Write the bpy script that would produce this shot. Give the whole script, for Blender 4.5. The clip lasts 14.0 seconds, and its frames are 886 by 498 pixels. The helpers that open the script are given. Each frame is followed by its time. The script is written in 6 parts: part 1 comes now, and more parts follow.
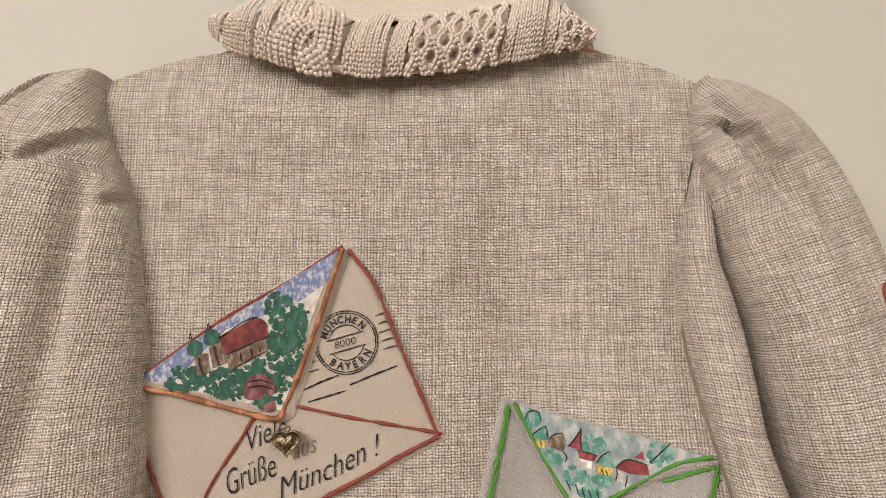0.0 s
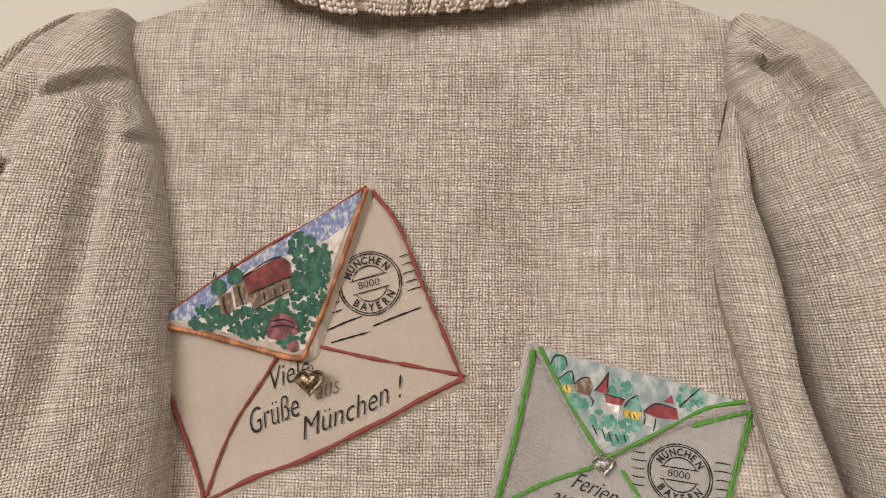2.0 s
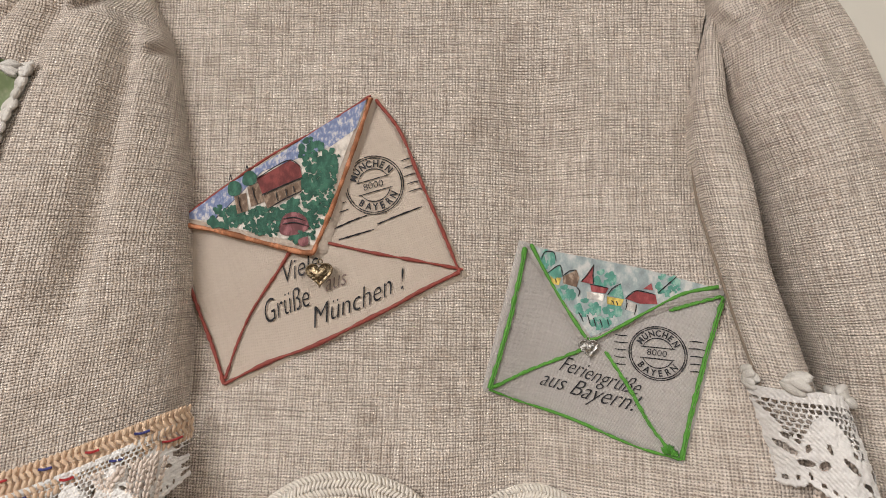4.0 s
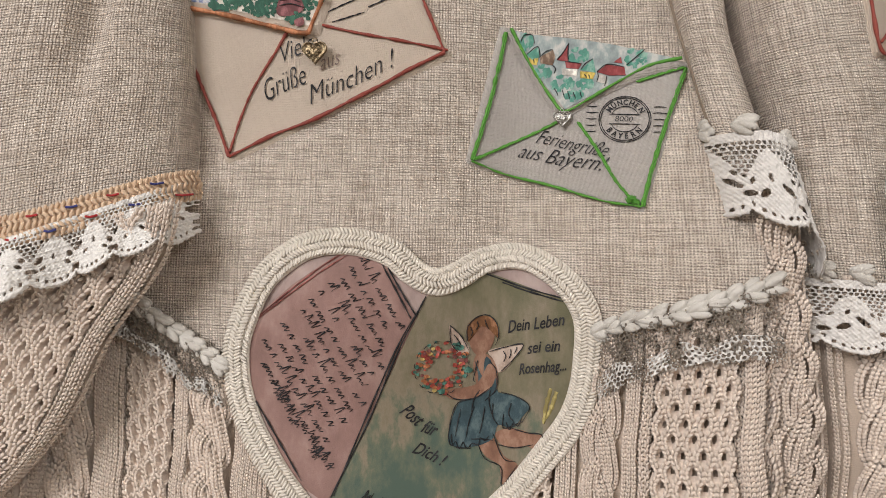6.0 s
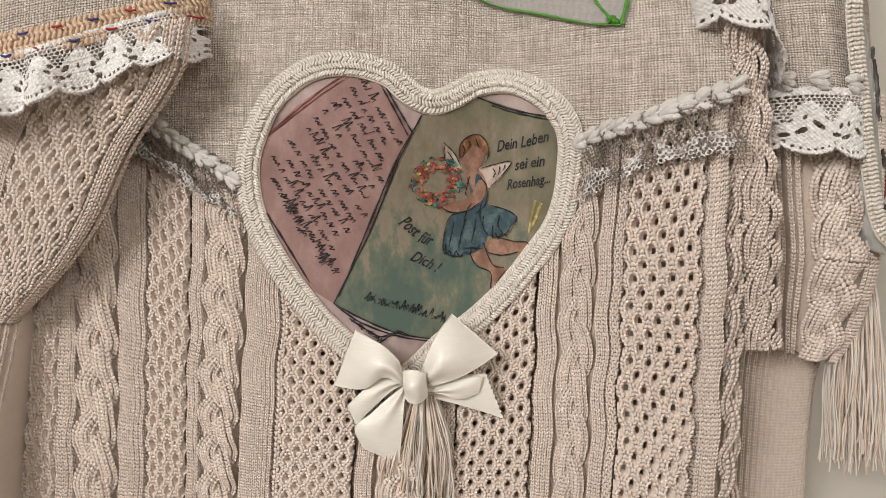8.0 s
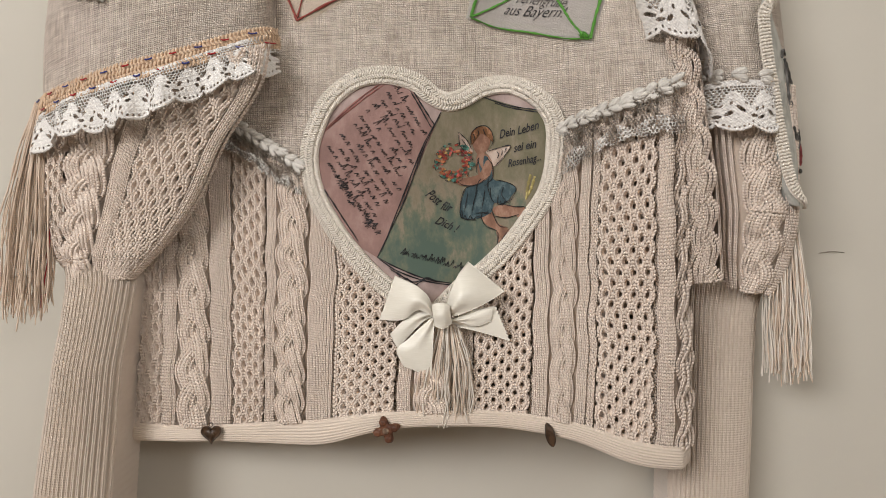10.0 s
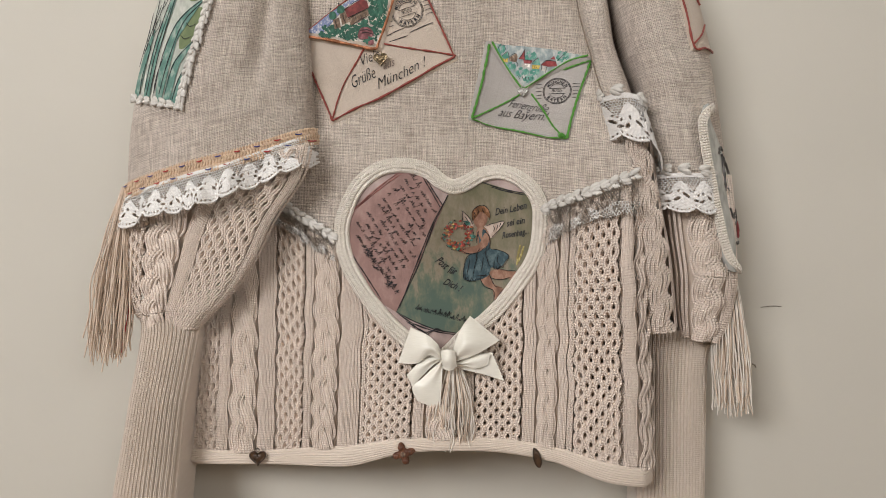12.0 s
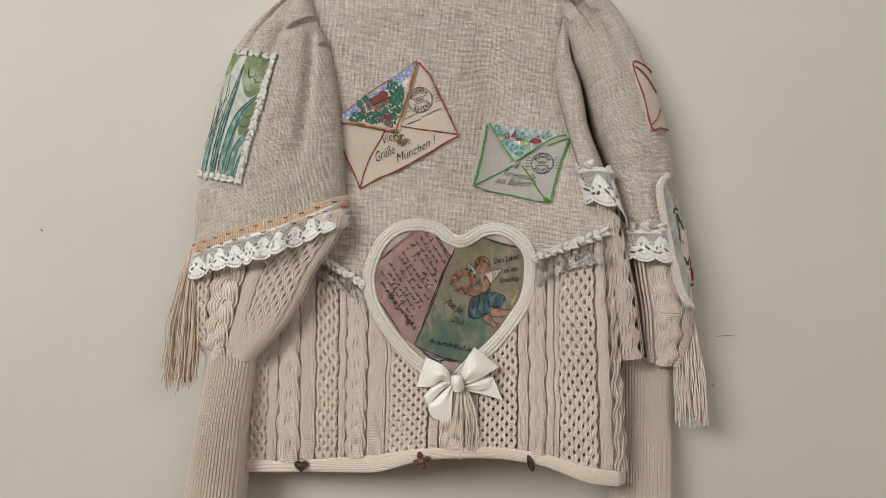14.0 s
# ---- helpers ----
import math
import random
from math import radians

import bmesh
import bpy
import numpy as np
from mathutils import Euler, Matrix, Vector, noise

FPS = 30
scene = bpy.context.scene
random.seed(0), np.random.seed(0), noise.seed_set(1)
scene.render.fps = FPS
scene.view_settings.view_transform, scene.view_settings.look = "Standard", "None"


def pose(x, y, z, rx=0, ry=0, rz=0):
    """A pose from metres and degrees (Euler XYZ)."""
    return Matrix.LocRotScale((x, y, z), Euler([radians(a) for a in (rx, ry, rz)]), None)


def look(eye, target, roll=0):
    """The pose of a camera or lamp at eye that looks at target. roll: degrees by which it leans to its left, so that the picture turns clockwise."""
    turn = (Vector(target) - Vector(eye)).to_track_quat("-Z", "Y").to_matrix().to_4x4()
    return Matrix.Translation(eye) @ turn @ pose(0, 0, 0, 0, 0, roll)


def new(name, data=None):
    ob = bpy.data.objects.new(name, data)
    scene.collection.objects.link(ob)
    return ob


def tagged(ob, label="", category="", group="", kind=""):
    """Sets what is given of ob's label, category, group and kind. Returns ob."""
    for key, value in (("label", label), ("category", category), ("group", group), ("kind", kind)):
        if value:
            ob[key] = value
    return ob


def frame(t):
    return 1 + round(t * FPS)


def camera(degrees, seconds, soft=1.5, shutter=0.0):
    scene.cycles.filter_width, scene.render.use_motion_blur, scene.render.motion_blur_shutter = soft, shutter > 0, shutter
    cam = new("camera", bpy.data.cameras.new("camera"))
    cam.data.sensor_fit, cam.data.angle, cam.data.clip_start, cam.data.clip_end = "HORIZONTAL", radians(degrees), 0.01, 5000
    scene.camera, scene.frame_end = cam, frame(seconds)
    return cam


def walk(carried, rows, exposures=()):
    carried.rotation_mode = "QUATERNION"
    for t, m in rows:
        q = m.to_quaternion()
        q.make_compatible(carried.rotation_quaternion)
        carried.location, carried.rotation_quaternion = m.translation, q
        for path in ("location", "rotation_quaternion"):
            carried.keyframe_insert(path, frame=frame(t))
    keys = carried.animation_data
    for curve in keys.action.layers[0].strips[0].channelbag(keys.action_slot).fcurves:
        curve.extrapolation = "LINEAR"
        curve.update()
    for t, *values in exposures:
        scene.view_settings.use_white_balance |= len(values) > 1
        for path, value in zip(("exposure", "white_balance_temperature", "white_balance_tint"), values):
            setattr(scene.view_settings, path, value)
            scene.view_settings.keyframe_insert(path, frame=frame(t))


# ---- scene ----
cam = camera(67.1, 14.0, soft=0.9)
METRES, EYE, TILT, LEAN, TURN = 0.8, 1.5, 6.0, 0.0, 0.0
ROWS = [
    (0.0, 0.0, 0.0, 0.0, 0.0, 0.0, -0.0),
    (0.5, -0.0083, 0.0108, 0.0042, 0.46, 0.32, -0.18),
    (1.0, -0.0059, 0.0115, 0.0065, 1.08, 0.5, -0.16),
    (1.5, -0.007, 0.012, -0.0166, 1.82, -0.1, -0.25),
    (2.0, -0.0011, 0.0077, -0.0359, 2.01, -0.83, -0.36),
    (4.5, 0.0044, -0.0516, -0.1229, 2.08, -3.1, -0.25),
    (5.0, 0.0108, -0.0705, -0.1548, 1.71, -4.4, -0.2),
    (5.5, 0.0105, -0.083, -0.1868, 1.49, -5.89, -0.24),
    (6.0, 0.0089, -0.0922, -0.2245, 1.34, -7.53, -0.26),
    (6.5, 0.0056, -0.1019, -0.249, 1.29, -8.74, -0.33),
    (7.0, 0.0066, -0.1162, -0.2789, 1.23, -9.8, -0.3),
    (7.5, 0.0097, -0.1358, -0.3061, 1.05, -10.94, -0.45),
    (8.0, 0.0116, -0.1595, -0.3282, 0.92, -11.76, -0.09),
    (10.5, 0.0067, -0.3858, -0.3487, 1.78, -9.57, 1.7),
    (11.0, 0.0059, -0.4175, -0.3404, 1.75, -8.87, 1.65),
    (11.5, 0.0073, -0.4607, -0.3156, 1.73, -7.97, 1.51),
    (12.0, 0.0082, -0.5185, -0.2904, 1.86, -7.18, 1.57),
    (12.5, 0.0082, -0.5651, -0.2732, 2.17, -6.2, 1.8),
    (13.0, 0.0133, -0.62, -0.2556, 2.28, -5.12, 1.95),
    (13.5, 0.0161, -0.6742, -0.2427, 2.33, -4.89, 2.12),
    (14.0, 0.0161, -0.7297, -0.228, 2.44, -5.16, 2.37),
]
EXPOSURES = [(0.0, -0.20, 7000, 13), (2.2, -0.22, 6900, 13), (4.3, -0.22, 6600, 11), (8.2, -0.19, 6600, 11), (10.3, -0.27, 6600, 10), (12.5, -0.27, 6400, 10), (14.0, -0.33, 6320, 7)]
walk(cam, [(t, pose(0, 0, EYE, TILT, LEAN, TURN) @ pose(METRES * x, METRES * y, METRES * z, 90 + pitch, roll, yaw)) for t, x, y, z, yaw, pitch, roll in ROWS], EXPOSURES)

# ---- light: a dim sky and two added soft lamps, no source in view ----
WALL_Y = 0.45
world = bpy.data.worlds.new("sky")
scene.world = world
world.use_nodes = True
wn = world.node_tree.nodes
sky = wn.new("ShaderNodeTexSky")
sky.sky_type, sky.sun_disc = "NISHITA", False
sky.sun_elevation, sky.sun_rotation = radians(35), radians(-120)
wn["Background"].inputs["Strength"].default_value = 0.1
world.node_tree.links.new(sky.outputs["Color"], wn["Background"].inputs["Color"])


def area(name, m, sx, sy, watts, colour):
    d = bpy.data.lights.new(name, "AREA")
    d.shape, d.size, d.size_y, d.energy, d.color = "RECTANGLE", sx, sy, watts, colour
    ob = new(name, d)
    ob.matrix_world = m
    return ob


# added key lamp, upper left, for the soft shadows
area("unseen_soft_lamp", look((-1.7, -2.3, 2.6), (0.1, 0.4, 1.45)), 1.5, 1.2, 110, (1.0, 0.985, 0.985))
# added fill that brightens the wall on the right
area("unseen_soft_lamp", look((1.7, -2.3, 2.5), (0.7, 0.4, 1.5)), 1.2, 0.8, 25, (1.0, 0.985, 0.985))


# ---- small maths ----
def spline(points):
    """A smooth line through points, by a parameter from 0 to 1 along its length."""
    p = np.array(points, float)
    d = np.r_[0, np.cumsum(np.linalg.norm(np.diff(p, axis=0), axis=1))]
    d /= d[-1]
    tang = np.zeros_like(p)
    tang[1:-1] = (p[2:] - p[:-2]) / (d[2:] - d[:-2])[:, None]
    tang[0], tang[-1] = (p[1] - p[0]) / (d[1] - d[0]), (p[-1] - p[-2]) / (d[-1] - d[-2])

    def at(v):
        v = np.asarray(v, float)
        i = np.clip(np.searchsorted(d, v, side="right") - 1, 0, len(p) - 2)
        h = (d[i + 1] - d[i])
        t = ((v - d[i]) / h)[..., None]
        h = h[..., None]
        return (2 * t**3 - 3 * t**2 + 1) * p[i] + (t**3 - 2 * t**2 + t) * h * tang[i] + (3 * t**2 - 2 * t**3) * p[i + 1] + (t**3 - t**2) * h * tang[i + 1]

    return at


def closed(points):
    """A smooth closed line through points."""
    p = [*points[-3:], *points, *points[:3]]
    f = spline(p)
    q = np.array(p, float)
    d = np.r_[0, np.cumsum(np.linalg.norm(np.diff(q, axis=0), axis=1))]
    d /= d[-1]
    a, b = d[3], d[len(points) + 3] if len(points) + 3 < len(d) else d[-1]
    return lambda v: f(a + (np.asarray(v, float) % 1.0) * (b - a))


def bell(x):
    return np.exp(-np.asarray(x, float) ** 2)


def step(a, b, x):
    t = np.clip((np.asarray(x, float) - a) / (b - a), 0, 1)
    return t * t * (3 - 2 * t)


def ripple(a, b, seed, scale):
    """Smooth uneven waves."""
    r = np.random.RandomState(seed)
    out = 0.0
    for _ in range(7):
        k = r.normal(0, 1, 2) / scale
        out = out + np.sin(a * k[0] + b * k[1] + r.uniform(0, 6.28)) / 3.0
    return out


# ---- materials ----
class Mat:
    """A node material with a few shorthands."""

    def __init__(self, name, roughness=0.9, sheen=0.0, metallic=0.0):
        self.m = bpy.data.materials.new(name)
        self.m.use_nodes = True
        self.t = self.m.node_tree
        self.b = self.t.nodes["Principled BSDF"]
        self.b.inputs["Roughness"].default_value = roughness
        self.b.inputs["Metallic"].default_value = metallic
        self.b.inputs["Sheen Weight"].default_value = sheen
        self.b.inputs["Sheen Roughness"].default_value = 0.5

    def node(self, kind, links=(), **values):
        n = self.t.nodes.new(kind)
        for k, v in values.items():
            if k == "operation":
                n.operation = v
            elif k == "blend":
                n.blend_type = v
        for k, v in links:
            if isinstance(v, (int, float, tuple)):
                n.inputs[k].default_value = v
            else:
                self.t.links.new(v, n.inputs[k])
        return n

    def maths(self, op, a, b=0.0, c=0.0):
        return self.node("ShaderNodeMath", ((0, a), (1, b), (2, c)), operation=op).outputs[0]

    def ramp(self, value, *stops):
        n = self.node("ShaderNodeValToRGB", (("Fac", value),))
        e = n.color_ramp.elements
        while len(e) < len(stops):
            e.new(0.5)
        for el, (pos, col) in zip(e, stops):
            el.position, el.color = pos, (*col, 1) if len(col) == 3 else col
        return n.outputs["Color"]

    def noise(self, vector, scale, detail=4.0, rough=0.55):
        return self.node("ShaderNodeTexNoise", (("Vector", vector), ("Scale", scale), ("Detail", detail), ("Roughness", rough))).outputs["Fac"]

    def stretch(self, vector, sx, sy, sz):
        return self.node("ShaderNodeMapping", (("Vector", vector), ("Scale", (sx, sy, sz)))).outputs["Vector"]

    def mix(self, fac, a, b, blend="MIX"):
        n = self.node("ShaderNodeMix", ())
        n.data_type, n.blend_type = "RGBA", blend
        for k, v in ((0, fac), (6, a), (7, b)):
            if isinstance(v, (int, float)):
                n.inputs[k].default_value = v
            elif isinstance(v, tuple):
                n.inputs[k].default_value = (*v, 1)
            else:
                self.t.links.new(v, n.inputs[k])
        return n.outputs[2]

    def finish(self, colour, height=None, bump=0.0, dist=0.001):
        if isinstance(colour, tuple):
            self.b.inputs["Base Color"].default_value = (*colour, 1)
        else:
            self.t.links.new(colour, self.b.inputs["Base Color"])
        if height is not None:
            n = self.node("ShaderNodeBump", (("Height", height), ("Strength", bump), ("Distance", dist)))
            self.t.links.new(n.outputs["Normal"], self.b.inputs["Normal"])
        return self.m

    def place(self):
        return self.t.nodes.new("ShaderNodeTexCoord").outputs["Object"]

    def cloth(self):
        return self.t.nodes.new("ShaderNodeTexCoord").outputs["UV"]


def woven(name, light, dark, pitch, slub, gap=0.45):
    """A plain weave with thick and thin threads; the cloth's coordinates are in metres."""
    k = Mat(name, 0.92, 0.15)
    uv = k.cloth()
    wob = k.node("ShaderNodeTexNoise", (("Vector", uv), ("Scale", 230.0), ("Detail", 2.0)))
    off = k.node("ShaderNodeVectorMath", ((0, wob.outputs["Color"]), (1, (pitch * 1.0, pitch * 1.0, 0.0))), operation="MULTIPLY").outputs[0]
    warped = k.node("ShaderNodeVectorMath", ((0, uv), (1, off)), operation="ADD").outputs[0]
    sep = k.node("ShaderNodeSeparateXYZ", ((0, warped),))
    u = k.maths("MULTIPLY", sep.outputs[0], math.pi / pitch)
    v = k.maths("MULTIPLY", sep.outputs[1], math.pi / pitch * 1.07)
    a, b = (k.maths("ABSOLUTE", k.maths("SINE", x)) for x in (u, v))
    cu, cv = (k.maths("FLOOR", k.maths("DIVIDE", x, math.pi)) for x in (u, v))
    odd = k.maths("FLOORED_MODULO", k.maths("ADD", cu, cv), 2.0)
    over = k.maths("ADD", k.maths("MULTIPLY", a, 0.65), k.maths("MULTIPLY", b, 0.35))
    under = k.maths("ADD", k.maths("MULTIPLY", a, 0.35), k.maths("MULTIPLY", b, 0.65))
    h = k.maths("ADD", k.maths("MULTIPLY", over, odd), k.maths("MULTIPLY", under, k.maths("SUBTRACT", 1.0, odd)))
    n1 = k.noise(k.stretch(uv, 45, 640, 1), 1.0, 3.0)
    n2 = k.noise(k.stretch(uv, 640, 45, 1), 1.0, 3.0)
    n3 = k.noise(k.stretch(uv, 16, 260, 1), 1.0, 2.0)
    n4 = k.noise(k.stretch(uv, 260, 16, 1), 1.0, 2.0)
    big = k.noise(uv, 26.0, 3.0)
    s = k.maths("ADD", k.maths("ADD", n1, n2), k.maths("MULTIPLY", k.maths("ADD", n3, n4), 0.35))
    s = k.maths("MULTIPLY_ADD", k.maths("SUBTRACT", s, 1.35), slub, 0.5)
    s = k.maths("MULTIPLY_ADD", k.maths("SUBTRACT", big, 0.5), 0.6, s)
    col = k.ramp(s, (0.1, dark), (0.5, tuple((x + y) / 2 for x, y in zip(light, dark))), (0.95, light))
    # the gaps between the threads, their shade put into the colour, wider where the threads are thin
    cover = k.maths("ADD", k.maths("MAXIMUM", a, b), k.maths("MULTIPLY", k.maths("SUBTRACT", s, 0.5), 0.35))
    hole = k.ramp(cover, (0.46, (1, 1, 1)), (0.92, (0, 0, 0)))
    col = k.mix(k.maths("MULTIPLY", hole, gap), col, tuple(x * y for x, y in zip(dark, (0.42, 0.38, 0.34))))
    fleck = k.noise(k.stretch(uv, 260, 420, 1), 1.0, 2.0)
    col = k.mix(k.ramp(fleck, (0.72, (0, 0, 0)), (0.79, (0.6, 0.6, 0.6))), col, tuple(x * 0.4 for x in dark))
    return k.finish(col, k.maths("ADD", h, k.maths("MULTIPLY", s, 0.8)), 1.0, pitch * 0.7)


def yarn(name, light, dark, sheen=0.35, rough=0.9, scale=900.0):
    k = Mat(name, rough, sheen)
    p = k.place()
    geo = k.t.nodes.new("ShaderNodeNewGeometry")
    fuzz = k.noise(p, scale, 3.0, 0.7)
    big = k.noise(p, 14.0, 3.0)
    f = k.maths("ADD", k.maths("MULTIPLY", geo.outputs["Random Per Island"], 0.35), k.maths("MULTIPLY_ADD", fuzz, 0.6, k.maths("MULTIPLY", big, 0.5)))
    col = k.ramp(f, (0.35, dark), (0.95, light))
    return k.finish(col, fuzz, 0.7, 0.0009)


def painted(name, colour, amount=0.35, other=None, rough=0.75, scale=160.0):
    """Fabric paint, laid on thin: the brush leaves light and dark strokes."""
    k = Mat(name, rough, 0.0)
    p = k.place()
    n = k.noise(k.stretch(p, 1.0, 1.0, 0.6), scale, 5.0, 0.65)
    weave = k.noise(p, 1400.0, 2.0)
    other = other or tuple(min(1, c * 1.7 + 0.04) for c in colour)
    col = k.ramp(n, (0.5 - amount * 0.28, tuple(c * 0.72 for c in colour)), (0.5, colour), (0.5 + amount * 0.25, other))
    return k.finish(col, weave, 0.4, 0.0004)


def metal(name, colour, rough=0.35):
    k = Mat(name, rough, 0.0, 1.0)
    p = k.place()
    n = k.noise(p, 900.0, 4.0)
    return k.finish(k.ramp(n, (0.35, tuple(c * 0.25 for c in colour)), (0.6, colour)), n, 0.5, 0.0006)


def plaster(name, colour):
    k = Mat(name, 0.75)
    p = k.place()
    n = k.noise(p, 3.0, 5.0)
    f = k.noise(p, 420.0, 4.0, 0.6)
    col = k.ramp(n, (0.3, tuple(c * 0.95 for c in colour)), (0.7, colour))
    return k.finish(col, f, 0.12, 0.0006)


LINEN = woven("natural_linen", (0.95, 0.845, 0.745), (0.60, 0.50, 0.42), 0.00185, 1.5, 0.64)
# dark thread that carries the crease shadow of the armhole seam
SEAM_SHADE = yarn("seam_crease_shade", (0.30, 0.24, 0.18), (0.16, 0.12, 0.09), 0.1)
COTTON = woven("cream_cotton", (0.83, 0.72, 0.61), (0.69, 0.57, 0.46), 0.0006, 0.45, 0.2)
GREY_COTTON = woven("pale_grey_cotton", (0.66, 0.62, 0.585), (0.52, 0.47, 0.435), 0.0007, 0.6, 0.25)
WOOL = yarn("cream_wool", (0.90, 0.785, 0.69), (0.74, 0.615, 0.52))
# darker copy of the wool: shade behind the stitches put into its colour
WOOL_SHADE = yarn("cream_wool_shade", (0.66, 0.55, 0.455), (0.50, 0.40, 0.32))
CUFF_WOOL = yarn("ribbed_wool", (0.76, 0.66, 0.565), (0.60, 0.50, 0.41))
SATIN_CORD = yarn("satin_braid", (0.92, 0.86, 0.77), (0.76, 0.69, 0.60), 0.1, 0.45, 1500.0)
SILVER_CORD = yarn("pearly_chain", (0.78, 0.75, 0.70), (0.56, 0.53, 0.48), 0.1, 0.36, 1500.0)
PEACH_BRAID = yarn("peach_cotton_braid", (0.80, 0.60, 0.42), (0.62, 0.42, 0.28))
LACE = yarn("white_cotton_lace", (0.86, 0.84, 0.81), (0.66, 0.63, 0.60), 0.2, 0.9, 520.0)
GREY_LACE = yarn("grey_metallic_lace", (0.33, 0.285, 0.235), (0.13, 0.105, 0.08), 0.0, 0.55)
RED_CORD = yarn("red_brown_piping", (0.34, 0.06, 0.04), (0.17, 0.028, 0.018), 0.1, 0.5)
RUST_PAINT = painted("rust_brown_paint", (0.34, 0.13, 0.055), 0.4)
GREEN_CORD = yarn("green_piping", (0.10, 0.35, 0.035), (0.045, 0.19, 0.016), 0.1, 0.5)
INK = painted("black_ink", (0.012, 0.012, 0.014), 0.3, (0.03, 0.03, 0.035))
FADED_INK = painted("faded_ink", (0.20, 0.14, 0.12), 0.3)
SATIN = None
WALL = plaster("cream_wall_paint", (0.61, 0.58, 0.51))

# ---- meshes ----
def link(name, verts, faces, material, parent=None, label="", uv=None, smooth=True, kind=""):
    me = bpy.data.meshes.new(name)
    verts = np.asarray(verts, np.float32)
    faces = np.asarray(faces, np.int32)
    n, k = faces.shape
    me.vertices.add(len(verts))
    me.vertices.foreach_set("co", verts.ravel())
    me.loops.add(n * k)
    me.loops.foreach_set("vertex_index", faces.ravel())
    me.polygons.add(n)
    me.polygons.foreach_set("loop_start", np.arange(0, n * k, k, dtype=np.int32))
    me.polygons.foreach_set("use_smooth", np.full(n, smooth))
    if uv is not None:
        layer = me.uv_layers.new(name="cloth")
        layer.data.foreach_set("uv", np.asarray(uv, np.float32)[faces.ravel()].ravel())
    me.update(calc_edges=True)
    me.validate()
    me.materials.append(material)
    ob = new(name, me)
    if parent is not None:
        ob.parent = parent
    return tagged(ob, label=label, kind=kind)


def part(name, bm, material, parent, label=""):
    me = bpy.data.meshes.new(name)
    bm.to_mesh(me)
    bm.free()
    for poly in me.polygons:
        poly.use_smooth = True
    me.materials.append(material)
    ob = new(name, me)
    ob.parent = parent
    return tagged(ob, label=label)


def grid_faces(n, m, wrap=False):
    """Quads of n rows by m columns of vertices."""
    i, j = np.meshgrid(np.arange(n - 1), np.arange(m if wrap else m - 1), indexing="ij")
    j2 = (j + 1) % m
    return np.stack([i * m + j, i * m + j2, (i + 1) * m + j2, (i + 1) * m + j], -1).reshape(-1, 4)


def normals(surf, a, b, e=1e-3):
    """The outward normals (towards the room) of a surface."""
    da = surf(a + e, b) - surf(a - e, b)
    db = surf(a, b + e) - surf(a, b - e)
    n = np.cross(da, db)
    n /= np.linalg.norm(n, axis=-1, keepdims=True) + 1e-12
    return n * np.where(n[..., 1:2] > 0, -1.0, 1.0)


def onto(surf, ab, off=0.0):
    ab = np.asarray(ab, float)
    a, b = ab[..., 0], ab[..., 1]
    return surf(a, b) + normals(surf, a, b) * np.asarray(off)[..., None] if np.ndim(off) else surf(a, b) + normals(surf, a, b) * off


class Sheet:
    """Cloth between a left and a right edge (x, z), s across and v down; depth(x, z, s, v) gives y."""

    def __init__(self, left, right, depth):
        self.l, self.r, self.depth = spline(left), spline(right), depth

    def __call__(self, s, v):
        s, v = np.broadcast_arrays(np.asarray(s, float), np.asarray(v, float))
        vc = np.clip(v, 0, 1)
        lo, ro = self.l(vc), self.r(vc)
        p = lo + (ro - lo) * s[..., None]
        p = p + (v - vc)[..., None] * np.array([0.0, -0.2])
        return np.stack([p[..., 0], self.depth(p[..., 0], p[..., 1], np.clip(s, 0, 1), vc), p[..., 1]], -1)

    def across(self, v=0.5):
        return float(np.linalg.norm(self.r(np.array(v)) - self.l(np.array(v))))

    def down(self):
        q = (self.l(np.linspace(0, 1, 60)) + self.r(np.linspace(0, 1, 60))) / 2
        return float(np.linalg.norm(np.diff(q, axis=0), axis=1).sum())


def cloth(name, sheet, material, parent, label="", n=90, m=70, off=0.0, back=0.012, uv_turn=0.0):
    """The cloth of a sheet, its edges turned to the back."""
    s = np.linspace(0, 1, m)
    v = np.linspace(0, 1, n)
    vv, ss = np.meshgrid(v, s, indexing="ij")
    p = onto(sheet, np.stack([ss, vv], -1), off)
    arc = np.concatenate([np.zeros((n, 1)), np.cumsum(np.linalg.norm(np.diff(p, axis=1), axis=2), 1)], 1)
    arc = arc - arc[:, m // 2 : m // 2 + 1]
    mid_line = p[:, m // 2]
    run = np.r_[0, np.cumsum(np.linalg.norm(np.diff(mid_line, axis=0), axis=1))]
    uv = np.stack([arc, -np.broadcast_to(run[:, None], arc.shape)], -1)
    lo, hi = p[:, :1].copy(), p[:, -1:].copy()
    lo[..., 1] += back
    hi[..., 1] += back
    p = np.concatenate([lo, p, hi], 1)
    uv = np.concatenate([uv[:, :1] - [back, 0], uv, uv[:, -1:] + [back, 0]], 1)
    top, bot = p[:1].copy(), p[-1:].copy()
    top[..., 1] += back
    bot[..., 1] += back
    p = np.concatenate([top, p, bot], 0)
    uv = np.concatenate([uv[:1] + [0, back], uv, uv[-1:] - [0, back]], 0)
    if uv_turn:
        c, q = math.cos(uv_turn), math.sin(uv_turn)
        uv = uv @ np.array([[c, -q], [q, c]])
    return link(name, p.reshape(-1, 3), grid_faces(n + 2, m + 2), material, parent, label, uv.reshape(-1, 2))


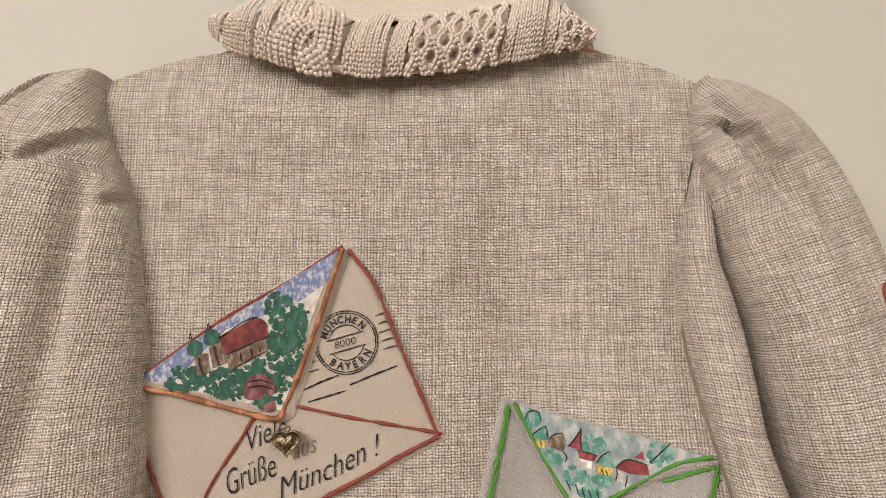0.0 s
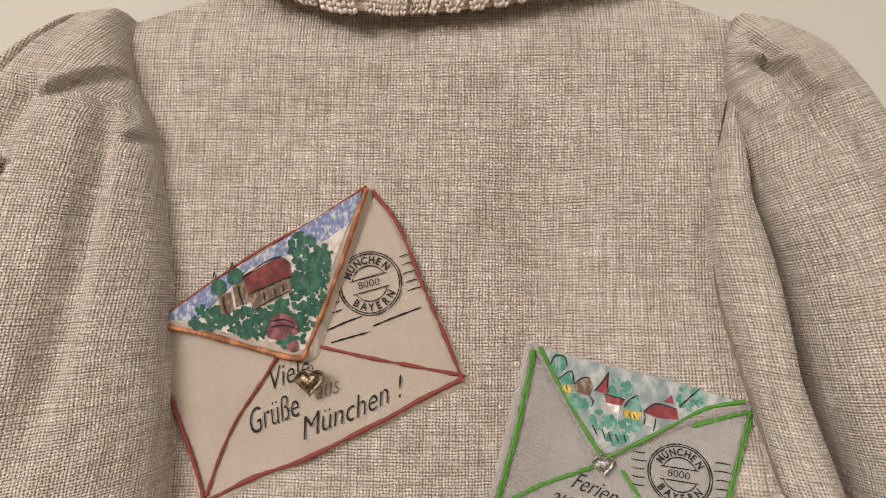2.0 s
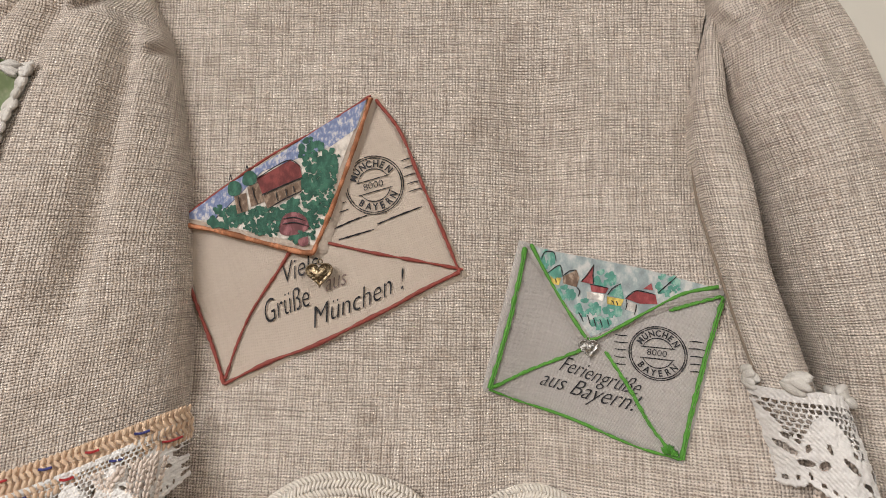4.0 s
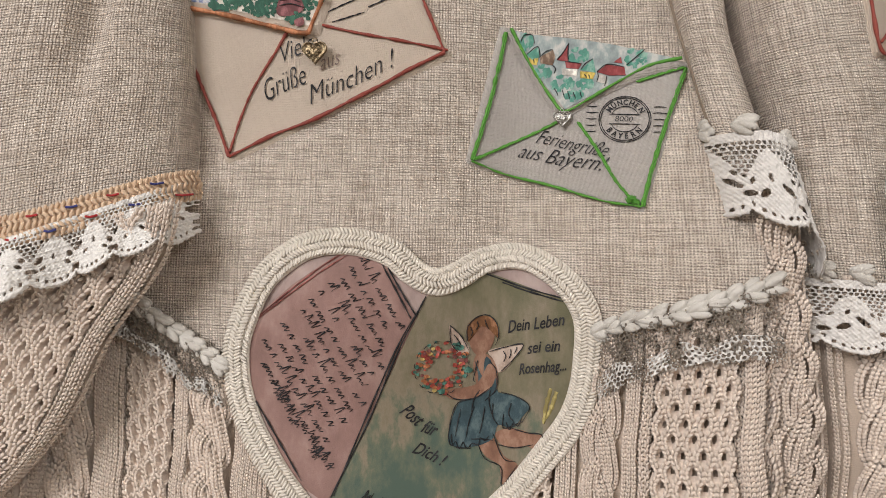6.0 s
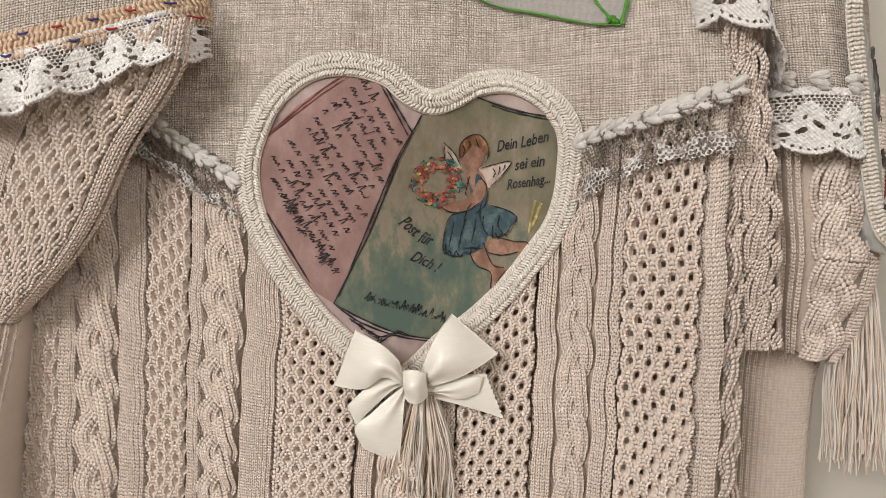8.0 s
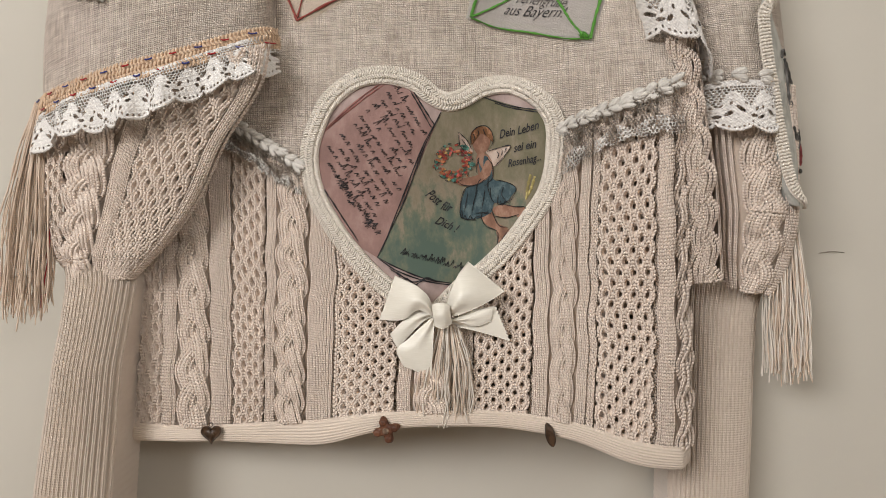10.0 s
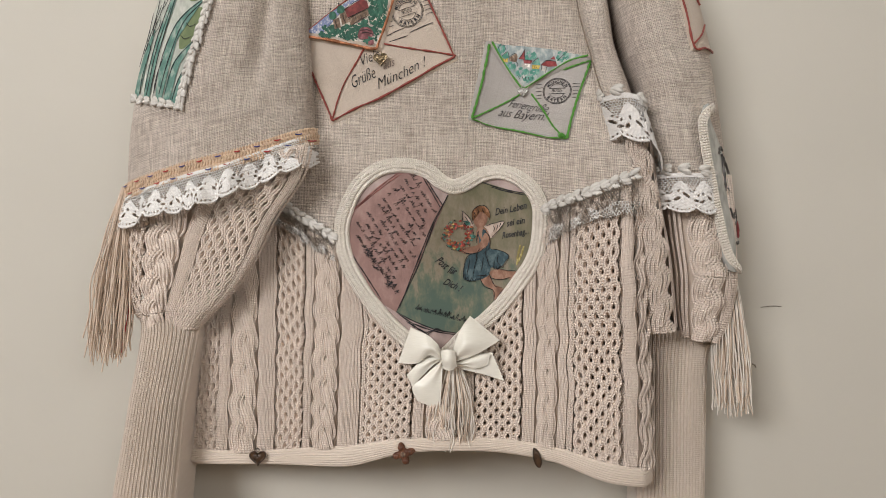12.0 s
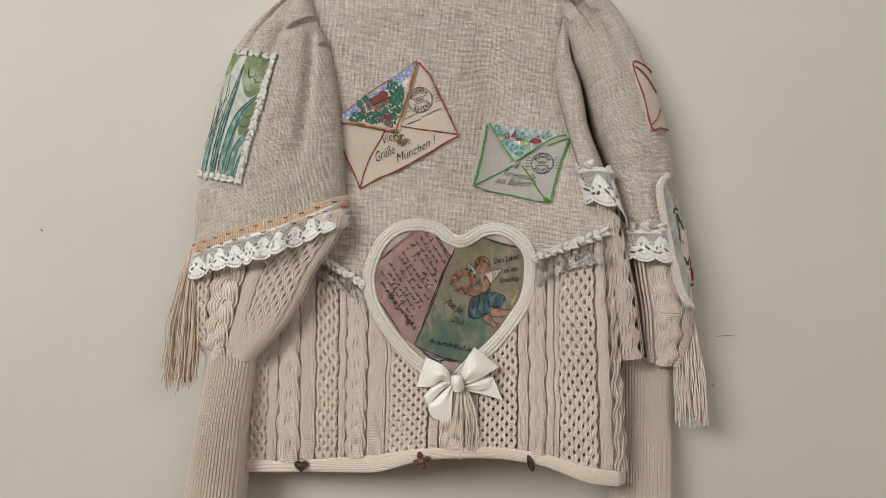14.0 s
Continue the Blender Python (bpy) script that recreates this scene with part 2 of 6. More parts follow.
def leaves(p0, p1, nrm, width, thick, rings=2, sides=4):
    """Little spindles of yarn from p0 to p1."""
    p0, p1, nrm = (np.asarray(x, float).reshape(-1, 3) for x in (p0, p1, nrm))
    d = p1 - p0
    ln = np.linalg.norm(d, axis=1, keepdims=True) + 1e-9
    t = d / ln
    side = np.cross(t, nrm)
    side /= np.linalg.norm(side, axis=1, keepdims=True) + 1e-9
    up = np.cross(side, t)
    width, thick = np.broadcast_to(width, len(p0))[:, None], np.broadcast_to(thick, len(p0))[:, None]
    vs = [p0]
    for r in range(rings):
        f = (r + 0.75) / (rings + 0.5)
        k = math.sin(math.pi * f) ** 0.6
        for q in range(sides):
            a = 2 * math.pi * q / sides
            vs.append(p0 + d * f + side * width * 0.5 * k * math.cos(a) + up * thick * 0.5 * k * math.sin(a))
    vs.append(p1)
    per = len(vs)
    verts = np.stack(vs, 1).reshape(-1, 3)
    tri = []
    for q in range(sides):
        q2 = (q + 1) % sides
        tri.append((0, 1 + q2, 1 + q))
        for r in range(rings - 1):
            a, b, c, e = 1 + r * sides + q, 1 + r * sides + q2, 1 + (r + 1) * sides + q2, 1 + (r + 1) * sides + q
            tri += [(a, b, c), (a, c, e)]
        tri.append((1 + (rings - 1) * sides + q, 1 + (rings - 1) * sides + q2, per - 1))
    tri = np.array(tri)
    faces = (tri[None] + (np.arange(len(p0)) * per)[:, None, None]).reshape(-1, 3)
    return verts, faces


def tube_data(p, r, sides=6):
    """A round cord along the points p; r may vary along it."""
    p = np.asarray(p, float)
    t = np.gradient(p, axis=0)
    t /= np.linalg.norm(t, axis=1, keepdims=True) + 1e-12
    ref = np.array([0.0, 1.0, 0.0])
    a = np.cross(t, ref)
    a /= np.linalg.norm(a, axis=1, keepdims=True) + 1e-9
    b = np.cross(a, t)
    ang = np.linspace(0, 2 * np.pi, sides, endpoint=False)
    r = np.broadcast_to(r, len(p))
    ring = p[:, None] + r[:, None, None] * (a[:, None] * np.cos(ang)[None, :, None] + b[:, None] * np.sin(ang)[None, :, None])
    return ring.reshape(-1, 3), grid_faces(len(p), sides, True)


def join(datas):
    vs, fs, k = [], [], 0
    for v, f in datas:
        vs.append(v)
        fs.append(f + k)
        k += len(v)
    return np.concatenate(vs), np.concatenate(fs)


def cord(name, surf, points, radius, material, parent, label="", off=0.0, n=80, loop=False, wobble=0.0, seed=0, flat=1.0):
    f = closed(points) if loop else spline(points)
    t = np.linspace(0, 1, n)
    ab = f(t)
    p = onto(surf, ab, off)
    r = radius * (1 + wobble * ripple(t * 60, t * 0, seed, 1.0))
    v, fa = tube_data(p, r)
    return link(name, v, fa, material, parent, label)


def quad_map(c, s, v):
    """Places within a four-cornered patch: corners top-left, top-right, bottom-right, bottom-left."""
    a, b, d, e = (np.array(x, float) for x in c)
    s, v = s[..., None], v[..., None]
    return (a * (1 - s) + b * s) * (1 - v) + (e * (1 - s) + d * s) * v


def patch(name, surf, corners, off, material, parent, label="", n=36, m=36, puff=0.0, scale=None):
    """A four-cornered piece of cloth sewn on; its rim turns down to the ground."""
    vv, ss = np.meshgrid(np.linspace(0, 1, n), np.linspace(0, 1, m), indexing="ij")
    ab = quad_map(corners, ss, vv)
    rim = np.minimum(np.minimum(ss, 1 - ss) * m, np.minimum(vv, 1 - vv) * n)
    h = np.where(rim < 0.5, -0.0006, off + puff * np.sin(np.pi * ss) * np.sin(np.pi * vv))
    p = onto(surf, ab, h)
    q = surf(ab[..., 0], ab[..., 1])
    w = np.linalg.norm(q[0, -1] - q[0, 0])
    hh = np.linalg.norm(q[-1, 0] - q[0, 0])
    return link(name, p.reshape(-1, 3), grid_faces(n, m), material, parent, label, np.stack([ss * w, -vv * hh], -1).reshape(-1, 2))


def blob(name, surf, points, off, material, parent, label="", smooth_line=True, rings=5, n=48, centre=None, edge=None):
    """A flat shape of paint or cloth with a rounded or straight outline."""
    if smooth_line:
        out = closed(points)(np.linspace(0, 1, n, endpoint=False))
    else:
        q = np.array([*points, points[0]], float)
        d = np.r_[0, np.cumsum(np.linalg.norm(np.diff(q, axis=0), axis=1))]
        t = np.linspace(0, d[-1], n, endpoint=False)
        t = np.sort(np.r_[t, d[1:-1]])
        out = np.stack([np.interp(t, d, q[:, 0]), np.interp(t, d, q[:, 1])], -1)
        n = len(out)
    c = np.array(centre if centre is not None else out.mean(0), float)
    k = np.linspace(0, 1, rings + 1)[1:]
    ab = c + (out - c)[None] * k[:, None, None]
    h = np.full(ab.shape[:2], off)
    if edge is not None:
        h[-1] = edge
    p = onto(surf, ab, h).reshape(-1, 3)
    p = np.concatenate([onto(surf, c[None], off), p])
    f = grid_faces(rings, n, True) + 1
    i = np.arange(n)
    fan = np.stack([np.zeros(n, int), 1 + (i + 1) % n, 1 + i], -1)
    tri = np.concatenate([f[:, [0, 1, 2]], f[:, [0, 2, 3]], fan[:, :3]])
    uv = np.concatenate([c[None], ab.reshape(-1, 2)])
    return link(name, p, tri, material, parent, label, uv)


def strokes(name, surf, lines, width, material, parent, label="", off=0.0008, n=14):
    """Brush or pen strokes: flattened cords that swell and thin out."""
    out = []
    for i, pts in enumerate(lines):
        t = np.linspace(0, 1, n)
        p = onto(surf, spline(pts)(t), off)
        r = width * 0.5 * (0.55 + 0.45 * np.sin(np.pi * np.clip(t * 0.9 + 0.1, 0, 1)) + 0.25 * np.sin(t * 23 + i * 1.7))
        v, f = tube_data(p, np.maximum(r, width * 0.12), 5)
        v = v - (v - np.repeat(p, 5, 0)) * np.array([0, 0.75, 0])
        out.append((v, f))
    v, f = join(out)
    return link(name, v, f, material, parent, label)


def writing(name, surf, text, at, size, angle, material, parent, label="", off=0.0008, shear=0.55, wide=0.8, unit=None, thin=-0.010):
    """Lettering laid onto a cloth; unit maps a metre across and up to the surface's own coordinates."""
    cu = bpy.data.curves.new(name, "FONT")
    cu.body, cu.size, cu.shear, cu.offset = text, 1.0, shear, thin
    cu.resolution_u = 3
    tmp = new(name, cu)
    me = tmp.to_mesh()
    co = np.empty(len(me.vertices) * 3, np.float32)
    me.vertices.foreach_get("co", co)
    me.calc_loop_triangles()
    tr = np.empty(len(me.loop_triangles) * 3, np.int32)
    me.loop_triangles.foreach_get("vertices", tr)
    tmp.to_mesh_clear()
    bpy.data.objects.remove(tmp)
    bpy.data.curves.remove(cu)
    co = co.reshape(-1, 3)[:, :2].astype(float) * size
    co[:, 0] *= wide
    co[:, 1] += 0.03 * size * np.sin(co[:, 0] / size * 2.3)
    c, s = math.cos(radians(angle)), math.sin(radians(angle))
    co = co @ np.array([[c, s], [-s, c]])
    ab = np.array(at) + (co if unit is None else co * np.array(unit))
    return link(name, onto(surf, ab, off), tr.reshape(-1, 3), material, parent, label, smooth=False)


# ---- knitting ----
COL, ROW = 0.0032, 0.0026
SKIP = [None]  # a test for places that a patch covers, where no stitches are laid


def column(surf, s_of, rows, v0, v1, lift, pitch, w, squash=1.0):
    """Stitches down a column: s_of(row) gives the place across; the rows run from v0(s) to v1(s)."""
    i = np.arange(rows)
    f0, f1 = i / rows, (i + 1.30) / rows
    sa, sb = s_of(i), s_of(i + 1.30)
    va, vb = v0(sa) + (v1(sa) - v0(sa)) * f0, v0(sb) + (v1(sb) - v0(sb)) * f1
    h = lift(i) if callable(lift) else np.full(rows, lift)
    n = normals(surf, sa, va)
    top, bot = surf(sa, va) + n * h[:, None], surf(sb, vb) + n * h[:, None]
    if SKIP[0] is not None:
        keep = ~SKIP[0](top)
        top, bot, n, h = top[keep], bot[keep], n[keep], h[keep]
        rows = len(top)
    jit = np.random.RandomState(len(i) + int(abs(float(sa[0])) * 9999)).normal(0, 0.06, (2, rows, 1))
    t = bot - top
    t /= np.linalg.norm(t, axis=1, keepdims=True) + 1e-9
    side = np.cross(t, n)
    out = []
    for k, sg in enumerate((-1, 1)):
        a = top + side * sg * w * (0.37 + jit[k] * 0.5) + n * w * 0.10
        b = bot + side * sg * w * 0.08 - n * w * 0.26
        out.append(leaves(a, b, n, w * 0.54 * squash, w * 0.58, 3, 4))
    return join(out)


def web(surf, s0, d, k_n, rows, v0, v1, period, parent):
    """The openwork between honeycomb strands: a thick net that dips into each round hole and is open in its middle."""
    n, m = rows * 3 + 1, k_n * 9 + 1
    i, q = np.meshgrid(np.linspace(0, rows, n), np.linspace(0, k_n, m), indexing="ij")
    k = np.floor(q - 0.5)
    near = np.full(q.shape, 9.0)
    for dk in (0, 1, -1):
        kk = k + dk
        first = np.where(kk % 2 == 0, 0.5, 0.0) * period
        di = (i - first + period / 2) % period - period / 2
        r = np.sqrt(((q - 1 - kk) / 0.50) ** 2 + (di / 1.5) ** 2)
        near = np.minimum(near, np.where((kk >= -1) & (kk <= k_n - 1), r, 9.0))
    h = 0.0004 - 0.0085 * np.clip(1 - near, 0, 1) ** 0.9
    ss, f = s0 + q * d, i / rows
    p = onto(surf, np.stack([ss, v0(ss) + (v1(ss) - v0(ss)) * f], -1), h).reshape(-1, 3)
    faces = grid_faces(n, m)
    faces = faces[(near.ravel()[faces] > 0.36).all(1)]
    if SKIP[0] is not None:
        faces = faces[~SKIP[0](p)[faces].any(1)]
    used, inv = np.unique(faces, return_inverse=True)
    link("honeycomb_net", p[used], inv.reshape(-1, 4), WOOL, parent)


def knit_panel(surf, layout, parent, rows, v0, v1, unit, width, cell=0.0062):
    """Parts across a knitted piece: each entry is a kind, its first place and its last place across (0 to 1); unit is one column across, width the piece in metres."""
    wm = unit
    for kind, s0, s1 in layout:
        got = []
        mid, half = (s0 + s1) / 2, (s1 - s0) / 2
        cols = max(1, round((s1 - s0) / wm))
        if kind == "rib":
            for j in range(cols):
                c = s0 + (j + 0.5) * (s1 - s0) / cols
                e = (c - mid) / half
                got.append(column(surf, lambda i, c=c: c + 0 * i, rows, v0, v1, 0.0030 * math.sqrt(max(0.05, 1 - e * e * 0.9)), wm, (s1 - s0) / cols * width * 1.02))
        elif kind == "purl":
            for j in range(cols):
                c = s0 + (j + 0.5) * (s1 - s0) / cols
                got.append(column(surf, lambda i, c=c: c + wm * 0.16 * (-1.0) ** np.floor(i), rows, v0, v1, -0.0008, wm, (s1 - s0) / cols * width * 1.1))
        elif kind == "cable":
            period = 36.0
            n_col = 4 if 2 * half * width > 0.020 else 3
            gap = half * 2 * 0.50 / n_col
            for k in range(3):
                th = lambda i, k=k: 2 * np.pi * (i / period + k / 3.0)
                for j in range(n_col):
                    e = (j - (n_col - 1) / 2) / (n_col / 2)
                    path = lambda i, th=th, e=e: mid + half * 0.50 * np.sin(th(i)) * (1.35 - 0.35 * np.sin(th(i)) ** 2) + e * gap * n_col / 2
                    up = lambda i, th=th, e=e: 0.0044 + 0.0036 * np.sin(2 * th(i)) - 0.0038 * e * e
                    got.append(column(surf, path, rows, v0, v1, up, wm, gap * width * 1.28))
        elif kind == "honey":
            k_n = max(2, round((s1 - s0) * width / cell))
            d = (s1 - s0) / k_n
            period = 6.8
            wave = lambda i: np.sign(np.cos(2 * np.pi * i / period)) * np.abs(np.cos(2 * np.pi * i / period)) ** 0.75
            for k in range(k_n):
                path = lambda i, k=k: s0 + (k + 0.5) * d + (-1.0) ** k * d * 0.27 * wave(i)
                up = lambda i: 0.0030 - 0.0008 * np.abs(wave(i))
                got.append(column(surf, path, rows, v0, v1, up, wm, d * width * 0.72))
            web(surf, s0, d, k_n, rows, v0, v1, period, parent)
        v, f = join(got)
        names = {"rib": "ribbed_stripe", "purl": "purl_stripe", "cable": "cable_braid", "honey": "honeycomb_stripe"}
        link(names[kind], v, f, WOOL, parent)
    # reversed stitches between the stripes
    n = round(1 / wm)
    open_work = [(a, b) for kind, a, b in layout if kind in ("honey", "cable")]
    mids = [c for c in ((j + 0.5) / n for j in range(n)) if not any(a < c < b for a, b in open_work)]
    v, f = join([column(surf, lambda i, c=c: c + wm * 0.12 * (-1.0) ** np.floor(i), rows, v0, v1, -0.0050, wm, width / n * 1.1) for c in mids])
    tagged(link("purl_ground", v, f, WOOL, parent), kind="stuff")
    # backing under the cables, darkened for the shade between strands
    for kind, a, b in layout:
        if kind == "cable":
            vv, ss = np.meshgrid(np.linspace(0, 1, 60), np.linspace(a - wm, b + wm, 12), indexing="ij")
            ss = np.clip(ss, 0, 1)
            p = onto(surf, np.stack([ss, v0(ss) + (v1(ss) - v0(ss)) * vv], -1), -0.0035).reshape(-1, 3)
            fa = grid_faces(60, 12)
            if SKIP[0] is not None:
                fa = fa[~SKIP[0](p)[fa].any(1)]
            link("cable_ground", p, fa, WOOL_SHADE, parent)


# ---- the room ----
def slab(name, lo, hi, material, label, category=""):
    x0, y0, z0 = lo
    x1, y1, z1 = hi
    v = [(x, y, z) for x in (x0, x1) for y in (y0, y1) for z in (z0, z1)]
    f = [(0, 1, 3, 2), (4, 6, 7, 5), (0, 4, 5, 1), (2, 3, 7, 6), (0, 2, 6, 4), (1, 5, 7, 3)]
    ob = link(name, v, f, material, smooth=False)
    return tagged(ob, label, category or "wall", kind="structure")


FLOOR = plaster("oak_floor", (0.20, 0.13, 0.08))
# for the added walls out of view, darkened so less light bounces back
WALL_LOW_BOUNCE = plaster("low_bounce_wall_paint", (0.42, 0.39, 0.34))
slab("wall_north", (-3.2, WALL_Y, -0.1), (2.3, WALL_Y + 0.12, 3.1), WALL, "plain cream painted wall behind the jumper")
slab("wall_east", (2.3, -2.8, -0.1), (2.42, WALL_Y + 0.12, 3.1), WALL_LOW_BOUNCE, "unseen side wall, darkened to cut bounced light")
slab("wall_west", (-3.32, -2.8, -0.1), (-3.2, WALL_Y + 0.12, 3.1), WALL_LOW_BOUNCE, "unseen side wall, darkened to cut bounced light")
slab("wall_south", (-3.2, -2.92, -0.1), (2.3, -2.8, 3.1), WALL_LOW_BOUNCE, "unseen wall across the room, darkened to cut bounced light")
slab("floor", (-3.2, -2.8, -0.1), (2.3, WALL_Y, 0.0), FLOOR, "plain wooden floor of the room", "floor")
slab("ceiling", (-3.2, -2.8, 3.0), (2.3, WALL_Y, 3.1), WALL, "plain white painted ceiling", "ceiling")

# ---- the jumper ----
jumper = new("jumper")
jumper.location = (0, 0, 0)
tagged(jumper, "linen and cream cable-knit jumper hung flat on a cream wall", "jumper")


def body_y(x, z):
    """The front of the jumper's back panel: hollow down the middle, full at the sides."""
    x, z = np.asarray(x, float), np.asarray(z, float)
    y = 0.396 - 0.064 * bell((x - 0.180) / 0.090) * step(1.50, 1.27, z) * (1 - 0.30 * step(1.2, 0.95, z))
    y = y - 0.022 * bell((x + 0.10) / 0.10) * step(1.40, 1.26, z)
    y = y - 0.026 * step(1.22, 1.02, z) * bell((x - 0.0) / 0.22)
    y = y - 0.009 * bell((x + 0.03) / 0.05) * bell((z - 1.26) / 0.05) - 0.020 * step(1.12, 0.98, z) * bell((x - 0.02) / 0.12)
    y = y + 0.012 * bell((x - 0.045) / 0.03) * step(1.62, 1.5, z) * step(1.2, 1.36, z)
    y = y + 0.014 * step(1.62, 1.69, z)
    y = y + 0.0022 * ripple(x, z * 0.35, 4, 0.030) + 0.0012 * ripple(x, z, 9, 0.02)
    return y


def body(x, z):
    x, z = np.broadcast_arrays(np.asarray(x, float), np.asarray(z, float))
    return np.stack([x, body_y(x, z), z], -1)


flat_body = lambda x, z, s, v: body_y(x, z)

# linen back: shoulders, armholes, down to the slanting border


def linen_body():
    n, m = 150, 150
    x = np.linspace(-0.225, 0.20, m)
    t = np.linspace(0, 1, n)
    tt, xx = np.meshgrid(t, x, indexing="ij")
    top_line = spline([(-0.225, 1.640), (-0.168, 1.661), (-0.133, 1.667), (-0.02, 1.672), (0.092, 1.668), (0.127, 1.659), (0.169, 1.637), (0.20, 1.60)])
    low_line = spline([(-0.225, 1.276), (-0.176, 1.243), (-0.144, 1.222), (-0.10, 1.20), (0.0, 1.19), (0.07, 1.23), (0.093, 1.248), (0.128, 1.262), (0.20, 1.283)])
    k = np.linspace(0, 1, 400)
    tl, bl = top_line(k), low_line(k)
    zt, zb = np.interp(x, tl[:, 0], tl[:, 1]), np.interp(x, bl[:, 0], bl[:, 1])
    zz = zt[None] + (zb - zt)[None] * tt
    arm = spline([(0.172, 1.66), (0.167, 1.62), (0.1585, 1.585), (0.1490, 1.55), (0.1430, 1.5185), (0.1415, 1.487), (0.147, 1.455), (0.154, 1.42), (0.163, 1.387), (0.172, 1.355), (0.180, 1.33), (0.189, 1.285), (0.197, 1.25)])(k)
    lim = np.interp(-zz, -arm[:, 1], arm[:, 0])
    sq = np.where(xx > 0, xx / 0.20 * lim, xx)
    zt2, zb2 = np.interp(sq, tl[:, 0], tl[:, 1]), np.interp(sq, bl[:, 0], bl[:, 1])
    zz = zt2 + (zb2 - zt2) * tt
    p = body(sq, zz)
    return link("linen_back", p.reshape(-1, 3), grid_faces(n, m), LINEN, jumper, "natural oatmeal linen back panel", np.stack([sq, zz], -1).reshape(-1, 2))


linen_body()


def sleeve_depth(y_left, y_right, bulge, power=0.55, folds=(), seed=1, wrinkle=0.002, squeeze=1.0):
    """Round cloth over the wall: bulge(v) in metres; folds are grooves (s0, v0, s1, v1, width, depth)."""

    def depth(x, z, s, v):
        e = np.clip(np.sin(np.pi * np.clip(s, 0, 1) ** squeeze), 0, 1) ** power
        y = y_left(v) * (1 - s) + y_right(v) * s - bulge(v) * e
        for s0, v0, s1, v1, w, d in folds:
            t = np.clip((v - v0) / (v1 - v0), -0.4, 1.4)
            inside = step(-0.12, 0.12, t) * step(1.25, 0.75, t)
            y = y + d * inside * bell((s - (s0 + (s1 - s0) * t)) / w)
        return y + wrinkle * e * ripple(s * 0.2, v * 0.25, seed, 0.03)

    return depth


def pleat(x, z, p0, p1, width, height):
    """Cloth tucked under along a line: it stands proud on the upper side and drops sharply."""
    (x0, z0), (x1, z1) = p0, p1
    dx, dz = x1 - x0, z1 - z0
    ln = math.hypot(dx, dz)
    t = ((x - x0) * dx + (z - z0) * dz) / ln**2
    d = ((z - z0) * dx - (x - x0) * dz) / ln * (1 if dx > 0 else -1)
    inside = step(-0.25, 0.15, t) * step(1.3, 0.8, t)
    return height * inside * (step(-0.001, 0.0014, d) * np.exp(-np.maximum(d, 0) / width) - 0.35 * bell((d + 0.003) / 0.003))


def with_pleats(depth, *pleats):
    return lambda x, z, s, v: depth(x, z, s, v) - sum(pleat(x, z, *q) for q in pleats)


def by(*pairs):
    a = np.array(pairs)
    return lambda v: np.interp(v, a[:, 0], a[:, 1])


# left sleeve: a puffed linen upper, gathered into pleats at the shoulder
LEFT_PLEATS = (([(-0.1989, 1.6125)][0], [(-0.2356, 1.5904)][0], 0.014, 0.008), ([(-0.1808, 1.5731)][0], [(-0.1952, 1.5683)][0], 0.012, 0.008))
RIGHT_PLEATS = (((0.1568, 1.6150), (0.1767, 1.6090), 0.010, 0.011), ((0.1767, 1.6090), (0.1883, 1.5913), 0.010, 0.010), ((0.1491, 1.5950), (0.1595, 1.5829), 0.008, 0.008))
left_upper = Sheet([(-0.224, 1.650), (-0.247, 1.645), (-0.290, 1.612), (-0.322, 1.57), (-0.360, 1.465), (-0.383, 1.359), (-0.390, 1.278)],
                   [(-0.2085, 1.650), (-0.2065, 1.63), (-0.200, 1.605), (-0.187, 1.575), (-0.174, 1.50), (-0.170, 1.43), (-0.169, 1.335)],
                   with_pleats(sleeve_depth(by((0, .395), (1, .388)), by((0, .398), (0.3, .392), (1, .385)), by((0, 0.010), (0.12, 0.026), (0.4, 0.042), (1, 0.056)), 0.5,
                                ((0.50, 0.20, 0.42, 0.45, 0.06, 0.008), (0.84, 0.24, 0.74, 0.75, 0.05, 0.011), (0.22, 0.05, 0.16, 0.32, 0.06, 0.012)), 3, 0.0016), *LEFT_PLEATS))
cloth("linen_sleeve", left_upper, LINEN, jumper, "puffed linen upper sleeve with pleated shoulder", 190, 130, back=0.05)
left_knit = Sheet([(-0.384, 1.274), (-0.389, 1.237), (-0.3895, 1.181), (-0.385, 1.151), (-0.372, 1.128)], [(-0.160, 1.332), (-0.1702, 1.2977), (-0.2054, 1.2496), (-0.2296, 1.2062), (-0.2594, 1.168), (-0.2889, 1.1407), (-0.306, 1.126)],
                  sleeve_depth(by((0, .39), (1, .40)), by((0, .366), (1, .385)), by((0, 0.036), (0.5, 0.040), (0.85, 0.036), (1, 0.027)), 0.17, (), 5, 0.001))
# backing in wool darkened for the shade in the knit's holes
cloth("knit_ground", left_knit, WOOL_SHADE, jumper, "", 60, 60, off=-0.0150, back=0.03)
rows_l = round(left_knit.down() / ROW)
zero, one = (lambda s: 0.0 * s), (lambda s: 1.0 + 0.0 * s)
knit_panel(left_knit, [("honey", 0.0, 0.17), ("cable", 0.19, 0.44), ("rib", 0.46, 0.57), ("honey", 0.580, 0.915), ("rib", 0.925, 1.0)], jumper, rows_l, zero, one, 0.0175, 0.185, 0.0066)


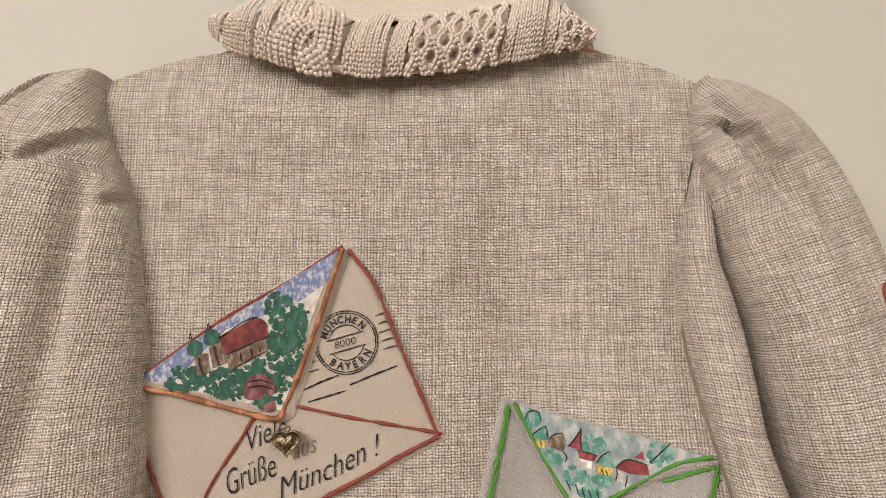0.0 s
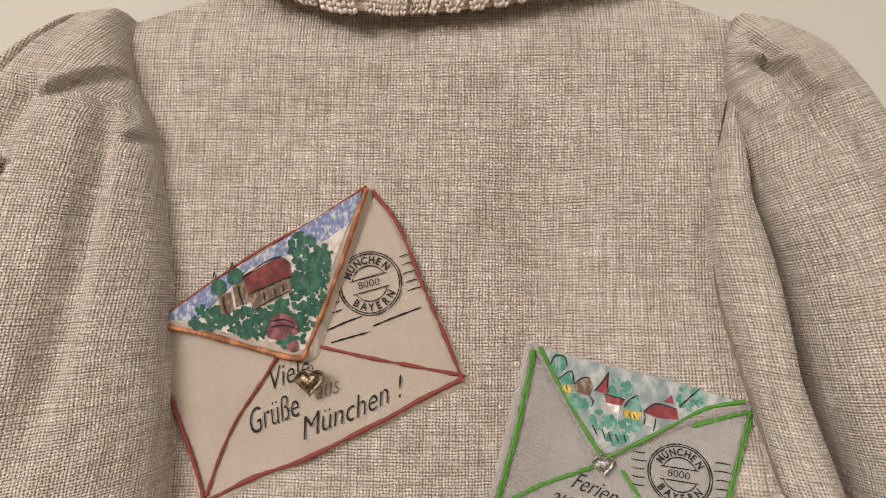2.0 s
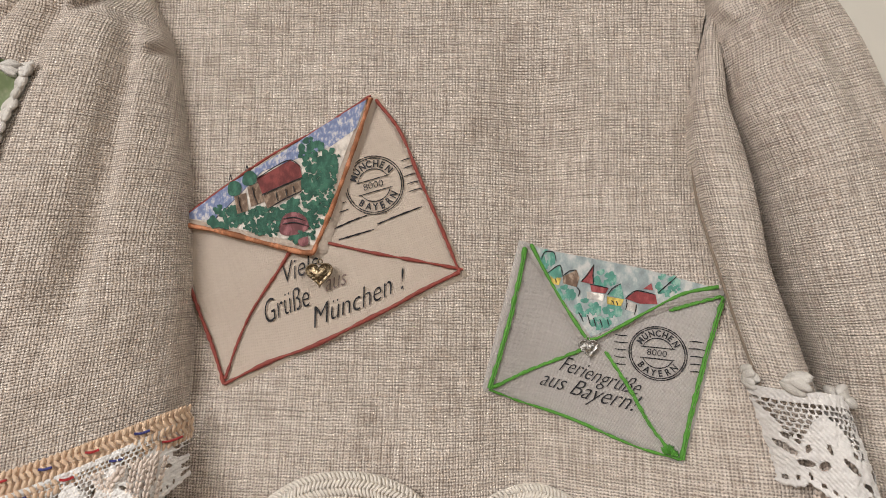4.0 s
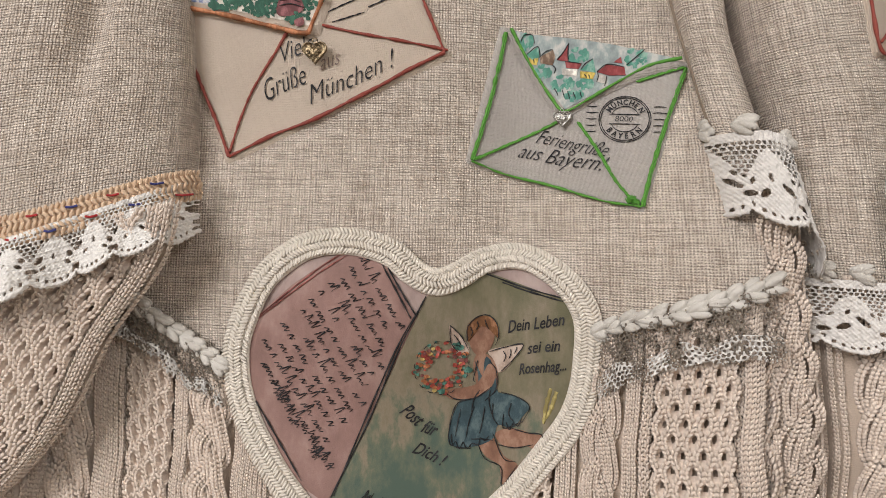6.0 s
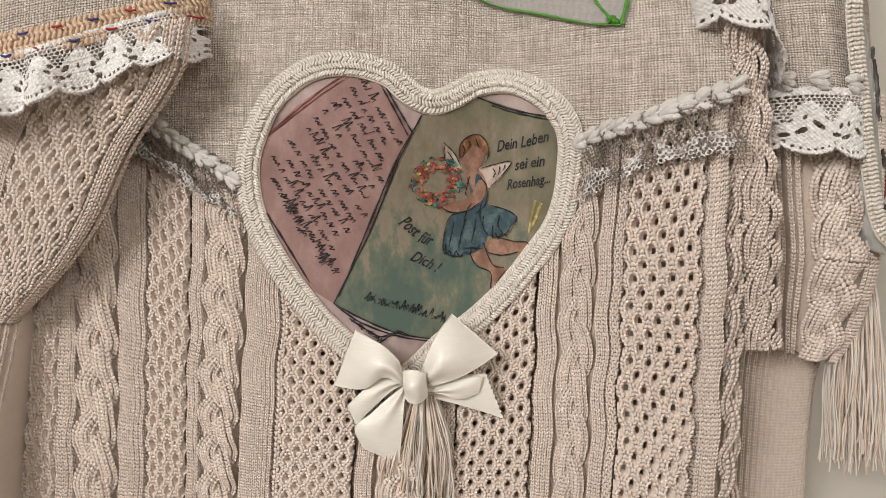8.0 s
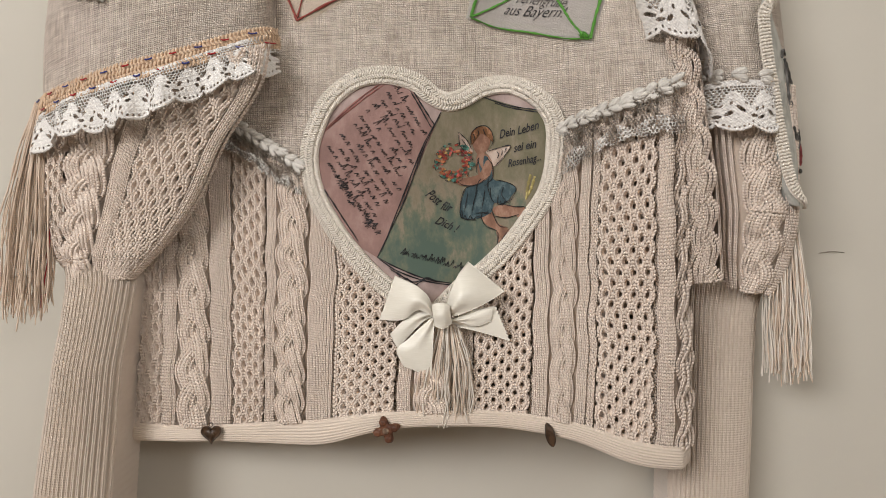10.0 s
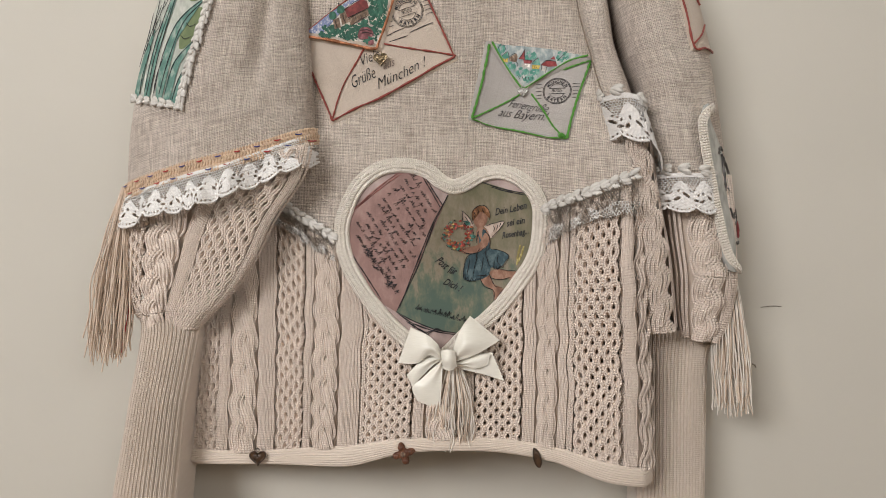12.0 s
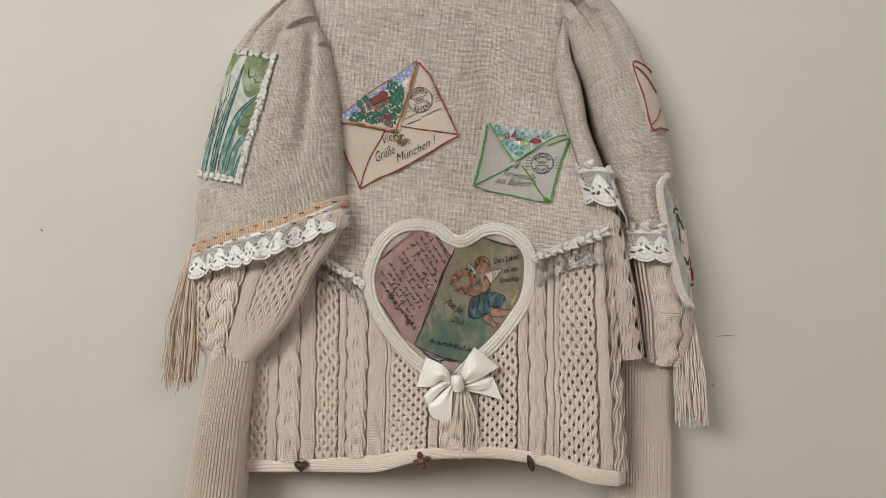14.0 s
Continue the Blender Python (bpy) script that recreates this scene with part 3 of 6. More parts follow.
def ribbed(name, sheet, count, parent, label, deep=0.0026, n=120):
    m = count * 8 + 1
    vv, ss = np.meshgrid(np.linspace(0, 1, n), np.linspace(0, 1, m), indexing="ij")
    ridge = np.abs(np.sin(np.pi * ss * count)) ** 0.7
    h = deep * (ridge - 1) + 0.0004 * np.sin(vv * n * 2.0 + ss * 40)
    p = onto(sheet, np.stack([ss, vv], -1), h)
    lo, hi = p[:, :1].copy(), p[:, -1:].copy()
    lo[..., 1] += 0.045
    hi[..., 1] += 0.045
    p = np.concatenate([lo, p, hi], 1)
    ob = link(name, p.reshape(-1, 3), grid_faces(n, m + 2), CUFF_WOOL, parent, label)
    rows = round(sheet.down() / 0.0023)
    v, f = join([column(sheet, lambda i, j=j: (j + 0.5) / count + 0 * i, rows, lambda q: 0 * q, lambda q: 1 + 0 * q, 0.0002, 0.01, sheet.across() / count * 0.74) for j in range(count)])
    tagged(link("stitches", v, f, CUFF_WOOL, ob), kind="stuff")
    return ob


left_cuff = Sheet([(-0.380, 1.142), (-0.375, 1.125), (-0.383, 1.05), (-0.406, 0.926), (-0.420, 0.83)], [(-0.304, 1.138), (-0.304, 1.12), (-0.314, 1.05), (-0.328, 0.926), (-0.336, 0.83)],
                  sleeve_depth(by((0, .385), (0.3, .365), (1, .355)), by((0, .385), (0.3, .365), (1, .355)), by((0, 0.026), (1, 0.028)), 0.5, (), 7, 0.0006))
ribbed("ribbed_cuff", left_cuff, 17, jumper, "long fine-ribbed cream cuff")

# right sleeve: a narrow fold under the arm and the main fold
fold_a = Sheet([(0.1545, 1.604), (0.1470, 1.575), (0.1390, 1.5384), (0.1375, 1.510), (0.141, 1.485), (0.146, 1.457), (0.1525, 1.422), (0.1585, 1.387), (0.168, 1.348)],
               [(0.1612, 1.604), (0.1615, 1.575), (0.1635, 1.5375), (0.1705, 1.516), (0.1755, 1.495), (0.1790, 1.467), (0.1815, 1.439), (0.187, 1.42), (0.195, 1.398), (0.203, 1.372), (0.210, 1.343)],
               sleeve_depth(by((0, .391), (0.4, .382), (0.75, .366), (1, .350)), by((0, .41), (1, .405)), by((0, 0.004), (0.2, 0.022), (0.6, 0.032), (1, 0.036)), 0.5, (), 11, 0.001, 1.5))
cloth("linen_sleeve_fold", fold_a, LINEN, jumper, "narrow linen fold of the sleeve under the arm", 90, 40, back=0.03)
main_b = Sheet([(0.156, 1.645), (0.149, 1.620), (0.153, 1.585), (0.166, 1.5334), (0.1735, 1.5128), (0.180, 1.4956), (0.1842, 1.4717), (0.1895, 1.4445), (0.195, 1.42), (0.2065, 1.387), (0.213, 1.345), (0.2225, 1.285)],
               [(0.162, 1.647), (0.188, 1.640), (0.213, 1.624), (0.243, 1.580), (0.266, 1.519), (0.290, 1.421), (0.302, 1.34), (0.309, 1.275)],
               with_pleats(sleeve_depth(by((0, .395), (1, .39)), by((0, .395), (1, .40)), by((0, 0.006), (0.2, 0.028), (0.5, 0.040), (1, 0.046)), 0.5,
                            ((0.30, 0.06, 0.42, 0.26, 0.06, 0.010), (0.62, 0.2, 0.66, 0.5, 0.10, 0.006)), 13, 0.0012, 0.8), *RIGHT_PLEATS))
cloth("linen_sleeve", main_b, LINEN, jumper, "puffed linen upper sleeve with pleated shoulder", 170, 100, back=0.04)
sleeve_inside = Sheet([(0.140, 1.60), (0.150, 1.45), (0.165, 1.12)], [(0.225, 1.60), (0.25, 1.45), (0.29, 1.12)], lambda x, z, s, v: 0.432 + 0.0 * x)
cloth("sleeve_inside", sleeve_inside, LINEN, jumper, "linen deep inside the sleeve's fold", 20, 10, back=0.004)
knit_a = Sheet([(0.170, 1.352), (0.177, 1.3165), (0.182, 1.278), (0.190, 1.2175), (0.1935, 1.162), (0.199, 1.110)], [(0.2085, 1.34), (0.2125, 1.2992), (0.2195, 1.2552), (0.2295, 1.2054), (0.2355, 1.161), (0.2400, 1.1163)],
               sleeve_depth(by((0, .370), (1, .385)), by((0, .378), (1, .395)), by((0, 0.040), (0.6, 0.044), (1, 0.040)), 0.25, (), 15, 0.001))
knit_b = Sheet([(0.224, 1.29), (0.2329, 1.2499), (0.2371, 1.2165), (0.2424, 1.1774), (0.2465, 1.1325), (0.2520, 1.104)], [(0.306, 1.285), (0.310, 1.240), (0.3115, 1.187), (0.3110, 1.152), (0.3053, 1.1175), (0.294, 1.094)],
               sleeve_depth(by((0, .390), (1, .400)), by((0, .400), (1, .408)), by((0, 0.040), (0.6, 0.042), (1, 0.026)), 0.22, (), 17, 0.001))
for sheet, lay, unit in ((knit_a, [("rib", 0.0, 0.12), ("cable", 0.15, 0.80), ("rib", 0.83, 1.0)], 0.064), (knit_b, [("rib", 0.0, 0.14), ("cable", 0.18, 0.68), ("rib", 0.71, 1.0)], 0.046)):
    # sleeve backing, the shade between stitches in its colour
    cloth("knit_ground", sheet, WOOL_SHADE, jumper, "", 60, 60, off=-0.0045, back=0.03)
    knit_panel(sheet, lay, jumper, round(sheet.down() / ROW), zero, one, unit, sheet.across())
right_cuff = Sheet([(0.203, 1.115), (0.201, 1.05), (0.196, 0.92), (0.192, 0.83)], [(0.2955, 1.103), (0.287, 1.07), (0.277, 0.92), (0.270, 0.83)],
                   sleeve_depth(by((0, .412), (1, .39)), by((0, .412), (1, .392)), by((0, 0.022), (1, 0.022)), 0.45, (), 19, 0.0006))
ribbed("ribbed_cuff", right_cuff, 21, jumper, "long fine-ribbed cream cuff")

# knitted lower body
knit_body = Sheet([(-0.245, 1.285), (-0.300, 1.20), (-0.322, 1.122), (-0.335, 1.025), (-0.338, 0.978)], [(0.1835, 1.285), (0.200, 1.23), (0.207, 1.14), (0.211, 1.063), (0.209, 0.953)],
                  lambda x, z, s, v: body_y(x, z) + 0.030 * step(0.06, 0.0, s) + 0.030 * step(0.955, 1.0, s) ** 2)
border = spline([(-0.245, 1.285), (-0.211, 1.268), (-0.176, 1.243), (-0.144, 1.222), (-0.10, 1.20), (0.0, 1.19), (0.07, 1.23), (0.093, 1.248), (0.128, 1.262), (0.19, 1.281)])(np.linspace(0, 1, 300))
hem_top = spline([(-0.3374, 0.9772), (-0.2429, 0.9766), (-0.1363, 0.9897), (-0.0650, 1.0009), (0.0116, 1.0014), (0.0946, 0.9911), (0.1534, 0.9747), (0.2025, 0.9640)])(np.linspace(0, 1, 300))
hem_low = spline([(-0.3379, 0.9612), (-0.2433, 0.9624), (-0.1370, 0.9680), (-0.0655, 0.9872), (0.0111, 0.9885), (0.0940, 0.9760), (0.1526, 0.9553), (0.2018, 0.9462)])(np.linspace(0, 1, 300))


def body_knit_at(s, v):
    """Columns fan a little from the border to the hem."""
    s, v = np.broadcast_arrays(np.asarray(s, float), np.asarray(v, float))
    s = s + (1 - np.clip(v, 0, 1)) * np.interp(s, [0, 0.1, 0.17, 0.27, 0.35, 0.5, 0.75, 0.80, 0.93, 1.0], [-0.02, -0.036, -0.036, -0.025, -0.021, 0.0, 0.036, 0.046, 0.034, 0.015])
    xt, xb = -0.300 + s * 0.490, -0.338 + s * 0.5435
    zt, zb = np.interp(xt, border[:, 0], border[:, 1]), np.interp(xb, hem_top[:, 0], hem_top[:, 1])
    zt = np.where(xt < -0.245, 1.285, zt)
    x, z = xt + (xb - xt) * v, zt + (zb - zt) * v
    x = x + 0.0012 * ripple(x * 0.3, z, 21, 0.012)
    y = body_y(x, z) + 0.006 * step(0.04, 0.0, s) + 0.014 * step(0.965, 1.0, s) ** 2
    return np.stack([x, y, z], -1)


# body backing, darkened as the shade seen through the honeycomb
vv, ss = np.meshgrid(np.linspace(0, 1, 120), np.linspace(0, 1, 140), indexing="ij")
link("knit_ground", onto(body_knit_at, np.stack([ss, vv], -1), -0.0140).reshape(-1, 3), grid_faces(120, 140), WOOL_SHADE, jumper)
HEART = [(-0.008, 1.2885), (-0.033, 1.306), (-0.063, 1.314), (-0.094, 1.310), (-0.121, 1.291), (-0.137, 1.263), (-0.144, 1.236), (-0.140, 1.200), (-0.123, 1.165), (-0.096, 1.129), (-0.066, 1.100),
         (-0.031, 1.076), (0.007, 1.103), (0.039, 1.127), (0.069, 1.160), (0.092, 1.195), (0.100, 1.234), (0.098, 1.265), (0.082, 1.289), (0.055, 1.304), (0.022, 1.302)]
BAND = 0.0165
hc = closed(HEART)


def inset(f, d):
    """A closed outline moved inwards."""
    def at(t):
        t = np.asarray(t, float)
        tg = f(t + 0.004) - f(t - 0.004)
        nrm = np.stack([-tg[..., 1], tg[..., 0]], -1)
        nrm /= np.linalg.norm(nrm, axis=-1, keepdims=True) + 1e-9
        return f(t) + nrm * d
    return at


heart_mid = inset(hc, BAND * 0.5)


def under_heart(q):
    """Which places lie under the heart-shaped patch."""
    o = inset(hc, BAND * 0.35)(np.linspace(0, 1, 90, endpoint=False))
    x, y, x2, y2 = o[:, 0], o[:, 1], np.roll(o[:, 0], -1), np.roll(o[:, 1], -1)
    px, pz = q[:, :1], q[:, 2:]
    return (((y > pz) != (y2 > pz)) & (px < (x2 - x) * (pz - y) / (y2 - y + 1e-12) + x)).sum(1) % 2 == 1


SKIP[0] = under_heart
BODY_LAYOUT = [("honey", 0.008, 0.075), ("rib", 0.077, 0.104), ("cable", 0.107, 0.167), ("rib", 0.170, 0.209), ("honey", 0.213, 0.270), ("rib", 0.275, 0.293), ("cable", 0.296, 0.351), ("rib", 0.355, 0.400),
               ("purl", 0.401, 0.410), ("honey", 0.411, 0.508), ("rib", 0.513, 0.535), ("cable", 0.540, 0.598), ("purl", 0.605, 0.633), ("honey", 0.635, 0.729), ("rib", 0.733, 0.757), ("cable", 0.760, 0.799),
               ("rib", 0.802, 0.819), ("purl", 0.820, 0.832), ("honey", 0.834, 0.926), ("rib", 0.932, 0.962), ("cable", 0.966, 1.0)]
knit_panel(body_knit_at, BODY_LAYOUT, jumper, round(0.27 / ROW), zero, one, 0.0060, 0.53)
SKIP[0] = None


def hem_at(s, v):
    s, v = np.broadcast_arrays(np.asarray(s, float), np.asarray(v, float))
    x = -0.3385 + s * 0.5445
    zt, zb = np.interp(x, hem_top[:, 0], hem_top[:, 1]), np.interp(x, hem_low[:, 0], hem_low[:, 1])
    z = zt + 0.002 + (zb - zt - 0.002) * v
    y = body_y(x, z) - 0.0025 - 0.0035 * np.sin(np.pi * np.clip(v, 0, 1)) ** 0.6 + 0.006 * step(0.04, 0.0, s) + 0.014 * step(0.965, 1.0, s) ** 2
    return np.stack([x, y, z], -1)


def hem():
    n, m = 41, 260
    vv, ss = np.meshgrid(np.linspace(0, 1, n), np.linspace(0, 1, m), indexing="ij")
    p = onto(hem_at, np.stack([ss, vv], -1), -0.0005 + 0.0005 * np.cos(vv * 2 * np.pi * 8))
    back = p[-1:].copy()
    back[..., 1] += 0.02
    p = np.concatenate([p, back], 0)
    link("hem_band", p.reshape(-1, 3), grid_faces(n + 1, m), CUFF_WOOL, jumper, "narrow turned knit hem band")


hem()

# ---- collar ----
collar_low = spline([(-0.142, 1.678), (-0.130, 1.664), (-0.103, 1.653), (-0.048, 1.6435), (0.005, 1.6465), (0.049, 1.655), (0.092, 1.668)])
collar_top = spline([(-0.138, 1.682), (-0.105, 1.696), (-0.077, 1.686), (-0.029, 1.682), (0.030, 1.689), (0.062, 1.700), (0.092, 1.672)])


def collar_at(s, v):
    s, v = np.broadcast_arrays(np.asarray(s, float), np.asarray(v, float))
    sc = np.clip(s, 0, 1)
    a, b = collar_top(sc), collar_low(sc)
    p = a + (b - a) * v[..., None] + (s - sc)[..., None] * np.array([0.23, 0.0])
    y = 0.390 - 0.012 * np.sin(np.pi * np.clip(v, 0, 1)) ** 0.9 - 0.006 * np.clip(v, 0, 1) + 0.012 * (2 * sc - 1) ** 4
    return np.stack([p[..., 0], y, p[..., 1]], -1)


# collar backing in the same wool with shade in its colour
vv, ss = np.meshgrid(np.linspace(0, 1, 24), np.linspace(0, 1, 90), indexing="ij")
link("collar_ground", onto(collar_at, np.stack([ss, vv], -1), -0.0048).reshape(-1, 3), grid_faces(24, 90), WOOL_SHADE, jumper, "folded cream cable-knit collar")
knit_panel(collar_at, [("rib", 0.0, 0.05), ("rib", 0.06, 0.14), ("purl", 0.145, 0.18), ("cable", 0.19, 0.36), ("purl", 0.365, 0.40), ("rib", 0.40, 0.465), ("purl", 0.47, 0.515), ("honey", 0.52, 0.745), ("purl", 0.75, 0.78), ("rib", 0.78, 0.85), ("purl", 0.855, 0.89), ("honey", 0.89, 1.0)],
           jumper, 17, zero, one, 0.0145, 0.228)
cord("collar_edge", collar_at, [(0.01, 0.95), (0.25, 0.97), (0.5, 0.97), (0.75, 0.97), (0.99, 0.95)], 0.0028, WOOL, jumper, "", off=-0.0045, n=140)


def neck_band():
    n, m = 60, 80
    vv, ss = np.meshgrid(np.linspace(0, 1, n), np.linspace(0.14, 0.86, m), indexing="ij")
    a = collar_top(ss)
    z = a[..., 1] - 0.003 + 0.027 * vv + 0.03 * (2 * ss - 1) ** 2 * vv
    x = a[..., 0] * (1 + 0.10 * vv)
    y = 0.3865 + 0.020 * vv**0.8 + 0.012 * (2 * ss - 1) ** 2 + 0.0004 * np.cos(vv * 2 * np.pi * 9)
    link("neck_band", np.stack([x, y, z], -1).reshape(-1, 3), grid_faces(n, m), CUFF_WOOL, jumper, "ribbed cream ribbon inside the neck")


neck_band()


# ---- trims ----
def rail(surf, path, n, off):
    """Points, tangents, normals and sideways directions along a line on a surface."""
    t = np.linspace(0, 1, 600)
    q = path(t)
    q = surf(q[:, 0], q[:, 1])
    run = np.r_[0, np.cumsum(np.linalg.norm(np.diff(q, axis=0), axis=1))]
    ab = path(np.interp(np.linspace(0, run[-1], n), run, t))
    nr = normals(surf, ab[:, 0], ab[:, 1])
    p = surf(ab[:, 0], ab[:, 1]) + nr * off
    tg = np.gradient(p, axis=0)
    tg /= np.linalg.norm(tg, axis=1, keepdims=True) + 1e-9
    return p, tg, nr, np.cross(tg, nr)


def braid(name, surf, path, length, width, lanes, pitch, material, parent, label="", off=0.002, arch=0.002, fat=1.0, base=None):
    """A flat plait: lanes of slanting satin stitches side by side on a ribbon."""
    n = int(length / pitch)
    p, tg, nr, sd = rail(surf, path, n, off)
    rs = np.random.RandomState(n)
    w = width / lanes
    out = []
    for j in range(lanes):
        o = (j + 0.5) * w - width / 2
        rise = arch * (1 - (2 * o / width) ** 2)
        dr = 1 if j % 2 else -1
        jit = rs.normal(0, 0.12, (n, 1)) * w
        c = p + sd * o + nr * rise
        half = tg * w * 0.40 * fat
        a = c - half - sd * dr * w * 0.72 + jit * nr * 0.8 - nr * w * 0.14
        b = c + half + sd * dr * w * 0.68 + jit * nr * 0.8 + nr * w * 0.06
        out.append(leaves(a, b, nr, pitch * 0.92, pitch * 0.80, 3, 5))
    v, f = join(out)
    ob = link(name, v, f, material, parent, label)
    k = np.linspace(-1, 1, 7)
    strip = p[:, None] + sd[:, None] * (k * width * 0.5)[None, :, None] + nr[:, None] * (arch * (1 - k * k) - 0.0012)[None, :, None]
    link("ribbon_ground", strip.reshape(-1, 3), grid_faces(n, 7), base or material, ob)
    return ob


def chain(name, surf, path, length, size, parent, label="", off=0.003, material=None):
    """A chain-stitched cord of fat pearly loops."""
    pitch = size * 0.62
    n = max(4, int(length / pitch))
    p, tg, nr, sd = rail(surf, path, n, off)
    rs = np.random.RandomState(n + 3)
    out = []
    for sg in (-1, 1):
        for strand in range(3):
            q = (strand - 1) * 0.10
            r = rs.normal(0, 0.10, (n, 3)) * size
            big = rs.uniform(0.8, 1.25, (n, 1))
            a = p - tg * size * 0.46 * big + sd * sg * size * (0.0 + q) + r * 0.4 - nr * size * 0.04
            b = p + tg * size * 0.40 * big + sd * sg * size * (0.30 + q) + nr * size * (0.10 - 0.06 * abs(strand - 1)) + r * 0.6
            out.append(leaves(a, b, nr, size * 0.40, size * 0.36, 4, 7))
    v, f = join(out)
    return link(name, v, f, material or SILVER_CORD, parent, label)


def lace(name, surf, top, bottom, length, width, material, parent, label="", lift=0.003, ruffle=0.004, waves=6.0, style="cotton", cell=0.00045, seed=0):
    """Crocheted lace with real holes and a scalloped edge."""
    tp, bt = spline(top), spline(bottom)
    nu, nw = int(length / cell), int(width / cell)
    u, w = np.meshgrid(np.linspace(0, 1, nu), np.linspace(0, 1, nw), indexing="ij")
    ab = tp(u) * (1 - w[..., None]) + bt(u) * w[..., None]
    ph = u * waves * 2 * np.pi
    um, wm = u * length, w * width
    solid = np.ones_like(u, bool)
    wob = 0.0006 * ripple(um, wm, seed, 0.004)
    if style == "cotton":
        per = 0.024
        du = (um + wob) % per - per / 2
        edge = width * (0.86 + 0.14 * np.abs(np.cos(np.pi * um / per)) ** 0.6) - 0.0007 * np.abs(np.sin(np.pi * um / 0.0026))
        solid &= wm < edge
        motif = np.floor((um + wob) / per)
        for q, (cx, cw, rx, rw, lean) in enumerate(((0.0005, 0.70, 0.0026, 0.0013, 0.0), (0.0066, 0.62, 0.0020, 0.0013, 0.5), (-0.0062, 0.60, 0.0021, 0.0012, -0.6), (0.0030, 0.48, 0.0016, 0.0011, 0.7), (-0.0034, 0.50, 0.0015, 0.0012, -0.5), (0.0105, 0.46, 0.0010, 0.0016, 0.2))):
            jx, jw, js = 0.0011 * np.sin(motif * 7.3 + q * 2.1 + seed), 0.05 * np.sin(motif * 4.7 + q * 3.3 + seed), 1 + 0.3 * np.sin(motif * 5.9 + q * 1.3)
            ex, ew = du - cx - jx, wm + wob - (cw + jw) * width
            ew = ew + lean * ex
            solid &= (ex / (rx * js)) ** 2 + (ew / (rw * js)) ** 2 > 1
        g = 0.0029
        row = np.floor(wm / (g * 0.8))
        gu, gw = (um + wob + row * g / 2) % g - g / 2, wm % (g * 0.8) - g * 0.4
        net = (wm > 0.10 * width) & (wm < (0.52 - 0.32 * np.abs(np.cos(np.pi * um / per))) * width)
        solid &= ~(net & ((gu / 0.00095) ** 2 + (gw / 0.00075) ** 2 < 1))
        gu = (um + wob) % 0.0035 - 0.00175
        solid &= ~((np.abs(wm - edge + 0.0042) < 0.0006) & (np.abs(gu) < 0.0006))
        puff = 0.0005 * ripple(um, wm, seed + 5, 0.0009) + 0.0004 * np.sin(um / 0.0004) * np.sin(wm / 0.00045) + 0.0012 * bell((wm - edge + 0.0015) / 0.0012)
    else:
        g = 0.0027
        row = np.floor((wm + wob) / (g * 0.85))
        gu, gw = (um + wob * 2 + row * g / 2) % g - g / 2, (wm + wob) % (g * 0.85) - g * 0.42
        big = ripple(um, wm, seed + 3, 0.004)
        edge = width * (0.80 + 0.16 * np.abs(np.sin(np.pi * um / 0.021)) + 0.05 * big)
        solid &= wm < edge
        rad = 0.00085 + 0.00028 * big
        solid &= (gu / rad) ** 2 + (gw / rad) ** 2 > 1
        puff = 0.0016 * ripple(um, wm, seed + 8, 0.0012)
    off = lift + ruffle * w**0.8 * (0.6 * np.sin(ph + 1.3 * np.sin(ph * 0.37)) + 0.4 * ripple(um, wm * 0.4, seed + 1, 0.008)) + puff
    ab = ab + 0.0
    p = onto(surf, ab, off)
    faces = grid_faces(nu, nw)
    keep = (solid[:-1, :-1] & solid[1:, :-1] & solid[:-1, 1:] & solid[1:, 1:]).ravel()
    faces = faces[keep]
    used, inv = np.unique(faces, return_inverse=True)
    front = p.reshape(-1, 3)[used]
    k = len(used)
    fr = inv.reshape(-1, 4)
    ed = np.concatenate([fr[:, [0, 1]], fr[:, [1, 2]], fr[:, [2, 3]], fr[:, [3, 0]]])
    key = np.sort(ed, 1)
    _, idx, cnt = np.unique(key[:, 0].astype(np.int64) * k + key[:, 1], return_index=True, return_counts=True)
    rim = ed[idx[cnt == 1]]
    backv = front + np.array([0, 0.0009, 0])
    sides = np.stack([rim[:, 1], rim[:, 0], rim[:, 0] + k, rim[:, 1] + k], -1)
    return link(name, np.concatenate([front, backv]), np.concatenate([fr, sides]), material, parent, label)


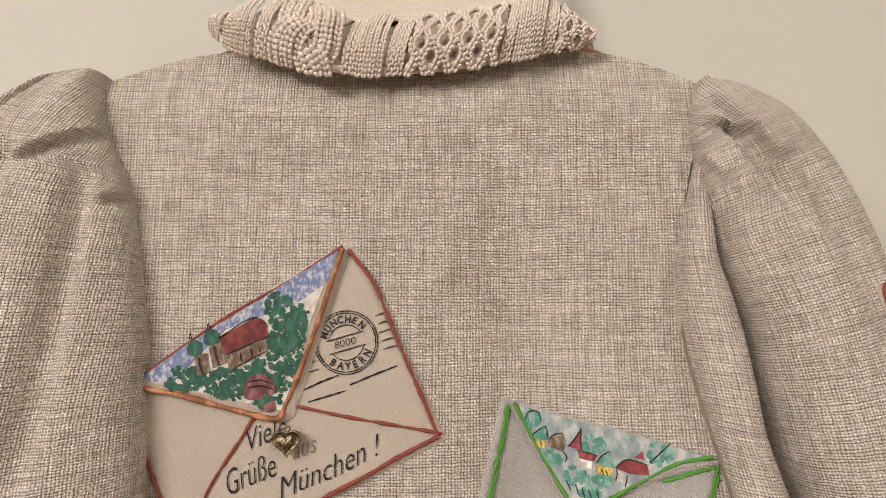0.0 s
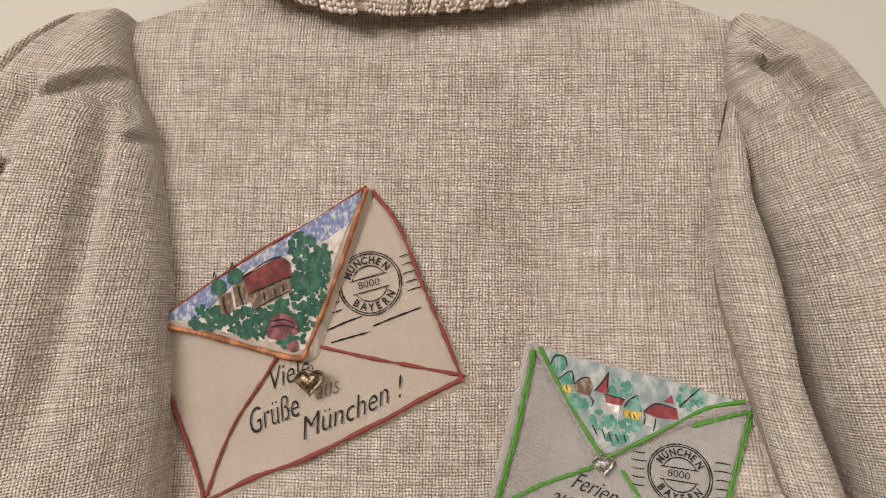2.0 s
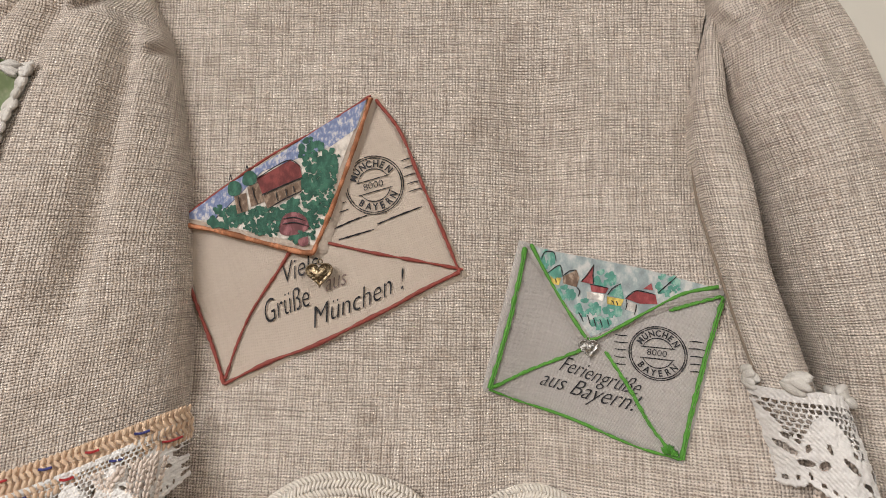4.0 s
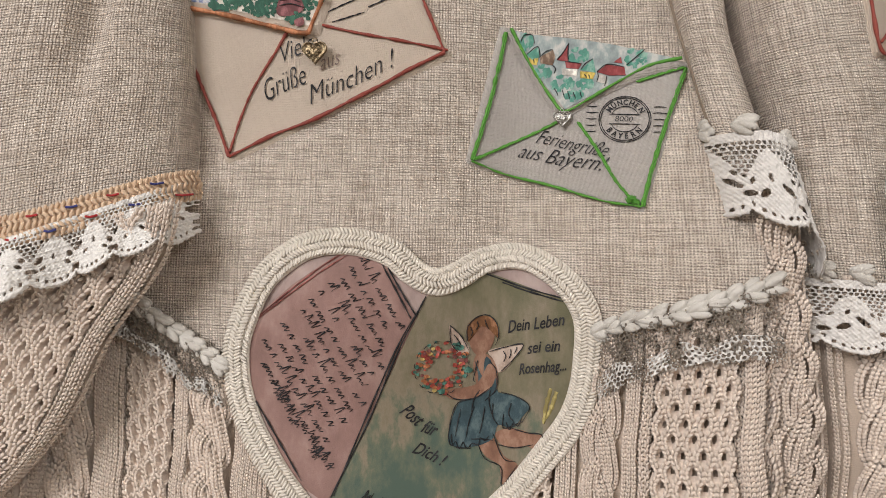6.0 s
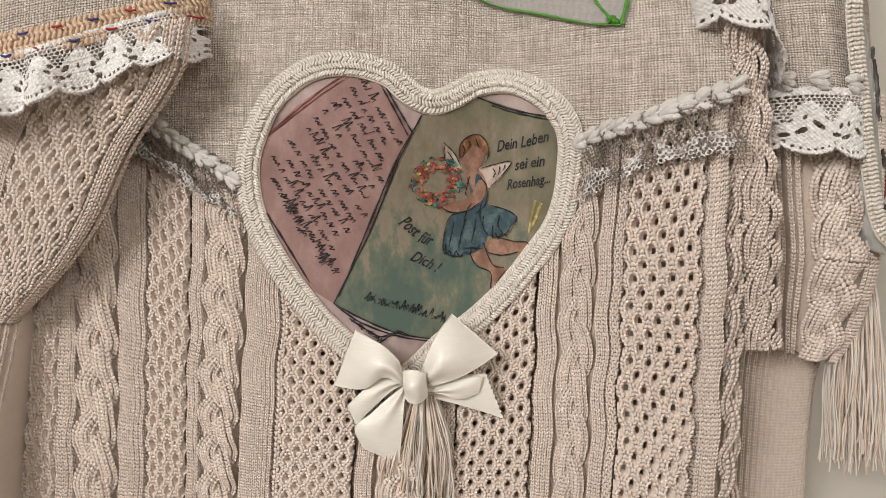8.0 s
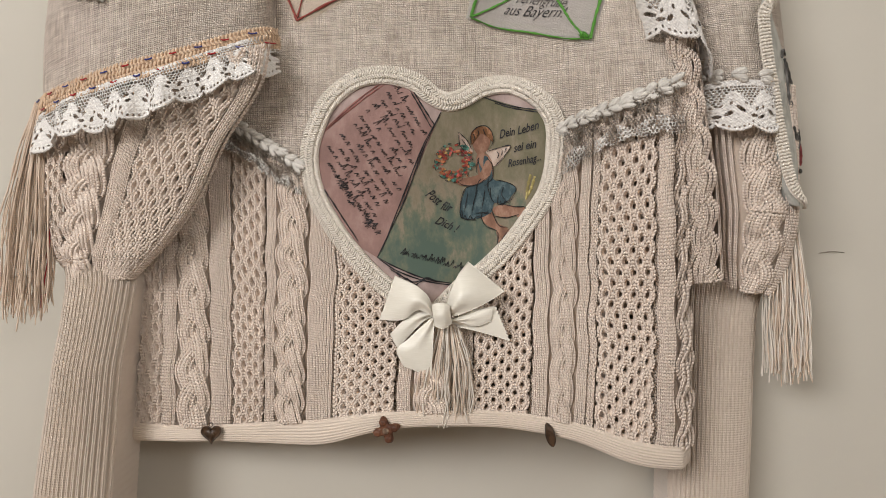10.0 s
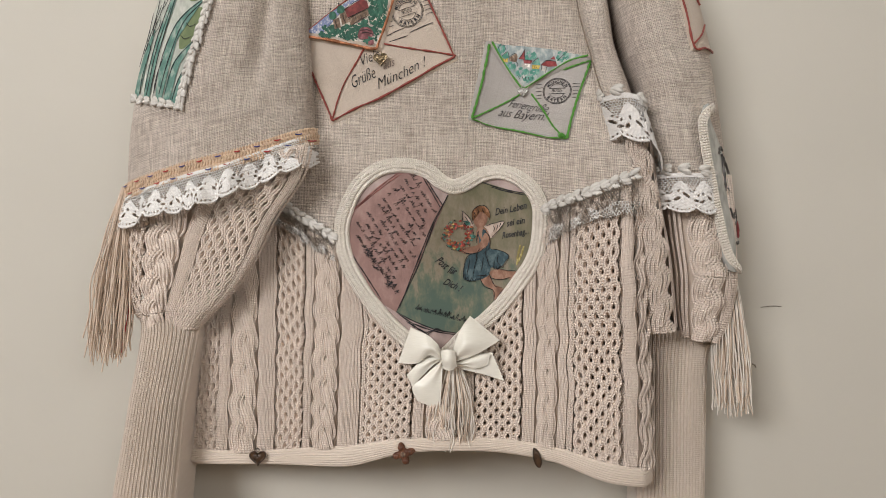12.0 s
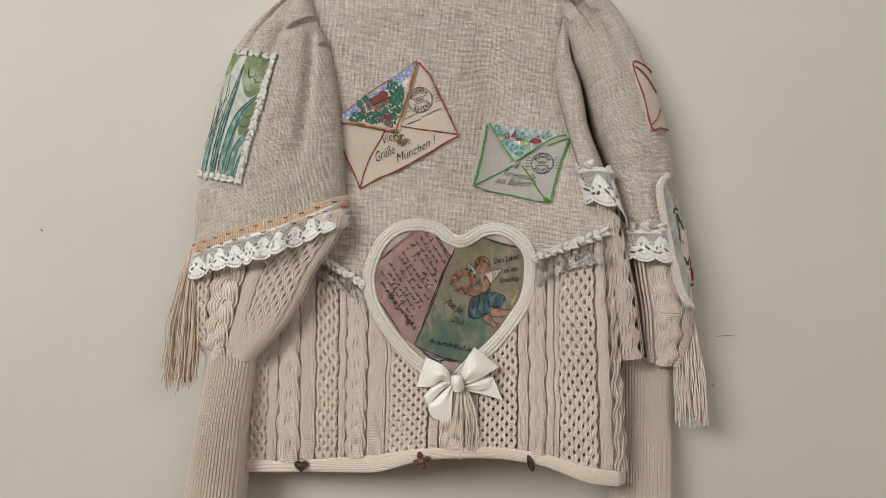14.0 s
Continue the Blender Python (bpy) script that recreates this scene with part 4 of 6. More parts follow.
def tassel(name, top, ends, length, spread, count, mats, parent, label="", seed=0, thick=0.0007, head=0.004):
    """A bunch of loose threads that fall from a bound head."""
    rs = np.random.RandomState(seed)
    sets = [[] for _ in mats]
    top, ends = np.array(top, float), np.array(ends, float)
    t = np.linspace(0, 1, 16)
    for i in range(count):
        a, b = rs.uniform(-1, 1), rs.uniform(-1, 1)
        e = ends + np.array([a * spread, b * spread * 0.45, rs.normal(0, length * 0.035)])
        st = top + np.array([a * head, b * head * 0.8, rs.uniform(-0.002, 0.002)])
        p = st + (e - st) * t[:, None]
        bow = np.sin(np.pi * t)[:, None] * np.array([a * spread * 0.25, -abs(b) * spread * 0.25, 0])
        wav = np.stack([np.sin(t * rs.uniform(6, 16) + rs.uniform(0, 6)), np.sin(t * rs.uniform(6, 16) + rs.uniform(0, 6)), 0 * t], -1) * (t * rs.uniform(0.0008, 0.0034))[:, None]
        sets[rs.choice(len(mats), p=[m[1] for m in mats])].append(tube_data(p + bow + wav, thick * rs.uniform(0.7, 1.2) * (1 + 0.25 * np.sin(t * 60)), 4))
    first = None
    for (m, _), s in zip(mats, sets):
        if s:
            v, f = join(s)
            ob = link(name if first is None else "threads", v, f, m, parent if first is None else first, label if first is None else "")
            first = first or ob
    return first


def sv(sheet, points):
    """The places (s, v) on a sheet of points given as (x, z)."""
    g = np.linspace(0, 1, 161)
    v, s = np.meshgrid(g, g, indexing="ij")
    q = sheet(s, v)
    out = []
    for x, z in points:
        i = np.argmin((q[..., 0] - x) ** 2 + (q[..., 2] - z) ** 2)
        out.append((s.ravel()[i], v.ravel()[i]))
    return out


# armhole seam: a dark cord stands in for its crease shadow
cord("armhole_crease_shade", body, [(0.170, 1.642), (0.163, 1.62), (0.1535, 1.585), (0.1445, 1.55), (0.1400, 1.5185), (0.1405, 1.487), (0.146, 1.455), (0.153, 1.42), (0.159, 1.387), (0.166, 1.35)], 0.0011, SEAM_SHADE, jumper, "armhole seam, its crease shadow drawn as a dark cord", off=0.0065, n=110)
# peach braid above the left lace
trim_l = Sheet([(-0.386, 1.298), (-0.389, 1.262)], [(-0.167, 1.356), (-0.164, 1.325)], sleeve_depth(by((0, .386), (1, .386)), by((0, .380), (1, .378)), by((0, 0.054), (1, 0.057)), 0.5, (), 5, 0.001))
peach = braid("peach_braid", trim_l, spline([(0.0, 0.47), (0.5, 0.63), (0.71, 0.68), (1.0, 0.45)]), 0.25, 0.0195, 5, 0.0030, PEACH_BRAID, jumper, "peach cotton braid with red and blue stitches", 0.0028, 0.0018)
RED_STITCH = yarn("red_thread", (0.50, 0.03, 0.03), (0.30, 0.01, 0.015))
BLUE_STITCH = yarn("blue_thread", (0.05, 0.06, 0.26), (0.02, 0.02, 0.12))
for row in range(2):
    for i in range(11):
        s0 = 0.04 + i * 0.088 + row * 0.045
        col = RED_STITCH if (i + row) % 2 else BLUE_STITCH
        v_mid = float(np.interp(s0, [0.0, 0.5, 0.71, 1.0], [0.47, 0.63, 0.68, 0.45])) - 0.17 + row * 0.32
        cord("cross_stitch", trim_l, [(s0, v_mid), (s0 + 0.013, v_mid + 0.03), (s0 + 0.026, v_mid + 0.02)], 0.00075, col, peach, off=0.0062, n=6)
lace_l = Sheet([(-0.386, 1.276), (-0.393, 1.223)], [(-0.168, 1.343), (-0.156, 1.294)], sleeve_depth(by((0, .386), (1, .382)), by((0, .378), (1, .375)), by((0, 0.055), (1, 0.060)), 0.5, (), 5, 0.001))
lace("lace_ruffle", lace_l, [(-0.01, 0.015), (0.3, 0.10), (0.6, 0.19), (0.8, 0.13), (1.0, 0.0)], [(0.0, 0.78), (0.25, 0.83), (0.5, 0.95), (0.75, 0.87), (1.0, 0.73)], 0.275, 0.036, LACE, jumper, "white cotton crochet lace ruffle", 0.005, 0.010, 5.0, seed=2)

# right sleeve: chain cords and two lace frills
frill_a = Sheet([(0.159, 1.382), (0.168, 1.322)], [(0.202, 1.375), (0.221, 1.296)], sleeve_depth(by((0, .385), (1, .385)), by((0, .395), (1, .395)), by((0, 0.058), (1, 0.072)), 0.32, (), 11, 0.001))
lace("lace_frill", frill_a, [(0.0, 0.16), (0.5, 0.12), (1.0, 0.14)], [(0.0, 0.98), (0.45, 0.93), (0.7, 1.0), (1.0, 1.15)], 0.062, 0.046, LACE, jumper, "white cotton crochet lace frill", 0.004, 0.003, 2.0, seed=4)
chain("chain_cord", frill_a, spline([(-0.02, 0.09), (0.3, 0.06), (0.7, 0.12), (1.0, 0.16)]), 0.055, 0.0145, jumper, "pearly white chain-stitched cord", 0.004)
frill_b = Sheet([(0.219, 1.298), (0.222, 1.243)], [(0.272, 1.292), (0.280, 1.238)], sleeve_depth(by((0, .385), (1, .385)), by((0, .352), (1, .352)), by((0, 0.03), (1, 0.03)), 0.6, (), 11, 0.001, 0.8))
lace("lace_frill", frill_b, [(0.0, 0.2), (0.5, 0.16), (1.0, 0.16)], [(0.0, 0.95), (0.5, 0.98), (1.0, 1.0)], 0.066, 0.046, LACE, jumper, "white cotton crochet lace frill", 0.004, 0.003, 2.0, seed=6)
chain("chain_cord", frill_b, spline([(-0.02, 0.06), (0.5, 0.10), (1.0, 0.08)]), 0.060, 0.0145, jumper, "pearly white chain-stitched cord", 0.004)

# body border: grey lace under a pearly chain, each side of the heart
for top, bottom, ln, sd_ in (([(-0.240, 1.284), (-0.211, 1.270), (-0.176, 1.246), (-0.146, 1.226)], [(-0.245, 1.246), (-0.205, 1.238), (-0.170, 1.212), (-0.141, 1.196)], 0.12, 3),
                             ([(0.099, 1.252), (0.115, 1.259), (0.140, 1.268), (0.186, 1.284)], [(0.099, 1.206), (0.120, 1.222), (0.150, 1.236), (0.190, 1.240)], 0.100, 5)):
    lace("metallic_lace", body, top, bottom, ln, 0.036, GREY_LACE, jumper, "crumpled grey metallic net lace", 0.0090, 0.003, 3.0, "net", seed=sd_)
    a, b = spline(top), spline(bottom)
    mixed_line = lambda k: [tuple(a(np.array(u)) * (1 - k) + b(np.array(u)) * k) for u in np.linspace(0, 1, 9)]
    wavy = [tuple(np.array(q) + np.array([0, 0.0035 * math.sin(i * 2.4 + sd_)])) for i, q in enumerate(mixed_line(0.60))]
    lace("lace_edging", body, wavy, mixed_line(0.98), ln, 0.014, LACE, jumper, "white crocheted edging on the grey lace", 0.0112, 0.002, 4.0, "net", seed=sd_ + 11)
    chain("chain_cord", body, a, ln, 0.0145, jumper, "pearly white chain-stitched cord", 0.007)

# ---- the heart ----


CLOTH_BACK = painted("mauve_grey_cloth", (0.40, 0.30, 0.275), 0.5, (0.47, 0.37, 0.34), scale=40.0)
PINK = painted("dusty_pink_wash", (0.30, 0.178, 0.155), 0.9, (0.41, 0.275, 0.24), scale=46.0)
heart = blob("heart_patch", body, [tuple(p) for p in heart_mid(np.linspace(0, 1, 40, endpoint=False))], 0.0030, CLOTH_BACK, jumper, "heart-shaped painted cloth patch", n=120, rings=14)


def card_paint():
    """Washes of olive, teal and taupe over cloth."""
    k = Mat("olive_teal_wash", 0.7)
    p = k.place()
    n = k.noise(k.stretch(p, 1.0, 1.0, 0.5), 42.0, 6.0, 0.7)
    sep = k.node("ShaderNodeSeparateXYZ", ((0, p),))
    tilt = k.maths("MULTIPLY_ADD", k.maths("SUBTRACT", sep.outputs[2], 1.19), 4.2, k.maths("MULTIPLY", k.maths("SUBTRACT", sep.outputs[0], 0.02), 2.2))
    f = k.maths("ADD", k.maths("MULTIPLY_ADD", n, 1.9, -0.45), tilt)
    col = k.ramp(f, (0.15, (0.075, 0.115, 0.088)), (0.36, (0.14, 0.155, 0.105)), (0.50, (0.245, 0.205, 0.145)), (0.70, (0.19, 0.165, 0.105)), (0.95, (0.135, 0.127, 0.07)))
    fine = k.noise(p, 1400.0, 2.0)
    return k.finish(col, fine, 0.4, 0.0004)


CARD = card_paint()
letter = blob("painted_letter", body, [(-0.1313, 1.2504), (-0.0999, 1.2778), (-0.0653, 1.3012), (-0.0527, 1.3013), (-0.0382, 1.2890), (-0.0191, 1.2578), (-0.0454, 1.1983), (-0.0751, 1.1391), (-0.0973, 1.1529), (-0.1227, 1.2029), (-0.1316, 1.2286)], 0.0036, PINK, heart, "dusty pink painted letter", False, 10)
card = blob("painted_postcard", body, [*[(-0.0137, 1.2713)], *[(0.0223, 1.2869), (0.0819, 1.2684), (0.0907, 1.2301), (0.0838, 1.1928), (0.0599, 1.1530), (0.0192, 1.1214), (0.0013, 1.1101), (-0.0403, 1.1215)], *[(-0.0751, 1.1391)]], 0.0040, CARD, heart, "olive and teal painted postcard", False, 10)
strokes("ink_border", body, [[(-0.0143, 1.2713), (-0.0308, 1.2387), (-0.0527, 1.1852), (-0.0751, 1.1391)], [(-0.0164, 1.2668), (-0.0308, 1.2423), (-0.0500, 1.1982), (-0.0713, 1.1439)], [(-0.0751, 1.1391), (-0.0565, 1.1290), (-0.0303, 1.1179), (-0.0042, 1.1126)], [(-0.0732, 1.1372), (-0.0565, 1.1261), (-0.0303, 1.1160), (-0.0042, 1.1107)], [(0.0240, 1.2852), (0.0416, 1.2793), (0.0573, 1.2751), (0.0801, 1.2701)], [(0.0363, 1.2793), (0.0504, 1.2751), (0.0644, 1.2717), (0.0801, 1.2681)],
                            [(-0.0418, 1.2908), (-0.0337, 1.2765), (-0.0236, 1.2578)], [(-0.0382, 1.2890), (-0.0310, 1.2766), (-0.0200, 1.2587)], [(-0.1227, 1.2029), (-0.1137, 1.1882), (-0.1046, 1.1734), (-0.0917, 1.1530)], [(-0.0639, 1.1288), (-0.0527, 1.1214), (-0.0415, 1.1159), (-0.0303, 1.1198)], [(-0.0434, 1.1111), (-0.0303, 1.1189), (-0.0229, 1.1162)]], 0.0013, INK, heart, "", 0.0047, 30)
strokes("red_border", body, [[(-0.1248, 1.2550), (-0.0999, 1.2751), (-0.0817, 1.2887), (-0.0653, 1.2995)], [(-0.1257, 1.2532), (-0.1000, 1.2727), (-0.0799, 1.2869), (-0.0617, 1.2986)]], 0.0011, painted("red_brown_line", (0.20, 0.06, 0.05)), heart, "", 0.0043, 24)


def scribble(name, surf, start, end, lines, gap, rs, material, parent, size=0.0038, width=0.0007, off=0.0044, fill=0.8, keep=None):
    """Rows of unreadable writing as short bars: from start to end, each next row moved by gap."""
    a, b, g = np.array(start), np.array(end), np.array(gap)
    out = []
    d = b - a
    ln = np.linalg.norm(d)
    d = d / ln
    up = np.array([-d[1], d[0]])
    for k in range(lines):
        pos = rs.uniform(0, 0.004)
        while pos < ln:
            n = rs.randint(3, 9)
            if rs.rand() < fill:
                pts = []
                for q in range(n):
                    tall = size * (rs.uniform(0.6, 1.0) if rs.rand() < 0.2 else rs.uniform(0.18, 0.38))
                    pts.append(a + g * k + d * (pos + q * size * 0.17 + (0.10 * size if q % 2 else 0)) + up * ((tall if q % 2 else -0.1 * size) + rs.normal(0, 0.0003)))
                if keep is None or all(keep(q) for q in pts):
                    out.append([tuple(q) for q in pts])
            pos += n * size * 0.17 + rs.uniform(0.0008, 0.0026)
    return strokes(name, surf, out, width, material, parent, "", off, 16)


def in_heart(p):
    q = heart_mid(np.linspace(0, 1, 120, endpoint=False))
    x, y = q[:, 0], q[:, 1]
    x2, y2 = np.roll(x, -1), np.roll(y, -1)
    hit = ((y > p[1]) != (y2 > p[1])) & (p[0] < (x2 - x) * (p[1] - y) / (y2 - y + 1e-12) + x)
    return hit.sum() % 2 == 1


fold_top, fold_low = np.array([(-0.0164, 1.2695)][0]), np.array([(-0.0751, 1.1391)][0])
left_of_fold = lambda p: in_heart(p) and (p[0] - fold_low[0]) * (fold_top[1] - fold_low[1]) < (p[1] - fold_low[1]) * (fold_top[0] - fold_low[0]) - 0.0004
rs = np.random.RandomState(5)
scribble("handwriting", body, [(-0.0572, 1.2960)][0], [(-0.0162, 1.2297)][0], 12, (np.array([(-0.1259, 1.2396)][0]) - np.array([(-0.0572, 1.2960)][0])) / 11.0, rs, INK, letter, 0.0078, 0.00075, 0.0044, 0.92, left_of_fold)
scribble("handwriting", body, [(-0.1260, 1.2377)][0], [(-0.0731, 1.1607)][0], 4, (np.array([(-0.1026, 1.1883)][0]) - np.array([(-0.1260, 1.2377)][0])) / 4.5, rs, INK, letter, 0.0074, 0.00075, 0.0044, 0.6, left_of_fold)
writing("lettering", body, "Dein Leben", [(0.0400, 1.2463)][0], 0.0108, 11, INK, card, off=0.0047, wide=0.76, thin=0.012, shear=0.45)
writing("lettering", body, "sei ein", [(0.0538, 1.2332)][0], 0.0105, 11, INK, card, off=0.0047, wide=0.80, thin=0.012, shear=0.45)
writing("lettering", body, "Rosenhag...", [(0.0479, 1.2194)][0], 0.0100, 10, INK, card, off=0.0047, wide=0.70, thin=0.012, shear=0.45)
writing("lettering", body, "Post", [(-0.0316, 1.1960)][0], 0.0135, -42, INK, card, off=0.0047, wide=0.62, thin=0.012, shear=0.45)
writing("lettering", body, "für", [(-0.0176, 1.1827)][0], 0.0125, -22, INK, card, off=0.0047, wide=0.66, thin=0.012, shear=0.45)
writing("lettering", body, "Dich !", [(-0.0234, 1.1691)][0], 0.0115, -24, INK, card, off=0.0047, wide=0.78, thin=0.012, shear=0.45)
scribble("signature", body, [(-0.0546, 1.1422)][0], [(0.0002, 1.1258)][0], 1, (0, 0), rs, INK, card, 0.0075, 0.0008, 0.0047, 1.0)
scribble("signature", body, [(-0.0527, 1.1441)][0], [(0.0002, 1.1276)][0], 1, (0, 0), rs, INK, card, 0.0060, 0.0007, 0.0047, 1.0)
scribble("handwriting", body, [(-0.0639, 1.1288)][0], [(-0.0415, 1.1121)][0], 1, (0, 0), rs, INK, heart, 0.006, 0.0010, 0.0042, 1.0)

# the painted cherub, as plain shapes
SKIN = painted("ochre_pink_paint", (0.25, 0.125, 0.08), 0.5, (0.36, 0.21, 0.145), scale=90)
HAIR = painted("chestnut_paint", (0.19, 0.08, 0.03), 0.4)
DRESS = painted("blue_grey_paint", (0.038, 0.075, 0.09), 0.5, (0.10, 0.15, 0.16), scale=140)
WING = painted("pale_pink_paint", (0.50, 0.38, 0.31), 0.4, (0.58, 0.47, 0.40))
fig = blob("painted_figure", body, [(0.0203, 1.2347), (0.0301, 1.2295), (0.0338, 1.2172), (0.0305, 1.2047), (0.0217, 1.2028), (0.0188, 1.2170), (0.0169, 1.2276)], 0.0046, SKIN, heart, "small painted winged figure in a blue dress")
blob("wing", body, [(0.0008, 1.2529), (0.0079, 1.2459), (0.0142, 1.2364), (0.0107, 1.2310), (0.0036, 1.2362), (0.0014, 1.2450)], 0.0045, WING, fig)
blob("wing", body, [(0.0265, 1.2347), (0.0370, 1.2375), (0.0514, 1.2394), (0.0459, 1.2314), (0.0373, 1.2216), (0.0320, 1.2216), (0.0301, 1.2295)], 0.0045, WING, fig)
blob("head", body, [(0.0140, 1.2469), (0.0192, 1.2522), (0.0280, 1.2514), (0.0308, 1.2435), (0.0265, 1.2347), (0.0195, 1.2325), (0.0145, 1.2390)], 0.0047, SKIN, fig)
blob("hair", body, [(0.0130, 1.2413), (0.0119, 1.2512), (0.0174, 1.2571), (0.0253, 1.2578), (0.0319, 1.2532), (0.0336, 1.2427), (0.0302, 1.2479), (0.0210, 1.2512), (0.0154, 1.2476)], 0.0050, HAIR, fig, n=40, centre=[(0.0227, 1.2531)][0])
blob("arm", body, [(-0.0015, 1.2106), (0.0092, 1.2116), (0.0197, 1.2143), (0.0275, 1.2268), (0.0320, 1.2224), (0.0295, 1.2118), (0.0181, 1.2046), (0.0039, 1.2040), (-0.0011, 1.2070)], 0.0049, SKIN, fig, centre=[(0.0198, 1.2099)][0])
blob("dress", body, [(0.0178, 1.2293), (0.0206, 1.2170), (0.0181, 1.2081), (0.0075, 1.2009), (0.0015, 1.1811), (0.0025, 1.1739), (0.0167, 1.1723), (0.0309, 1.1779), (0.0343, 1.1869), (0.0432, 1.1852), (0.0519, 1.1943), (0.0554, 1.1996), (0.0446, 1.2066), (0.0340, 1.2083), (0.0321, 1.2171), (0.0283, 1.2295), (0.0248, 1.2312), (0.0232, 1.2188)], 0.0048, DRESS, fig, n=72, centre=[(0.0270, 1.1993)][0])
blob("leg", body, [(0.0211, 1.1769), (0.0309, 1.1788), (0.0382, 1.1672), (0.0472, 1.1619), (0.0456, 1.1528), (0.0376, 1.1482), (0.0365, 1.1599), (0.0257, 1.1670)], 0.0047, SKIN, fig, centre=[(0.0347, 1.1653)][0])
blob("leg", body, [(0.0326, 1.1815), (0.0432, 1.1852), (0.0593, 1.1818), (0.0637, 1.1819), (0.0631, 1.1702), (0.0585, 1.1746), (0.0434, 1.1726), (0.0354, 1.1752)], 0.0047, SKIN, fig, centre=[(0.0451, 1.1781)][0])
strokes("ink_outline", body, [[(0.0195, 1.2294), (0.0171, 1.2170), (0.0180, 1.2152)], [(-0.0023, 1.2097), (0.0057, 1.2044), (0.0181, 1.2046), (0.0295, 1.2118)], [(0.0275, 1.2286), (0.0323, 1.2224), (0.0322, 1.2100), (0.0252, 1.2029)], [(0.0181, 1.2046), (0.0066, 1.2009), (0.0015, 1.1811), (0.0025, 1.1739)], [(0.0025, 1.1739), (0.0078, 1.1722), (0.0167, 1.1714)], [(0.0167, 1.1777), (0.0256, 1.1778), (0.0309, 1.1770)], [(0.0357, 1.2083), (0.0482, 1.2049), (0.0554, 1.1996), (0.0502, 1.1889)], [(0.0377, 1.1941), (0.0379, 1.1851), (0.0485, 1.1889)],
                              [(0.0212, 1.1742), (0.0257, 1.1652), (0.0365, 1.1599), (0.0367, 1.1482), (0.0472, 1.1619)], [(0.0308, 1.1815), (0.0382, 1.1654), (0.0463, 1.1637)], [(0.0432, 1.1852), (0.0539, 1.1827), (0.0637, 1.1819), (0.0631, 1.1693)], [(0.0345, 1.1743), (0.0452, 1.1727), (0.0576, 1.1755)], [(0.0008, 1.2529), (0.0079, 1.2459), (0.0133, 1.2363)], [(0.0008, 1.2529), (0.0018, 1.2415), (0.0071, 1.2345)], [(0.0274, 1.2347), (0.0388, 1.2375), (0.0514, 1.2394), (0.0442, 1.2296), (0.0355, 1.2216)],
                              [(0.0123, 1.2425), (0.0122, 1.2512), (0.0183, 1.2574), (0.0262, 1.2584), (0.0324, 1.2523), (0.0334, 1.2436), (0.0309, 1.2383)], [(0.0182, 1.1992), (0.0148, 1.1885), (0.0131, 1.1777)], [(0.0253, 1.1993), (0.0236, 1.1886), (0.0220, 1.1814)], [(0.0305, 1.2011), (0.0307, 1.1922), (0.0343, 1.1869)], [(0.0429, 1.2013), (0.0413, 1.1941), (0.0449, 1.1888)], [(0.0093, 1.1973), (0.0076, 1.1884), (0.0060, 1.1794)], [(0.0033, 1.1811), (0.0042, 1.1740), (0.0064, 1.1761)], [(0.0064, 1.1761), (0.0087, 1.1713), (0.0113, 1.1758)], [(0.0113, 1.1758), (0.0141, 1.1714), (0.0171, 1.1750)], [(0.0171, 1.1750), (0.0212, 1.1742), (0.0224, 1.1787)], [(0.0224, 1.1787), (0.0259, 1.1769), (0.0282, 1.1800)], [(0.0396, 1.1887), (0.0418, 1.1843), (0.0446, 1.1888)], [(0.0446, 1.1888), (0.0476, 1.1867), (0.0502, 1.1916)], [(0.0216, 1.2099), (0.0181, 1.2046), (0.0164, 1.1956)], [(0.0286, 1.2100), (0.0279, 1.2029), (0.0298, 1.1940)], [(0.0140, 1.2513), (0.0154, 1.2478), (0.0144, 1.2451)], [(0.0183, 1.2548), (0.0192, 1.2513), (0.0175, 1.2490)], [(0.0236, 1.2557), (0.0248, 1.2522), (0.0263, 1.2496)], [(0.0035, 1.2468), (0.0067, 1.2424), (0.0092, 1.2381)], [(0.0371, 1.2348), (0.0389, 1.2313), (0.0372, 1.2278)], [(0.0423, 1.2363), (0.0424, 1.2331), (0.0410, 1.2296)], [(0.0467, 1.2376), (0.0459, 1.2349), (0.0448, 1.2331)]], 0.0008, INK, fig, "", 0.0056, 16)
DABS = [painted("paint_dab_" + n, c, 0.4) for n, c in (("red", (0.30, 0.045, 0.03)), ("orange", (0.33, 0.115, 0.045)), ("teal", (0.04, 0.13, 0.10)), ("yellow", (0.50, 0.36, 0.12)), ("plum", (0.16, 0.05, 0.045)))]
wc, rs2 = np.array([(-0.0039, 1.2256)][0]), np.random.RandomState(8)
wreath = None
for i in range(130):
    a, r = rs2.uniform(0, 2 * np.pi), rs2.uniform(0.0085, 0.0185)
    c = wc + r * np.array([math.cos(a), math.sin(a) * 0.95])
    far = r > 0.0155
    m = DABS[2] if far and rs2.rand() < 0.65 else DABS[rs2.choice(5, p=[0.38, 0.22, 0.10, 0.10, 0.20])]
    w = rs2.uniform(0.0008, 0.0017)
    ob = blob("painted_wreath" if wreath is None else "flower_dab", body, [tuple(c + w * np.array([math.cos(b) * 1.2, math.sin(b)]) * rs2.uniform(0.7, 1.2)) for b in np.linspace(0, 2 * np.pi, 7)[:-1]], 0.0050 + i * 0.00001, m, heart if wreath is None else wreath, "wreath of small red and orange paint dabs" if wreath is None else "", rings=2, n=14)
    wreath = wreath or ob
